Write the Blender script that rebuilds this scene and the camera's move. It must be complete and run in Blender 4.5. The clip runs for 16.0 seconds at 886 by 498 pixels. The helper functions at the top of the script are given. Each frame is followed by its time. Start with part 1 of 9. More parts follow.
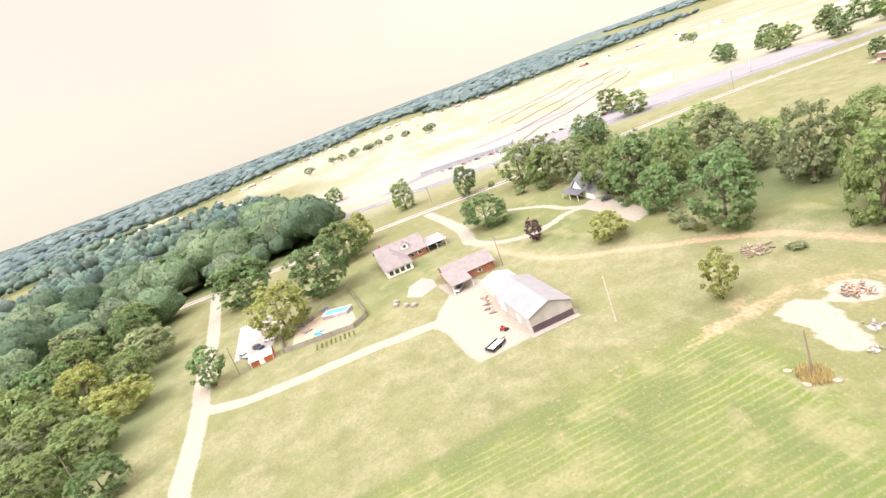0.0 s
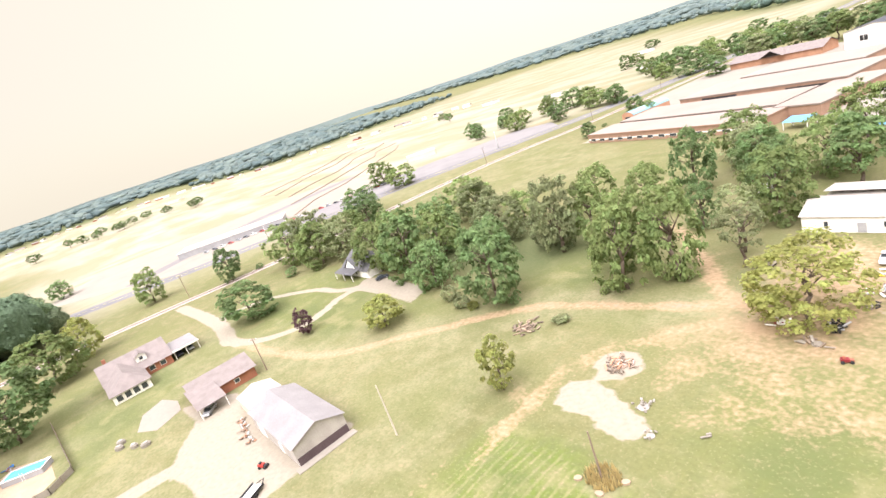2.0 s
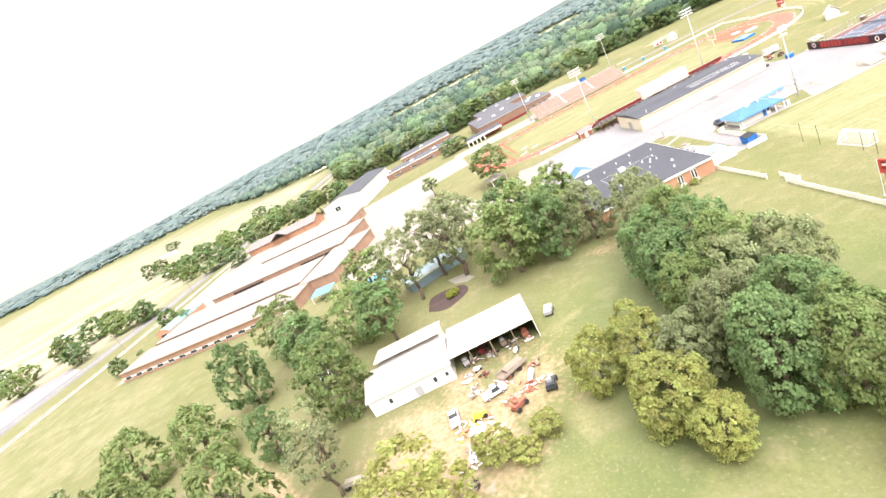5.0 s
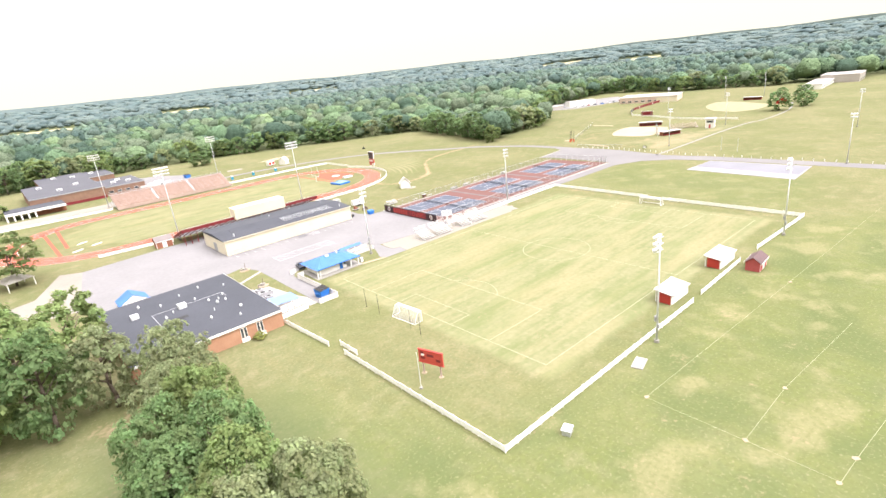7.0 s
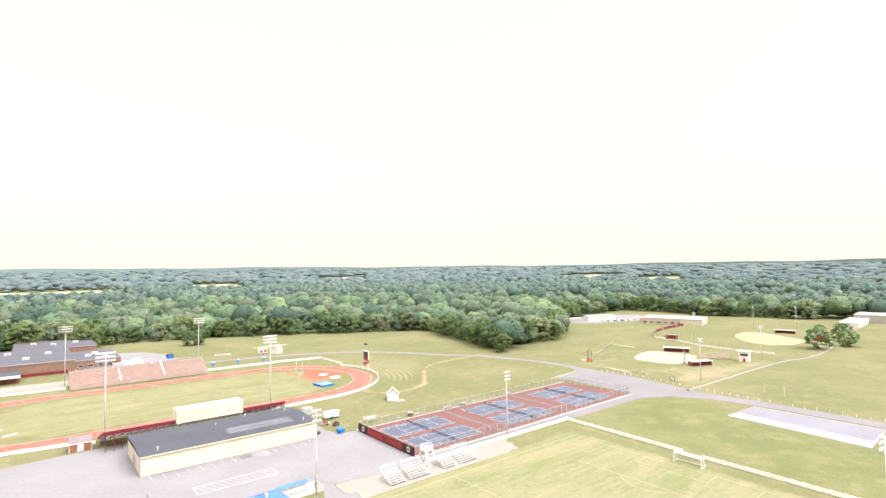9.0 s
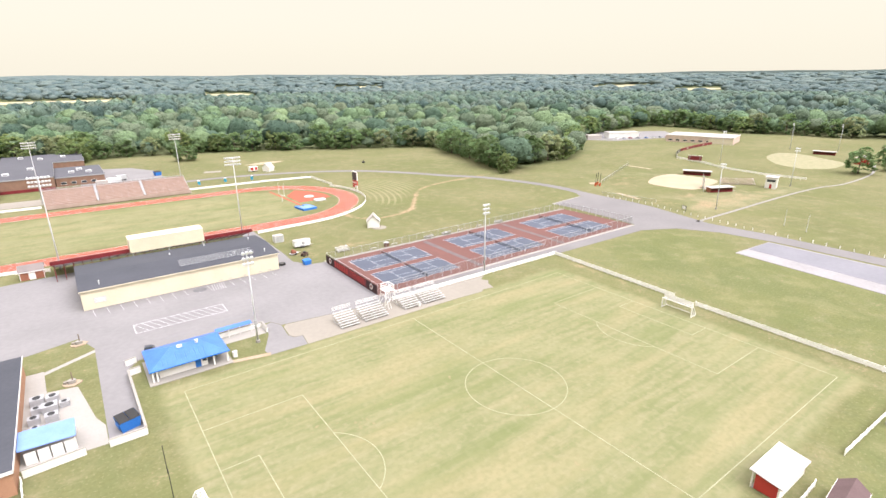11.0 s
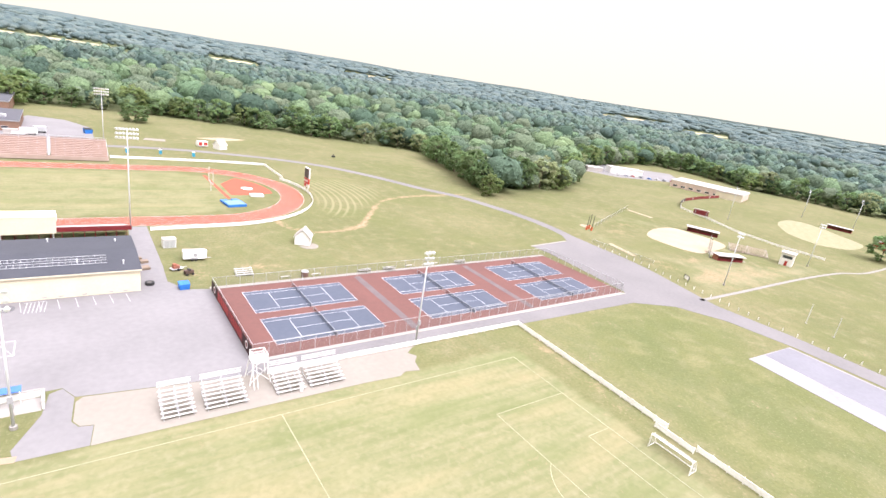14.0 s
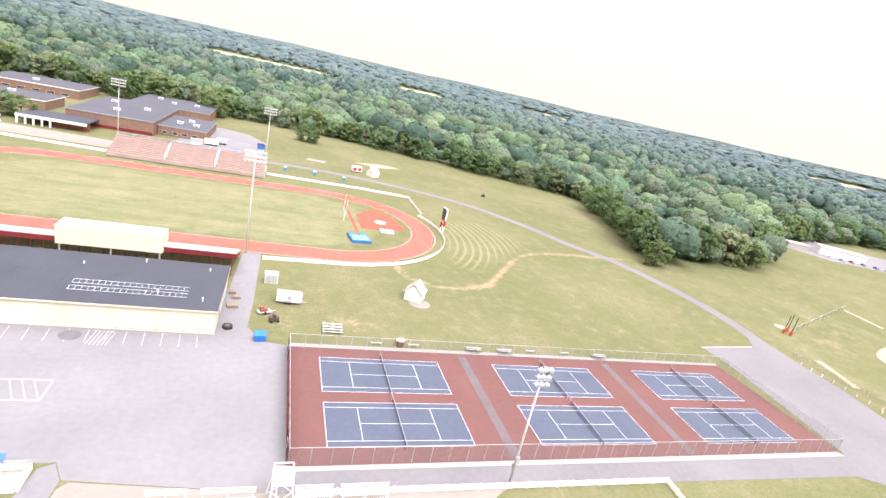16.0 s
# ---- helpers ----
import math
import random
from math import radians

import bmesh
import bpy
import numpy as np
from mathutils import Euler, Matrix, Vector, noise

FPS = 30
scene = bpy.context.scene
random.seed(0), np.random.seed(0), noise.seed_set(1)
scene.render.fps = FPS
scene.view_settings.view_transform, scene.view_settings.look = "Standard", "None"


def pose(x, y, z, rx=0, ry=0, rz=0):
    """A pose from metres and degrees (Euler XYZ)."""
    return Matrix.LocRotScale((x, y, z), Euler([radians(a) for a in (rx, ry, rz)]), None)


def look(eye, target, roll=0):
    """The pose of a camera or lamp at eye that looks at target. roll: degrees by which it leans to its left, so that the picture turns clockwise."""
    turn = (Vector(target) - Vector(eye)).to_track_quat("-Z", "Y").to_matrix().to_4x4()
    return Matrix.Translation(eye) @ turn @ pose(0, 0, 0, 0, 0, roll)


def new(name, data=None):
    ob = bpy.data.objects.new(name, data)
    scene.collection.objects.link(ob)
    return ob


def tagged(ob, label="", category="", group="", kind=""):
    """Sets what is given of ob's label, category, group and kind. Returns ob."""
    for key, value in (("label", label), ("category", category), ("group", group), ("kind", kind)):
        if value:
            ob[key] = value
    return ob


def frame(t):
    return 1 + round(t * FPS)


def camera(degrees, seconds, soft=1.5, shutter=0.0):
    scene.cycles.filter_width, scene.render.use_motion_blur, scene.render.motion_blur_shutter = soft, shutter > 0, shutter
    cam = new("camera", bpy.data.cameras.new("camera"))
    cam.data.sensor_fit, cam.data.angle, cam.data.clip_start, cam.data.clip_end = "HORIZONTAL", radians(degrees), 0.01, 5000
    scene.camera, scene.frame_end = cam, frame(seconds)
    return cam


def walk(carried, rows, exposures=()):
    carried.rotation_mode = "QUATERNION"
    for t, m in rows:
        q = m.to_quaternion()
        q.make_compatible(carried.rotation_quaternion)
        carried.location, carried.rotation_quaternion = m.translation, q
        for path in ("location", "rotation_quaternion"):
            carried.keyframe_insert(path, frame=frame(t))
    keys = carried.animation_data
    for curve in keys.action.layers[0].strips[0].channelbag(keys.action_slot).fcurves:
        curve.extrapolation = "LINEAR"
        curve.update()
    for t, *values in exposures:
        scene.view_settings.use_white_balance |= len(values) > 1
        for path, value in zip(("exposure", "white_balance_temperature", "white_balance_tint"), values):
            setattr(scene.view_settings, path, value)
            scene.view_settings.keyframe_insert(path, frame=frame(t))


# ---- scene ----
cam = camera(81.3, 16.0, soft=1.5)
PATH = [
    (0, (-118.431, -202.511, 54.074), (-120.325, -202.17, 53.53), -20.4),
    (0.5, (-123.029, -199.202, 53.575), (-124.877, -198.668, 53.028), -19.4),
    (1, (-126.472, -196.164, 53.286), (-128.244, -195.42, 52.73), -18.4),
    (1.5, (-130.16, -192.118, 52.636), (-131.816, -191.148, 52.073), -18.3),
    (2, (-132.846, -188.444, 52.114), (-134.411, -187.336, 51.547), -18.6),
    (2.5, (-135.296, -183.651, 51.775), (-136.725, -182.375, 51.2), -19.3),
    (3, (-136.712, -178.177, 51.86), (-137.981, -176.743, 51.28), -20.7),
    (3.2, (-137.351, -176.053, 51.932), (-138.539, -174.555, 51.346), -21.1),
    (5.3, (-136.561, -154.631, 51.66), (-136.456, -152.727, 51.056), -28.4),
    (5.5, (-135.211, -152.53, 51.906), (-134.93, -150.645, 51.301), -29.5),
    (6, (-129.8, -147.508, 51.792), (-129.234, -145.67, 51.244), -39.2),
    (6.5, (-123.379, -142.153, 51.132), (-122.426, -140.51, 50.503), -19.9),
    (7, (-116.647, -137.995, 50.425), (-115.437, -136.544, 49.77), -6.3),
    (7.5, (-110.153, -133.803, 49.941), (-108.963, -132.335, 49.288), -3.6),
    (8, (-103.288, -129.998, 49.826), (-102.063, -128.558, 49.174), -0.7),
    (8.5, (-96.506, -125.882, 49.853), (-95.28, -124.388, 49.338), -0.8),
    (9, (-91.058, -122.303, 52.047), (-89.8, -120.75, 52.129), -0.7),
    (9.5, (-85.244, -119.243, 53.875), (-84.006, -117.687, 53.657), -0.7),
    (10, (-79.914, -116.93, 54.027), (-78.737, -115.395, 53.516), -0.7),
    (10.2, (-76.785, -115.948, 53.93), (-75.644, -114.419, 53.328), -0.7),
    (12.3, (-49.934, -102.552, 50.938), (-48.893, -100.962, 50.315), 2.4),
    (12.5, (-48.517, -100.252, 51.474), (-47.442, -98.685, 50.849), 5.7),
    (13, (-41.805, -95.501, 52.035), (-40.684, -93.963, 51.421), 9.6),
    (13.5, (-36.447, -91.052, 52.244), (-35.305, -89.534, 51.62), 3.5),
    (14, (-30.4, -85.815, 52.175), (-29.238, -84.308, 51.561), 9.1),
    (14.5, (-24.499, -80.555, 52.677), (-23.423, -78.983, 52.068), 12.6),
    (15, (-19.34, -75.527, 53.294), (-18.386, -73.877, 52.687), 13.6),
    (15.5, (-14.348, -68.832, 53.93), (-13.567, -67.095, 53.322), 12.2),
    (16, (-11.399, -62.484, 53.456), (-10.761, -60.685, 52.859), 12.8),
]
# seconds, stops, white balance in kelvin and tint
STOPS = [(0.0, 1.25, 6720, 16), (3.0, 1.21, 6720, 15), (5.5, 1.45, 6750, 12), (6.0, 1.34, 6750, 12), (6.5, 1.25, 6600, 12), (8.0, 1.24, 6600, 12), (9.0, 1.13, 6600, 13), (9.5, 0.88, 6650, 13), (10.0, 0.82, 6650, 12), (12.5, 1.05, 6400, 16), (16.0, 1.1, 6350, 18)]
walk(cam, [(t, look(eye, target, roll)) for t, eye, target, roll in PATH], exposures=STOPS)

# ---- light: thin high overcast, high soft sun ----
world = bpy.data.worlds.new("hazy_sky")
scene.world = world
world.use_nodes = True
wn, wl = world.node_tree.nodes, world.node_tree.links
wn.clear()
sky = wn.new("ShaderNodeTexSky")
sky.sky_type, sky.sun_disc = "NISHITA", False
sky.sun_elevation, sky.sun_rotation = radians(51), radians(158)
sky.dust_density = 4.0
b1, b2 = wn.new("ShaderNodeBackground"), wn.new("ShaderNodeBackground")
b1.inputs[1].default_value = 0.012
# overcast dome: even to a third of its height, with light added overhead, out of view
tc, sep, dome = wn.new("ShaderNodeTexCoord"), wn.new("ShaderNodeSeparateXYZ"), wn.new("ShaderNodeMapRange")
wl.new(tc.outputs["Generated"], sep.inputs[0])
wl.new(sep.outputs[2], dome.inputs[0])
dome.interpolation_type = "SMOOTHSTEP"
for k, v in enumerate((0.47, 0.86, 0.505, 2.55)):
    dome.inputs[k + 1].default_value = v
# dome dimmed towards the south-west so the low sky there does not clip
side, side_gain, even = wn.new("ShaderNodeVectorMath"), wn.new("ShaderNodeMapRange"), wn.new("ShaderNodeMath")
side.operation, even.operation = "DOT_PRODUCT", "MULTIPLY"
side.inputs[1].default_value = (0.62, 0.78, 0)
wl.new(tc.outputs["Generated"], side.inputs[0])
wl.new(side.outputs["Value"], side_gain.inputs[0])
for k, v in enumerate((-0.6, 0.6, 0.76, 1.0)):
    side_gain.inputs[k + 1].default_value = v
wl.new(dome.outputs[0], even.inputs[0])
wl.new(side_gain.outputs[0], even.inputs[1])
wl.new(even.outputs[0], b2.inputs[1])
tint = wn.new("ShaderNodeMix")
tint.data_type = "RGBA"
tint.inputs[6].default_value, tint.inputs[7].default_value = (1.0, 0.955, 0.8, 1), (0.96, 0.95, 1.07, 1)
high = wn.new("ShaderNodeMapRange")
high.inputs[1].default_value, high.inputs[2].default_value = 0.6, 0.9
wl.new(sep.outputs[2], high.inputs[0])
wl.new(high.outputs[0], tint.inputs[0])
wl.new(tint.outputs[2], b2.inputs[0])
add, wout = wn.new("ShaderNodeAddShader"), wn.new("ShaderNodeOutputWorld")
wl.new(sky.outputs[0], b1.inputs[0])
wl.new(b1.outputs[0], add.inputs[0])
wl.new(b2.outputs[0], add.inputs[1])
wl.new(add.outputs[0], wout.inputs[0])
sun = new("sun", bpy.data.lights.new("sun", "SUN"))
sun.data.energy, sun.data.angle, sun.data.color = 2.35, radians(42), (0.97, 0.965, 1.0)
sun.matrix_world = look((38, -95, 125), (0, 0, 0))


# ---- materials ----
def mat(name, a, b=None, rough=0.8, s1=0.35, s2=5.0, var=0.5, bump=0.15, metal=0.0, rnd=0.0, spec=0.3, island=0.0):
    """Two colours mixed by coarse and fine noise in world space, with relief and a shade of its own for every object or island."""
    m = bpy.data.materials.new(name)
    m.use_nodes = True
    n, l = m.node_tree.nodes, m.node_tree.links
    p = n["Principled BSDF"]
    b = b or tuple(c * 0.72 for c in a)
    geo = n.new("ShaderNodeNewGeometry")
    n1, n2 = n.new("ShaderNodeTexNoise"), n.new("ShaderNodeTexNoise")
    for k, s in ((n1, s1), (n2, s2)):
        k.inputs["Scale"].default_value, k.inputs["Detail"].default_value = s, 5
        l.new(geo.outputs["Position"], k.inputs["Vector"])
    ma = n.new("ShaderNodeMath")
    ma.operation = "MULTIPLY_ADD"
    l.new(n1.outputs[0], ma.inputs[0])
    ma.inputs[1].default_value = 1.4
    l.new(n2.outputs[0], ma.inputs[2])
    mr = n.new("ShaderNodeMapRange")
    mr.inputs[1].default_value, mr.inputs[2].default_value = 1.2 - 0.6 * var, 1.2 + 0.6 * var
    l.new(ma.outputs[0], mr.inputs[0])
    mx = n.new("ShaderNodeMix")
    mx.data_type = "RGBA"
    mx.inputs[6].default_value, mx.inputs[7].default_value = (*a, 1), (*b, 1)
    l.new(mr.outputs[0], mx.inputs[0])
    out = mx.outputs[2]
    for k, src in ((rnd, "Object"), (island, "Island")):
        if k:
            hs = n.new("ShaderNodeHueSaturation")
            vr = n.new("ShaderNodeMapRange")
            vr.inputs[3].default_value, vr.inputs[4].default_value = 1 - k, 1 + k
            l.new(n.new("ShaderNodeObjectInfo").outputs["Random"] if src == "Object" else geo.outputs["Random Per Island"], vr.inputs[0])
            l.new(vr.outputs[0], hs.inputs["Value"])
            l.new(out, hs.inputs["Color"])
            out = hs.outputs[0]
    l.new(out, p.inputs["Base Color"])
    p.inputs["Roughness"].default_value, p.inputs["Metallic"].default_value = rough, metal
    p.inputs["Specular IOR Level"].default_value = spec
    if bump:
        bp = n.new("ShaderNodeBump")
        bp.inputs["Strength"].default_value, bp.inputs["Distance"].default_value = bump, 0.05
        l.new(n2.outputs[0], bp.inputs["Height"])
        l.new(bp.outputs[0], p.inputs["Normal"])
    return m


def leaf(name, a, b, rnd=0.18, through_light=0.58, island=0.24, clump=0.0):
    """Foliage: a green that differs by spray, clump and tree, with light coming through the leaves."""
    m = mat(name, a, b, rough=0.7, s1=0.25, s2=1.5, bump=0.0, rnd=rnd, island=island, spec=0.12)
    n, l = m.node_tree.nodes, m.node_tree.links
    p = n["Principled BSDF"]
    if clump:
        hs, att = n.new("ShaderNodeHueSaturation"), n.new("ShaderNodeAttribute")
        att.attribute_name = "clump"
        for lo, hi, key in ((0.5 - 0.09 * clump, 0.5 + 0.07 * clump, "Hue"), (1 - clump, 1 + clump, "Value")):
            k = n.new("ShaderNodeMapRange")
            k.inputs[3].default_value, k.inputs[4].default_value = lo, hi
            l.new(att.outputs["Fac"], k.inputs[0])
            l.new(k.outputs[0], hs.inputs[key])
        l.new(p.inputs["Base Color"].links[0].from_socket, hs.inputs["Color"])
        l.new(hs.outputs[0], p.inputs["Base Color"])
    tr, mx = n.new("ShaderNodeBsdfTranslucent"), n.new("ShaderNodeMixShader")
    l.new(p.inputs["Base Color"].links[0].from_socket, tr.inputs[0])
    mx.inputs[0].default_value = through_light
    l.new(p.outputs[0], mx.inputs[1])
    l.new(tr.outputs[0], mx.inputs[2])
    l.new(mx.outputs[0], n["Material Output"].inputs[0])
    return m


def screen(name, col, cover):
    """Woven wire: lets most of the light through."""
    m = mat(name, col, rough=0.5, bump=0, metal=0.3)
    n, l = m.node_tree.nodes, m.node_tree.links
    tr, mx = n.new("ShaderNodeBsdfTransparent"), n.new("ShaderNodeMixShader")
    mx.inputs[0].default_value = cover
    l.new(tr.outputs[0], mx.inputs[1])
    l.new(n["Principled BSDF"].outputs[0], mx.inputs[2])
    l.new(mx.outputs[0], n["Material Output"].inputs[0])
    return m


WHITE = mat("white_paint", (0.8, 0.79, 0.76), (0.68, 0.66, 0.62), rough=0.5, var=0.7)
VINYL = mat("white_vinyl", (0.9, 0.89, 0.87), (0.8, 0.79, 0.75), rough=0.4, s2=2)
CREAM = mat("cream_metal", (0.68, 0.615, 0.47), (0.6, 0.54, 0.41), rough=0.5, s1=0.2, s2=3)
ASPHALT = mat("asphalt", (0.21, 0.201, 0.2), (0.16, 0.153, 0.153), rough=0.9, s1=0.07, s2=0.9, var=0.75, bump=0.3)
ROADWAY = mat("old_asphalt", (0.19, 0.179, 0.176), (0.135, 0.128, 0.127), rough=0.9, s1=0.07, s2=1.0, var=0.9, bump=0.3)
CONCRETE = mat("concrete", (0.31, 0.29, 0.265), (0.25, 0.235, 0.21), rough=0.85, s1=0.15, s2=2, var=0.8)
PALECRETE = mat("pale_concrete", (0.255, 0.231, 0.195), (0.205, 0.185, 0.156), rough=0.85, s1=0.08, s2=1, var=0.8)
ROOFGREY = mat("grey_membrane", (0.06, 0.063, 0.075), (0.042, 0.045, 0.055), rough=0.75, s1=0.12, s2=1.5, var=0.8)
SANDBRICK = mat("sandy_brick", (0.33, 0.21, 0.15), (0.265, 0.165, 0.118), rough=0.85, s1=0.3, s2=9, bump=0.3)
ROOFWHITE = mat("white_roof", (0.44, 0.405, 0.375), (0.35, 0.32, 0.295), rough=0.5, s1=0.1, s2=1.2, var=0.8)
SCHOOLROOF = mat("bleached_cream_roof", (0.27, 0.228, 0.2), (0.21, 0.178, 0.155), rough=0.6, s1=0.06, s2=0.8, var=0.9)
METALROOF = mat("pale_metal_roof", (0.28, 0.265, 0.27), (0.22, 0.208, 0.213), rough=0.4, s1=0.3, s2=3, metal=0.2)
SHINGLE = mat("tan_shingle", (0.215, 0.185, 0.175), (0.16, 0.138, 0.13), rough=0.9, s1=0.5, s2=6, bump=0.5)
SCHOOLBRICK = mat("brown_brick", (0.25, 0.15, 0.106), (0.195, 0.116, 0.084), rough=0.85, s1=0.6, s2=9, bump=0.3)
SLATEROOF = mat("worn_grey_membrane", (0.088, 0.088, 0.1), (0.064, 0.064, 0.075), rough=0.8, s1=0.1, s2=1.2, var=0.9)
BRICK = mat("red_brick", (0.34, 0.14, 0.085), (0.25, 0.1, 0.065), rough=0.85, s1=0.6, s2=9, bump=0.3)
TANBRICK = mat("orange_brick", (0.42, 0.235, 0.15), (0.34, 0.18, 0.115), rough=0.85, s1=0.3, s2=9, bump=0.3)
DARK = mat("dark_opening", (0.03, 0.03, 0.032), rough=0.6, bump=0)
GLASS = mat("window_glass", (0.05, 0.06, 0.07), rough=0.12, spec=0.6, bump=0)
BLUE = mat("blue_paint", (0.03, 0.17, 0.5), (0.02, 0.12, 0.4), rough=0.45)
BLUEROOF = mat("blue_metal_roof", (0.055, 0.165, 0.5), (0.04, 0.125, 0.42), rough=0.4, s1=0.4)
SKYBLUE = mat("faded_blue_canopy", (0.17, 0.28, 0.58), (0.13, 0.23, 0.5), rough=0.5)
TEAL = mat("teal_metal", (0.22, 0.42, 0.46), (0.17, 0.34, 0.38), rough=0.45)
RED = mat("red_paint", (0.42, 0.045, 0.035), (0.33, 0.035, 0.03), rough=0.5)
RUSTRED = mat("faded_rusty_red_paint", (0.3, 0.105, 0.065), (0.2, 0.085, 0.06), rough=0.75, s1=0.8, s2=6)
DARKRED = mat("dark_red_metal", (0.2, 0.025, 0.03), (0.14, 0.018, 0.022), rough=0.55)
STEEL = mat("galvanised_steel", (0.55, 0.56, 0.57), (0.42, 0.43, 0.44), rough=0.45, metal=0.4)
ALU = mat("aluminium_plank", (0.66, 0.65, 0.63), (0.55, 0.54, 0.52), rough=0.4, metal=0.4)
PINKALU = mat("reddish_weathered_plank", (0.43, 0.335, 0.29), (0.34, 0.26, 0.22), rough=0.6, metal=0.1)
RUSTPLANK = mat("rusty_tread_plank", (0.37, 0.26, 0.215), (0.29, 0.2, 0.165), rough=0.8, s1=0.4, s2=4)
POLEGREY = mat("pale_galvanised_pole", (0.6, 0.61, 0.62), (0.5, 0.51, 0.52), rough=0.5)
LAMP = mat("white_lamp_housing", (0.75, 0.76, 0.76), rough=0.3)
WOOD = mat("weathered_wood", (0.25, 0.19, 0.14), (0.17, 0.13, 0.1), rough=0.85, s2=8)
FENCEPALE = mat("bleached_pole_wood", (0.5, 0.46, 0.4), (0.4, 0.36, 0.3), rough=0.9, s2=8)
FENCEWOOD = mat("grey_board_fence", (0.3, 0.27, 0.23), (0.22, 0.19, 0.16), rough=0.9)
TRACK = mat("red_track_rubber", (0.33, 0.085, 0.048), (0.27, 0.072, 0.045), rough=0.9, s1=0.08, s2=1.5)
COURTRED = mat("court_surround_red", (0.155, 0.07, 0.058), (0.108, 0.053, 0.046), rough=0.9, s1=0.1, s2=1.0, var=0.9)
COURTBLUE = mat("court_blue", (0.085, 0.097, 0.125), (0.062, 0.074, 0.1), rough=0.85, s1=0.15, s2=1.2, var=0.9)
LINE = mat("field_chalk", (0.31, 0.305, 0.2), (0.2, 0.2, 0.11), rough=0.9, s1=0.4, s2=2, var=0.7, bump=0)
WHITELINE = mat("white_line_paint", (0.75, 0.75, 0.74), (0.6, 0.6, 0.6), rough=0.8)
SAND = mat("infield_sand", (0.36, 0.3, 0.21), (0.3, 0.245, 0.165), rough=0.95, s1=0.1, s2=1)
SOIL = mat("bare_soil", (0.28, 0.21, 0.145), (0.34, 0.265, 0.19), rough=0.95, s1=0.3, s2=2)
MULCH = mat("dark_mulch", (0.07, 0.045, 0.04), (0.045, 0.03, 0.026), rough=0.95, s2=4)
BARK = mat("bark", (0.16, 0.125, 0.095), (0.1, 0.075, 0.06), rough=0.95, s2=6, bump=0.5)
TYRE = mat("black_rubber", (0.03, 0.03, 0.03), rough=0.8)
GREYPAINT = mat("grey_paint", (0.35, 0.35, 0.36), (0.27, 0.27, 0.28), rough=0.5)
SILVER = mat("silver_car_paint", (0.5, 0.52, 0.56), rough=0.3, metal=0.3, bump=0)
DARKCAR = mat("dark_car_paint", (0.05, 0.055, 0.07), rough=0.3, bump=0)
YELLOW = mat("yellow_paint", (0.6, 0.5, 0.06), rough=0.5)
POOLWATER = mat("pool_water", (0.1, 0.5, 0.6), (0.08, 0.42, 0.55), rough=0.1, s2=3)
RAILSTEEL = mat("rail_steel", (0.3, 0.24, 0.2), rough=0.5, metal=0.6)
BALLAST = mat("ballast", (0.38, 0.33, 0.3), (0.29, 0.25, 0.22), rough=0.95, s2=6)
WIRE = screen("chain_link", (0.3, 0.31, 0.3), 0.16)
NET = screen("dark_net", (0.03, 0.035, 0.035), 0.22)
GOALNET = screen("white_goal_net", (0.8, 0.8, 0.8), 0.3)
LEAVES = [
    leaf("leaves_mid_green", (0.25, 0.318, 0.125), (0.2, 0.262, 0.104), clump=0.2),
    leaf("leaves_deep_green", (0.194, 0.283, 0.12), (0.155, 0.228, 0.1), clump=0.2),
    leaf("leaves_yellow_green", (0.345, 0.362, 0.12), (0.275, 0.3, 0.102), clump=0.2),
    leaf("leaves_grey_green", (0.292, 0.328, 0.172), (0.23, 0.265, 0.14), clump=0.2),
    leaf("leaves_purple", (0.161, 0.092, 0.103), (0.127, 0.071, 0.082), clump=0.1),
    leaf("leaves_lime", (0.36, 0.4, 0.07), (0.28, 0.32, 0.055), clump=0.12),
]


def forest(name, tones, through_light):
    """Foliage of a wood: each tree's tone picks its green."""
    m = leaf(name, tones[0], tones[0], rnd=0, through_light=through_light, island=0.0)
    n, l = m.node_tree.nodes, m.node_tree.links
    ramp, att = n.new("ShaderNodeValToRGB"), n.new("ShaderNodeAttribute")
    att.attribute_name = "tone"
    l.new(att.outputs["Fac"], ramp.inputs[0])
    el = ramp.color_ramp.elements
    for k, c in enumerate(tones):
        e = el[k] if k < 2 else el.new(1.0)
        e.position, e.color = k / (len(tones) - 1), (*c, 1)
    l.new(ramp.outputs[0], n["Principled BSDF"].inputs["Base Color"])
    # clumps of leaves at one to three metres: relief, its hollows darkened, crests lightened in colour
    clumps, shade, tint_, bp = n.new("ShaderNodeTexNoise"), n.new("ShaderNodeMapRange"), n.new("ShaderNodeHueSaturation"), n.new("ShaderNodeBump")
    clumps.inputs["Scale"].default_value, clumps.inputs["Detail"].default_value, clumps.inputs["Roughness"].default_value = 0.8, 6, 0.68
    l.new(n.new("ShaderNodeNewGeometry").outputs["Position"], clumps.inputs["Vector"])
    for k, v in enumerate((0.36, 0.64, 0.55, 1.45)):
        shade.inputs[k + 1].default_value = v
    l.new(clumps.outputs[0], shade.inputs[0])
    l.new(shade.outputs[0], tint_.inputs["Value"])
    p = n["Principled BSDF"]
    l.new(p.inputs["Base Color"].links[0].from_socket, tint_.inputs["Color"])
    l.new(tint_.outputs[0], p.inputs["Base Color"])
    bp.inputs["Strength"].default_value, bp.inputs["Distance"].default_value = 0.9, 1.4
    l.new(clumps.outputs[0], bp.inputs["Height"])
    l.new(bp.outputs[0], p.inputs["Normal"])
    return m


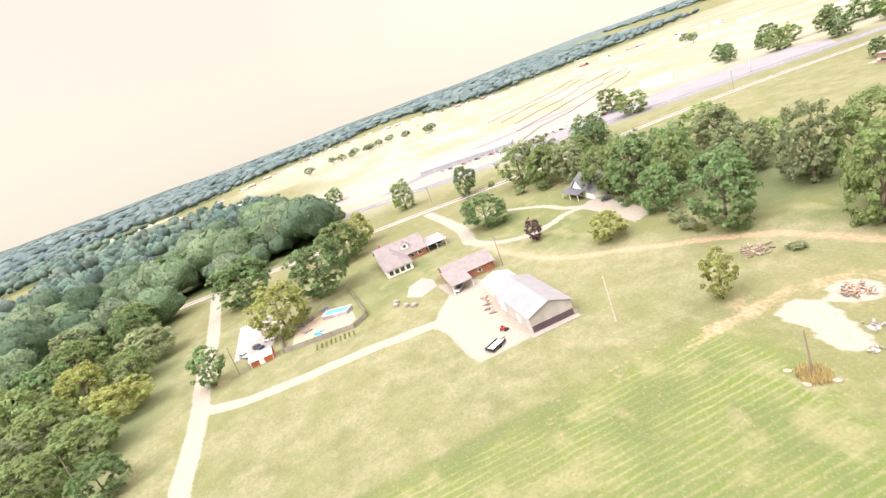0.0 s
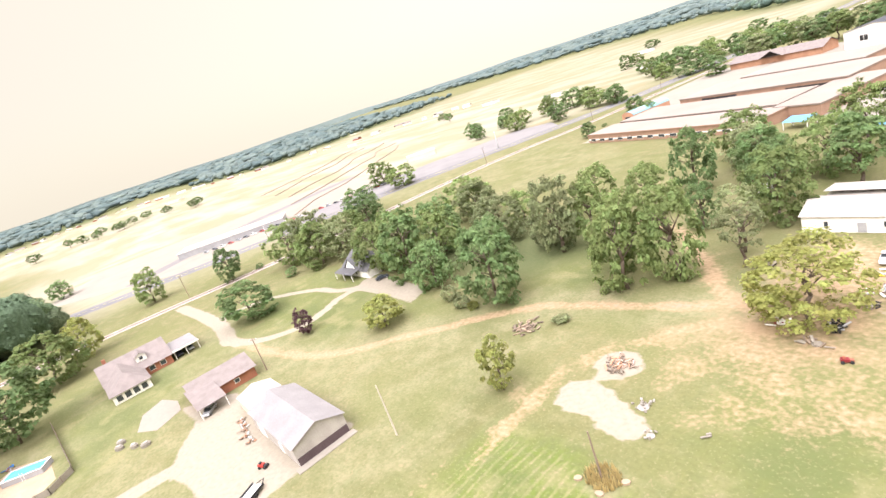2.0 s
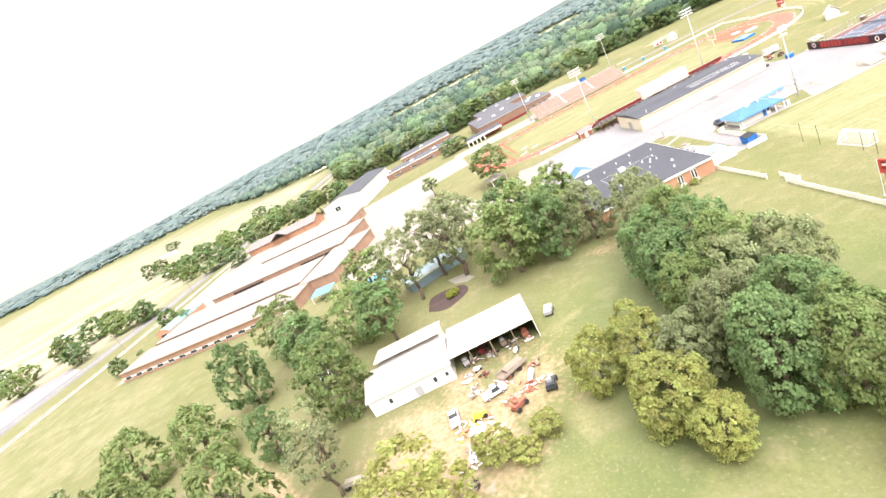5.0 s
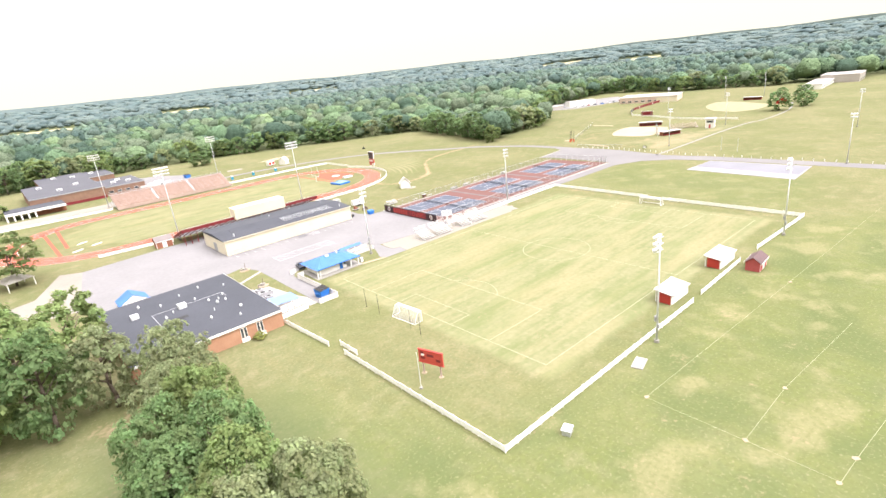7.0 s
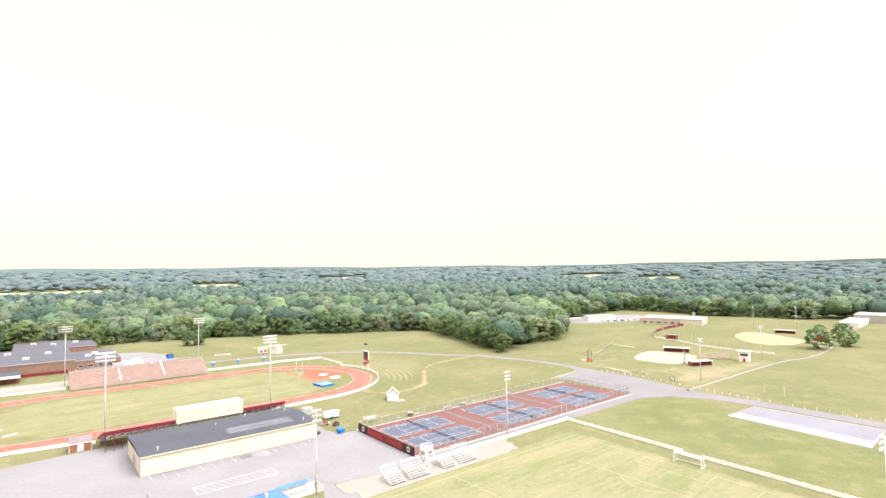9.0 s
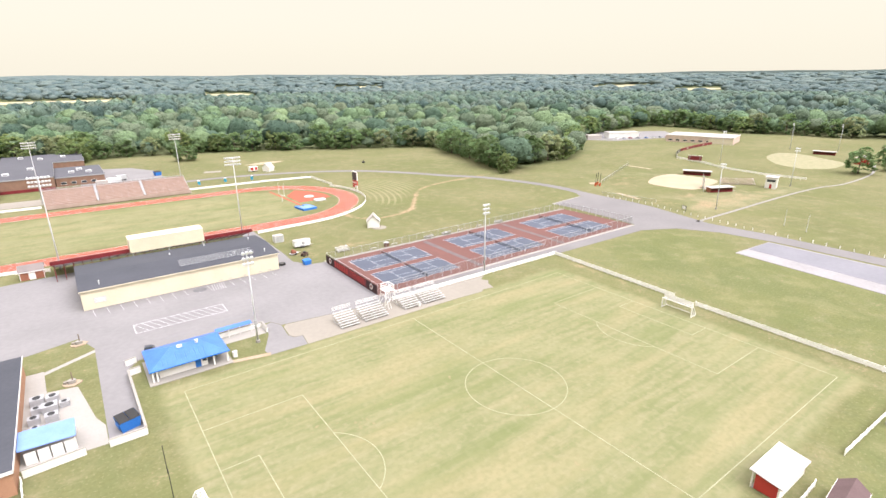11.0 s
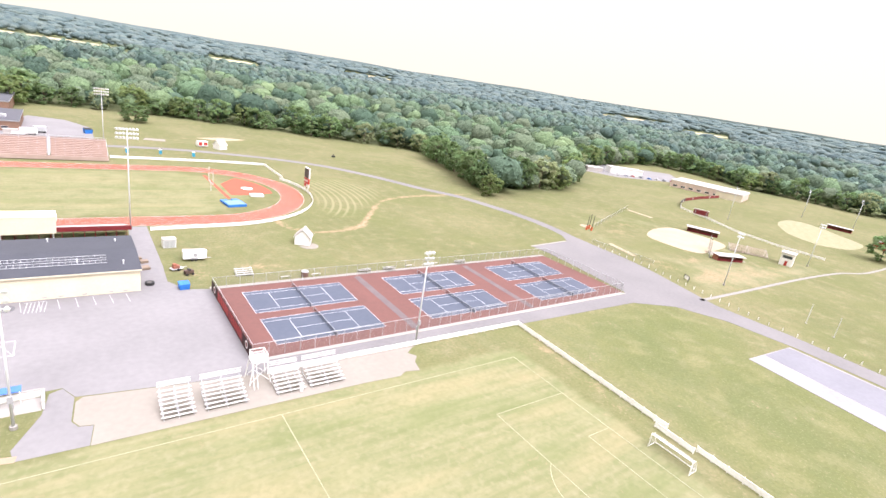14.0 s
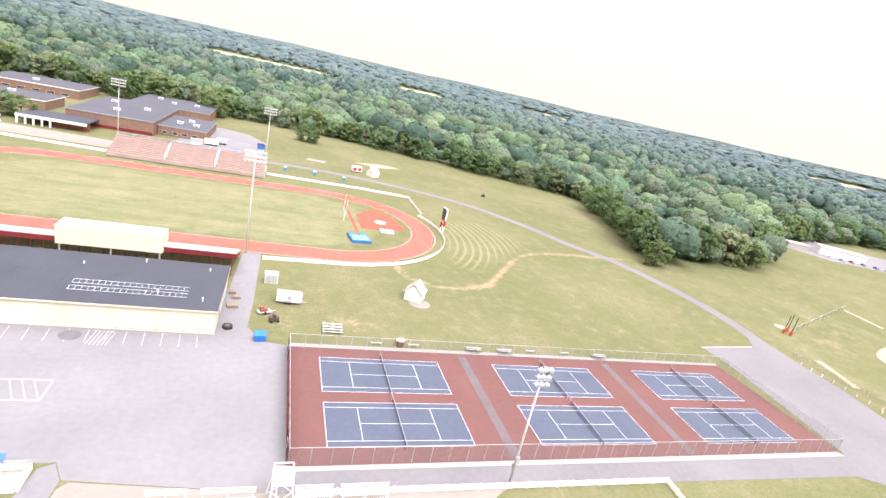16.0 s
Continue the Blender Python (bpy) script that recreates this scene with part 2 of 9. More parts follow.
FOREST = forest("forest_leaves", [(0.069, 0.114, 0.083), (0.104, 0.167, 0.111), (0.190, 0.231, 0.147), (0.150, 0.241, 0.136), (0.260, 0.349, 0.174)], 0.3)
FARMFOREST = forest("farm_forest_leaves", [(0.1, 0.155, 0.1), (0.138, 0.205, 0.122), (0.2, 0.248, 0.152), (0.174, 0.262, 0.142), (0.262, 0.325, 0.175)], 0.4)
# distance haze painted into these leaf colours: bluer and greyer the farther the wood
MIDFOREST_HAZED = forest("middle_forest_leaves_hazed", [(0.069, 0.113, 0.100), (0.099, 0.153, 0.131), (0.156, 0.200, 0.159), (0.136, 0.210, 0.159), (0.212, 0.286, 0.195)], 0.3)
FARFOREST_HAZED = forest("far_forest_leaves_hazed", [(0.102, 0.147, 0.152), (0.126, 0.179, 0.175), (0.161, 0.209, 0.196), (0.193, 0.247, 0.218)], 0.3)


# ---- building blocks ----
class Geo:
    """Collects the faces of one mesh."""

    def __init__(self):
        self.v, self.f = [], []

    def face(self, *pts):
        k = len(self.v)
        self.v += [tuple(p) for p in pts]
        self.f.append(tuple(range(k, k + len(pts))))
        return self

    def box(self, x0, y0, z0, x1, y1, z1):
        k = len(self.v)
        self.v += [(x, y, z) for z in (z0, z1) for x, y in ((x0, y0), (x1, y0), (x1, y1), (x0, y1))]
        self.f += [tuple(k + i for i in q) for q in ((3, 2, 1, 0), (4, 5, 6, 7), (0, 1, 5, 4), (1, 2, 6, 5), (2, 3, 7, 6), (3, 0, 4, 7))]
        return self

    def slab(self, pts, z0, z1):
        """A polygon with thickness."""
        if sum(a[0] * b[1] - b[0] * a[1] for a, b in zip(pts, pts[1:] + pts[:1])) < 0:
            pts = pts[::-1]
        k, n = len(self.v), len(pts)
        self.v += [(x, y, z0) for x, y in pts] + [(x, y, z1) for x, y in pts]
        self.f += [tuple(range(k + n - 1, k - 1, -1)), tuple(range(k + n, k + 2 * n))]
        self.f += [(k + i, k + (i + 1) % n, k + n + (i + 1) % n, k + n + i) for i in range(n)]
        return self

    def tube(self, a, b, r0, r1=None, n=8):
        a, b = Vector(a), Vector(b)
        r1 = r0 if r1 is None else r1
        q = (b - a).to_track_quat("Z", "Y")
        k = len(self.v)
        for p, r in ((a, r0), (b, r1)):
            self.v += [tuple(p + q @ Vector((r * math.cos(2 * math.pi * i / n), r * math.sin(2 * math.pi * i / n), 0))) for i in range(n)]
        self.f += [(k + i, k + (i + 1) % n, k + n + (i + 1) % n, k + n + i) for i in range(n)]
        self.f += [tuple(range(k + n - 1, k - 1, -1)), tuple(range(k + n, k + 2 * n))]
        return self

    def bar(self, a, b, w, h):
        """A straight beam of width w and height h."""
        a, b = Vector(a), Vector(b)
        d = (b - a).normalized()
        s = (d.cross(Vector((0, 0, 1))) if abs(d.z) < 0.99 else Vector((1, 0, 0))).normalized()
        u = s.cross(d)
        k = len(self.v)
        self.v += [tuple(p + s * (i * w / 2) + u * (j * h / 2)) for p in (a, b) for i, j in ((-1, -1), (1, -1), (1, 1), (-1, 1))]
        self.f += [tuple(k + i for i in q) for q in ((0, 1, 2, 3), (7, 6, 5, 4), (0, 4, 5, 1), (1, 5, 6, 2), (2, 6, 7, 3), (3, 7, 4, 0))]
        return self

    def ribbon(self, pts, w, z, closed=False):
        """A flat strip of width w along a line."""
        n = len(pts)
        L, R = [], []
        for i in range(n):
            a = Vector(pts[i - 1] if i or closed else pts[i])
            b = Vector(pts[(i + 1) % n] if i < n - 1 or closed else pts[i])
            d = (b - a).normalized()
            s = Vector((-d.y, d.x)) * (w / 2)
            p = Vector(pts[i])
            L.append((*(p + s), z))
            R.append((*(p - s), z))
        for i in range(n if closed else n - 1):
            j = (i + 1) % n
            self.face(R[i], R[j], L[j], L[i])
        return self

    def mesh(self, name, material, smooth=False):
        me = bpy.data.meshes.new(name)
        me.from_pydata(self.v, [], self.f)
        me.materials.append(material)
        if smooth:
            me.shade_smooth()
        me.update()
        return me


def part(name, geo, material, parent, label="", smooth=False):
    ob = new(name, geo.mesh(name, material, smooth) if isinstance(geo, Geo) else geo)
    ob.parent = parent
    return tagged(ob, label)


def thing(name, label, category, at=(0, 0, 0), rz=0, group=""):
    ob = new(name)
    ob.empty_display_size = 0.3
    ob.matrix_world = pose(*at, 0, 0, rz)
    return tagged(ob, label, category, group)


def lay(name, geo, material, label, category, smooth=False):
    """A piece of the setting."""
    return tagged(new(name, geo.mesh(name, material, smooth)), label, category, kind="structure")


def lettering(word, size, at, rot, material, parent, name="lettering"):
    cu = bpy.data.curves.new("text", "FONT")
    cu.body, cu.size, cu.extrude, cu.align_x, cu.align_y = word, size, 0.01, "CENTER", "CENTER"
    tmp = bpy.data.objects.new("text", cu)
    me = bpy.data.meshes.new_from_object(tmp)
    bpy.data.objects.remove(tmp)
    me.materials.clear()
    me.materials.append(material)
    ob = new(name, me)
    ob.parent = parent
    ob.matrix_basis = pose(*at, *rot)
    return ob


def arc(cx, cy, r, a0, a1, n):
    return [(cx + r * math.cos(radians(a0 + (a1 - a0) * i / n)), cy + r * math.sin(radians(a0 + (a1 - a0) * i / n))) for i in range(n + 1)]


def smooth_line(pts, n=6):
    """A rounded line through the points."""
    out = []
    for i in range(len(pts) - 1):
        p0, p1, p2, p3 = (Vector(pts[max(0, min(len(pts) - 1, j))]) for j in (i - 1, i, i + 1, i + 2))
        for k in range(n):
            t = k / n
            out.append(tuple(0.5 * (2 * p1 + (p2 - p0) * t + (2 * p0 - 5 * p1 + 4 * p2 - p3) * t * t + (3 * p1 - p0 - 3 * p2 + p3) * t ** 3)))
    return out + [tuple(pts[-1])]

# ---- ground: one sheet to the horizon, with bare soil, gravel and dry grass where they lie ----
def axis(lo, hi, step, far):
    fine = list(np.arange(lo, hi + 0.1, step))
    a, b, d = [], [], step
    p, q = lo, hi
    while p > -far or q < far:
        d *= 1.18
        p, q = p - d, q + d
        a.append(max(p, -far)), b.append(min(q, far))
    return np.array(sorted(set(a + fine + b)))


def away(X, Y, line):
    """Distance of every place from a broken line."""
    best = np.full(X.shape, 1e9)
    for (ax, ay), (bx, by) in zip(line, line[1:]):
        dx, dy = bx - ax, by - ay
        t = np.clip(((X - ax) * dx + (Y - ay) * dy) / (dx * dx + dy * dy + 1e-9), 0, 1)
        best = np.minimum(best, np.hypot(X - ax - t * dx, Y - ay - t * dy))
    return best


def inside(X, Y, poly):
    """Signed distance to a polygon: negative within."""
    hit = np.zeros(X.shape, bool)
    for (ax, ay), (bx, by) in zip(poly, poly[1:] + poly[:1]):
        c = ((ay > Y) != (by > Y)) & (X < (bx - ax) * (Y - ay) / (by - ay + 1e-12) + ax)
        hit ^= c
    d = away(X, Y, poly + poly[:1])
    return np.where(hit, -d, d)


def soft(d, w):
    return np.clip(0.5 - d / w, 0, 1)


LANE = smooth_line([(-320, -156), (-304, -158.5), (-284, -156.5), (-265, -153.5), (-249, -147), (-236.5, -135), (-222, -121.5), (-212, -113), (-199, -109), (-185, -106), (-172, -102)])
NORTHLANE = smooth_line([(-168, -103), (-174, -101.5), (-178.2, -95.8), (-184.7, -86.7), (-191.5, -78.4), (-200, -68), (-215, -62)])
RUTS = smooth_line([(-160, -101), (-168.8, -104), (-173.1, -108.2), (-178.1, -113.2), (-184.1, -119.9), (-187.5, -125.1), (-189.4, -131.8), (-190, -145), (-190.8, -156), (-191, -170), (-191.5, -186)])
FARMLANE = smooth_line([(-206, -250.5), (-231, -252), (-252, -253.5), (-282, -257.5), (-316, -260.5), (-350, -265.2), (-396, -272)])
DRIVE = smooth_line([(-254, -252), (-249, -240), (-247.5, -227), (-246.4, -208.3), (-245, -198), (-243.5, -187)])
LOOP = smooth_line([(-304.6, -159.8), (-289.4, -154.8), (-280.6, -145.2), (-281.1, -135.6), (-285.5, -126.4), (-284.7, -119.3), (-273.6, -116.4)])
LOOPNORTH = smooth_line([(-322, -156), (-329.6, -152), (-330, -146), (-326, -137), (-316.7, -130.1), (-304.7, -124.1), (-293.2, -122.5), (-284, -118)])
CARPAD = [(-290, -112), (-280, -110), (-254.6, -112), (-251, -121), (-267, -119.7), (-286, -120)]
HOUSELANE = smooth_line([(-300, -159), (-320, -156), (-344, -155.5), (-378, -157)])
YARD = [(-215, -186), (-222, -187.4), (-235, -187.8), (-242, -189.8), (-249, -187), (-255, -182.6), (-259.5, -180.2), (-271, -180.8), (-262, -170), (-246, -167), (-217, -160)]
GRAVELPAD = [(-186.8, -138.5), (-187.6, -133.9), (-184, -131.6), (-179.5, -133.1), (-171.7, -137.2), (-170.1, -139.2), (-172.3, -142), (-175.6, -141.4), (-180.3, -139.2), (-184.1, -140.2)]
JUNKYARD = [(-172, -74), (-136, -71), (-132, -80), (-140, -90), (-149, -106), (-152, -118), (-166, -122), (-176, -128), (-172, -100)]
CREEK = smooth_line([(25, 78), (27, 69), (37, 64.5), (51, 69), (63, 84), (76, 100), (90, 107), (113, 111), (135, 113)])
DRYSITE = [(-470, -190), (-440, -60), (-430, 60), (-470, 260), (-700, 520), (-1200, 560), (-1560, 370), (-2150, 160), (-2200, 0), (-1900, -280), (-1300, -400), (-900, -190), (-640, -230)]

EDGE = [(-560, 1000), (-410, 880), (-320, 760), (-262, 480), (-215, 352), (-150, 345), (-62, 338), (20, 324), (70, 302), (128, 268), (182, 240), (172, 190), (160, 140), (150, 118), (214, 124), (262, 150), (300, 196), (345, 206), (420, 232), (490, 236), (500, 186), (478, 130), (495, 95), (505, 30), (620, -60), (700, -400), (5200, -900), (5200, 5200), (-5200, 5200), (-5200, 2600), (-1500, 1900), (-940, 1700), (-700, 1300)]
SWOOD = [(-262, -268), (-300, -272), (-345, -282), (-388, -292), (-420, -330), (-600, -560), (-900, -1000), (-300, -1000), (-250, -320), (-238, -276)]
WWOOD = [(-404, -300), (-408, -232), (-430, -206), (-470, -200), (-560, -225), (-700, -260), (-900, -330), (-1100, -470), (-1100, -600), (-520, -480)]
FAR_W = [(-1300, -660), (-2050, -340), (-2350, 0), (-2250, 180), (-1620, 400), (-1700, 700), (-1800, 1300), (-5200, 2000), (-5200, -5200), (-900, -5200), (-700, -1000), (-1000, -600)]
CLEARINGS = [(-70, 1700, 120), (150, 620, 40), (420, 700, 60), (470, 1970, 110), (560, 420, 70), (1257, 2443, 160), (1000, 300, 120), (-300, 900, 90), (1500, 4150, 220), (1900, 3590, 220), (2200, 1500, 160), (2000, 1000, 120), (-80, 709, 30), (-1525, -680, 130), (-2200, -990, 160),
             (-2400, 200, 300), (-1500, -1500, 300), (-2600, -1200, 200), (-420, 640, 100), (-760, 1000, 200)]


# open fields between the far woods: place and half width
FIELDS = [(-70, 1700, 170), (470, 1970, 80), (1257, 2443, 120), (2200, 1500, 130), (2000, 1000, 80)]
BELT = [(-362, -96), (-330, -88), (-270, -98), (-232, -104), (-214, -82), (-232, -68), (-345, -74)]
GROVE = [(-130, -100), (-108, -108), (-92, -90), (-92, -60), (-112, -50), (-122, -72)]

def hill(x, y):
    """Height of the land: level round the school, rising to low wooded hills in the distance."""
    return 62.0 * np.clip((np.hypot(np.asarray(x) + 40.0, np.asarray(y) - 60.0) - 1500.0) / 3300.0, 0, 1) ** 1.4


gx, gy = axis(-335, 175, 1.8, 4900), axis(-290, 215, 1.8, 4900)
X, Y = np.meshgrid(gx, gy)
nx, ny = len(gx), len(gy)
gravel = np.maximum.reduce([soft(away(X, Y, FARMLANE) - 2.6, 2.2), soft(away(X, Y, DRIVE) - 2.4, 2.2), soft(away(X, Y, LOOP) - 1.8, 1.6), soft(away(X, Y, LOOPNORTH) - 1.5, 1.6), soft(inside(X, Y, CARPAD), 1.8), soft(away(X, Y, HOUSELANE) - 2.6, 2.5),
                            soft(inside(X, Y, YARD), 2.5), soft(inside(X, Y, GRAVELPAD) - 0.25, 1.6), 0.9 * soft(away(X, Y, LANE[:10]) - 2.2, 1.8), 0.42 * soft(away(X, Y, LANE) - 1.3, 1.6),
                            0.95 * soft(np.hypot(X + 182.3, Y + 126.2) - 4.2, 1.6), 0.75 * soft(np.hypot(X + 152, Y + 100) - 1.6, 2)])
soil = np.maximum.reduce([soft(away(X, Y, LANE) - 1.7, 1.6), soft(away(X, Y, NORTHLANE) - 1.9, 1.8), 0.8 * soft(away(X, Y, RUTS[:24]) - 2.4, 4), np.clip((Y + 190) / 30, 0, 1) * soft(np.abs(away(X, Y, RUTS) - 1.1) - 0.45, 1.9),
                          0.8 * soft(inside(X, Y, JUNKYARD), 14), soft(away(X, Y, CREEK) - 0.9, 2.0), 0.7 * soft(np.hypot(X + 170, Y + 103) - 6, 8),
                          0.75 * soft(np.hypot(X + 110, Y + 45) - 5, 9), 0.6 * soft(np.hypot(X + 269, Y + 251) - 3, 4), 0.5 * soft(np.hypot(X - 10, Y - 40) - 4, 8),
                          0.55 * soft(np.hypot(X + 194, Y + 140) - 2, 3), 0.7 * soft(np.hypot(X + 152, Y + 72) - 6, 10), 0.45 * soft(np.hypot(X - 150, Y - 12) - 8, 16),
                          0.5 * soft(inside(X, Y, [(142, -11), (154, 6), (178, 3), (222, -9), (160, -14)]), 10), 0.55 * soft(np.hypot(X - 185, Y - 58) - 5, 16), 0.5 * soft(np.hypot(X - 168, Y - 48) - 5, 12), 0.5 * soft(np.hypot(X + 7.5, Y - 38) - 3, 7), 0.5 * soft(np.hypot((X - 166) / 2, Y - 11) - 3, 5),
                          0.5 * soft(inside(X, Y, [(-176, -112), (-160, -106), (-136, -108), (-136, -128), (-150, -134), (-166, -134), (-172, -124)]), 10), 0.5 * soft(away(X, Y, [(50.5, -44), (52.6, -14)]) - 1.2, 3), 0.35 * soft(away(X, Y, [(50.2, -60), (49.8, -94)]) - 0.8, 3)])
dry = np.maximum.reduce([0.75 * soft(inside(X, Y, [(-56, -89.5), (45, -89.5), (45, -19), (-56, -19)]), 5), 0.55 * soft(inside(X, Y, [(-330, -270), (-330, -150), (-200, -120), (-193, -150), (-193, -290)]), 14),
                         0.8 * soft(away(X, Y, LANE) - 9, 10), 0.95 * soft(inside(X, Y, DRYSITE), 120), 0.6 * soft(inside(X, Y, [(-90, 88), (10, 88), (30, 110), (10, 148), (-90, 148)]), 6),
                         0.15 * soft(inside(X, Y, [(60, -95), (160, -95), (160, -30), (60, -20)]), 40), 0.55 * soft(inside(X, Y, [(-420, -30), (-300, -40), (-240, 0), (-300, 50), (-380, 90)]), 20),
                         0.85 * soft(np.hypot(X + 171, Y + 149) - 3.2, 2), 1.0 * soft(inside(X, Y, [(140, -12), (152, 8), (176, 6), (196, -2), (226, -8), (224, -15), (160, -14.5)]), 9), 0.75 * soft(np.abs(np.hypot(X - 180, Y - 34) - 32) - 4, 12)])
lush = np.maximum.reduce([0.3 * soft(inside(X, Y, [(55, -96), (98, -90), (100, -40), (116, -34), (108, -18), (96, -12), (57, -12)]), 8), 0.4 * soft(inside(X, Y, [(-170, -118), (-132, -106), (-118, -140), (-160, -152)]), 16), 0.7 * soft(np.hypot(X + 101, Y + 122) - 12, 12), 0.45 * soft(inside(X, Y, [(-100, -170), (-96, -97), (-62, -94), (-58, -97), (48, -97), (60, -110), (60, -170)]), 14), 1.0 * soft(inside(X, Y, [(-192.5, -320), (-192, -148), (-178, -146), (-160, -152), (-140, -160), (-95, -200), (-80, -320)]), 5), 0.6 * soft(inside(X, Y, [(-150, -120), (-130, -60), (-90, -60), (-70, -120)]), 20),
                          0.45 * soft(inside(X, Y, [(-232, -100), (-230, -70), (-200, -70), (-205, -105)]), 14), 0.5 * soft(inside(X, Y, [(-330, -206), (-262, -208), (-262, -190), (-290, -176), (-330, -172)]), 10), 0.45 * soft(inside(X, Y, [(-330, -150), (-300, -158), (-262, -146), (-240, -120), (-270, -108), (-330, -112)]), 12)])
me = bpy.data.meshes.new("ground")
faces = [(j * nx + i, j * nx + i + 1, (j + 1) * nx + i + 1, (j + 1) * nx + i) for j in range(ny - 1) for i in range(nx - 1)]
me.from_pydata(np.column_stack([X.ravel(), Y.ravel(), hill(X, Y).ravel()]).tolist(), [], faces)
litter = np.maximum.reduce([soft(inside(X, Y, poly), 14) for poly in (EDGE, SWOOD, WWOOD, FAR_W, BELT, GROVE)])
for cx, cy, cr in CLEARINGS:
    litter *= 1 - soft(np.hypot((X - cx) / 1.8, Y - cy) - cr * 0.55, 20)
field = np.maximum(soft(inside(X, Y, [(-58, -91.5), (46, -91.5), (46, -17.5), (-58, -17.5)]), 4), 0.6 * soft(inside(X, Y, [(-84, 87), (6, 87), (26, 105), (26, 130), (6, 148), (-84, 148), (-104, 130), (-104, 105)]), 5))
pale = np.maximum(soft(inside(X, Y, DRYSITE), 90), 0.75 * soft(inside(X, Y, [(-470, 120), (-392, 150), (-372, 240), (-330, 480), (-340, 740), (-430, 860), (-580, 980), (-1480, 1840), (-1780, 1300), (-1680, 700), (-1600, 420), (-900, 420)]), 60))
arcs = soft(inside(X, Y, [(47, 84), (52, 82), (66, 96), (78, 108), (84, 120), (74, 140), (54, 136)]), 6)
for key, values in (("field", field), ("pale", pale), ("arcs", arcs), ("litter", litter), ("gravel", gravel), ("soil", soil), ("dry", dry), ("lush", lush)):
    me.attributes.new(key, "FLOAT", "POINT").data.foreach_set("value", values.ravel().astype(np.float32))


def ground_material():
    m = bpy.data.materials.new("grass_and_soil")
    m.use_nodes = True
    n, l = m.node_tree.nodes, m.node_tree.links
    p = n["Principled BSDF"]
    geo = n.new("ShaderNodeNewGeometry")

    def noise_at(scale, detail=6, stretch=None):
        k = n.new("ShaderNodeTexNoise")
        k.inputs["Scale"].default_value, k.inputs["Detail"].default_value = scale, detail
        src = geo.outputs["Position"]
        if stretch:
            mp = n.new("ShaderNodeMapping")
            mp.inputs["Scale"].default_value = stretch
            l.new(src, mp.inputs[0])
            src = mp.outputs[0]
        l.new(src, k.inputs["Vector"])
        return k.outputs[0]

    def mapped(src, a, b, c=0.0, d=1.0):
        k = n.new("ShaderNodeMapRange")
        for i, v in enumerate((a, b, c, d)):
            k.inputs[i + 1].default_value = v
        l.new(src, k.inputs[0])
        return k.outputs[0]

    def math_node(op, a, b):
        k = n.new("ShaderNodeMath")
        k.operation = op
        for i, v in enumerate((a, b)):
            if isinstance(v, (int, float)):
                k.inputs[i].default_value = v
            else:
                l.new(v, k.inputs[i])
        return k.outputs[0]

    def blend(fac, a, b):
        k = n.new("ShaderNodeMix")
        k.data_type = "RGBA"
        l.new(fac, k.inputs[0])
        for i, v in ((6, a), (7, b)):
            if isinstance(v, tuple):
                k.inputs[i].default_value = (*v, 1)
            else:
                l.new(v, k.inputs[i])
        return k.outputs[2]

    def given(name):
        k = n.new("ShaderNodeAttribute")
        k.attribute_name = name
        return k.outputs["Fac"]

    split = n.new("ShaderNodeSeparateXYZ")
    l.new(geo.outputs["Position"], split.inputs[0])
    broad, mid, fine = noise_at(0.022), noise_at(0.14), noise_at(1.1, 8)
    mow = noise_at(0.5, 3, (1.0, 0.06, 1.0))
    grass = blend(mapped(mid, 0.3, 0.7), (0.118, 0.119, 0.052), (0.15, 0.143, 0.066))
    grass = blend(mapped(broad, 0.42, 0.62, 0, 0.75), grass, (0.19, 0.168, 0.09))
    lush_amount = math_node("MULTIPLY", given("lush"), mapped(mid, 0.3, 0.6, 0.72, 1.0))
    grass = blend(lush_amount, grass, (0.098, 0.136, 0.03))
    rows_ = math_node("SINE", math_node("ADD", math_node("MULTIPLY", split.outputs[0], 4.1), math_node("MULTIPLY", mid, 7.0)), 0)
    grass = blend(math_node("MULTIPLY", mapped(given("lush"), 0.78, 0.95), math_node("MULTIPLY", mapped(rows_, 0.2, 0.9), mapped(fine, 0.36, 0.6, 0.2, 0.85))), grass, (0.235, 0.212, 0.11))
    dry_amount = mapped(math_node("ADD", given("dry"), math_node("MULTIPLY", math_node("SUBTRACT", mid, 0.5), 1.6)), 0.2, 1.0)
    grass = blend(dry_amount, grass, (0.215, 0.202, 0.118))
    grass = blend(mapped(mow, 0.45, 0.7, 0, 0.3), grass, (0.135, 0.147, 0.075))
    grass = blend(mapped(fine, 0.42, 0.68, 0, 0.45), grass, (0.1, 0.11, 0.05))
    # patchy turf: darker tufts, straw and clover at two to five metres
    patch = noise_at(0.33, 4)
    grass = blend(mapped(patch, 0.45, 0.7, 0, 0.36), grass, (0.105, 0.124, 0.056))
    grass = blend(mapped(noise_at(0.28, 7), 0.5, 0.72, 0, 0.42), grass, (0.215, 0.185, 0.112))
    grass = blend(mapped(noise_at(0.055, 5), 0.47, 0.62, 0, 0.5), grass, (0.118, 0.128, 0.05))
    # damp green hollows and straw-coloured rises in the rough meadow
    rough_ = mapped(given("lush"), 0.15, 0.4)
    grass = blend(math_node("MULTIPLY", rough_, mapped(noise_at(0.07, 7), 0.47, 0.58, 0, 0.7)), grass, (0.088, 0.108, 0.042))
    grass = blend(math_node("MULTIPLY", rough_, mapped(noise_at(0.1, 7), 0.54, 0.64, 0, 0.6)), grass, (0.21, 0.19, 0.1))
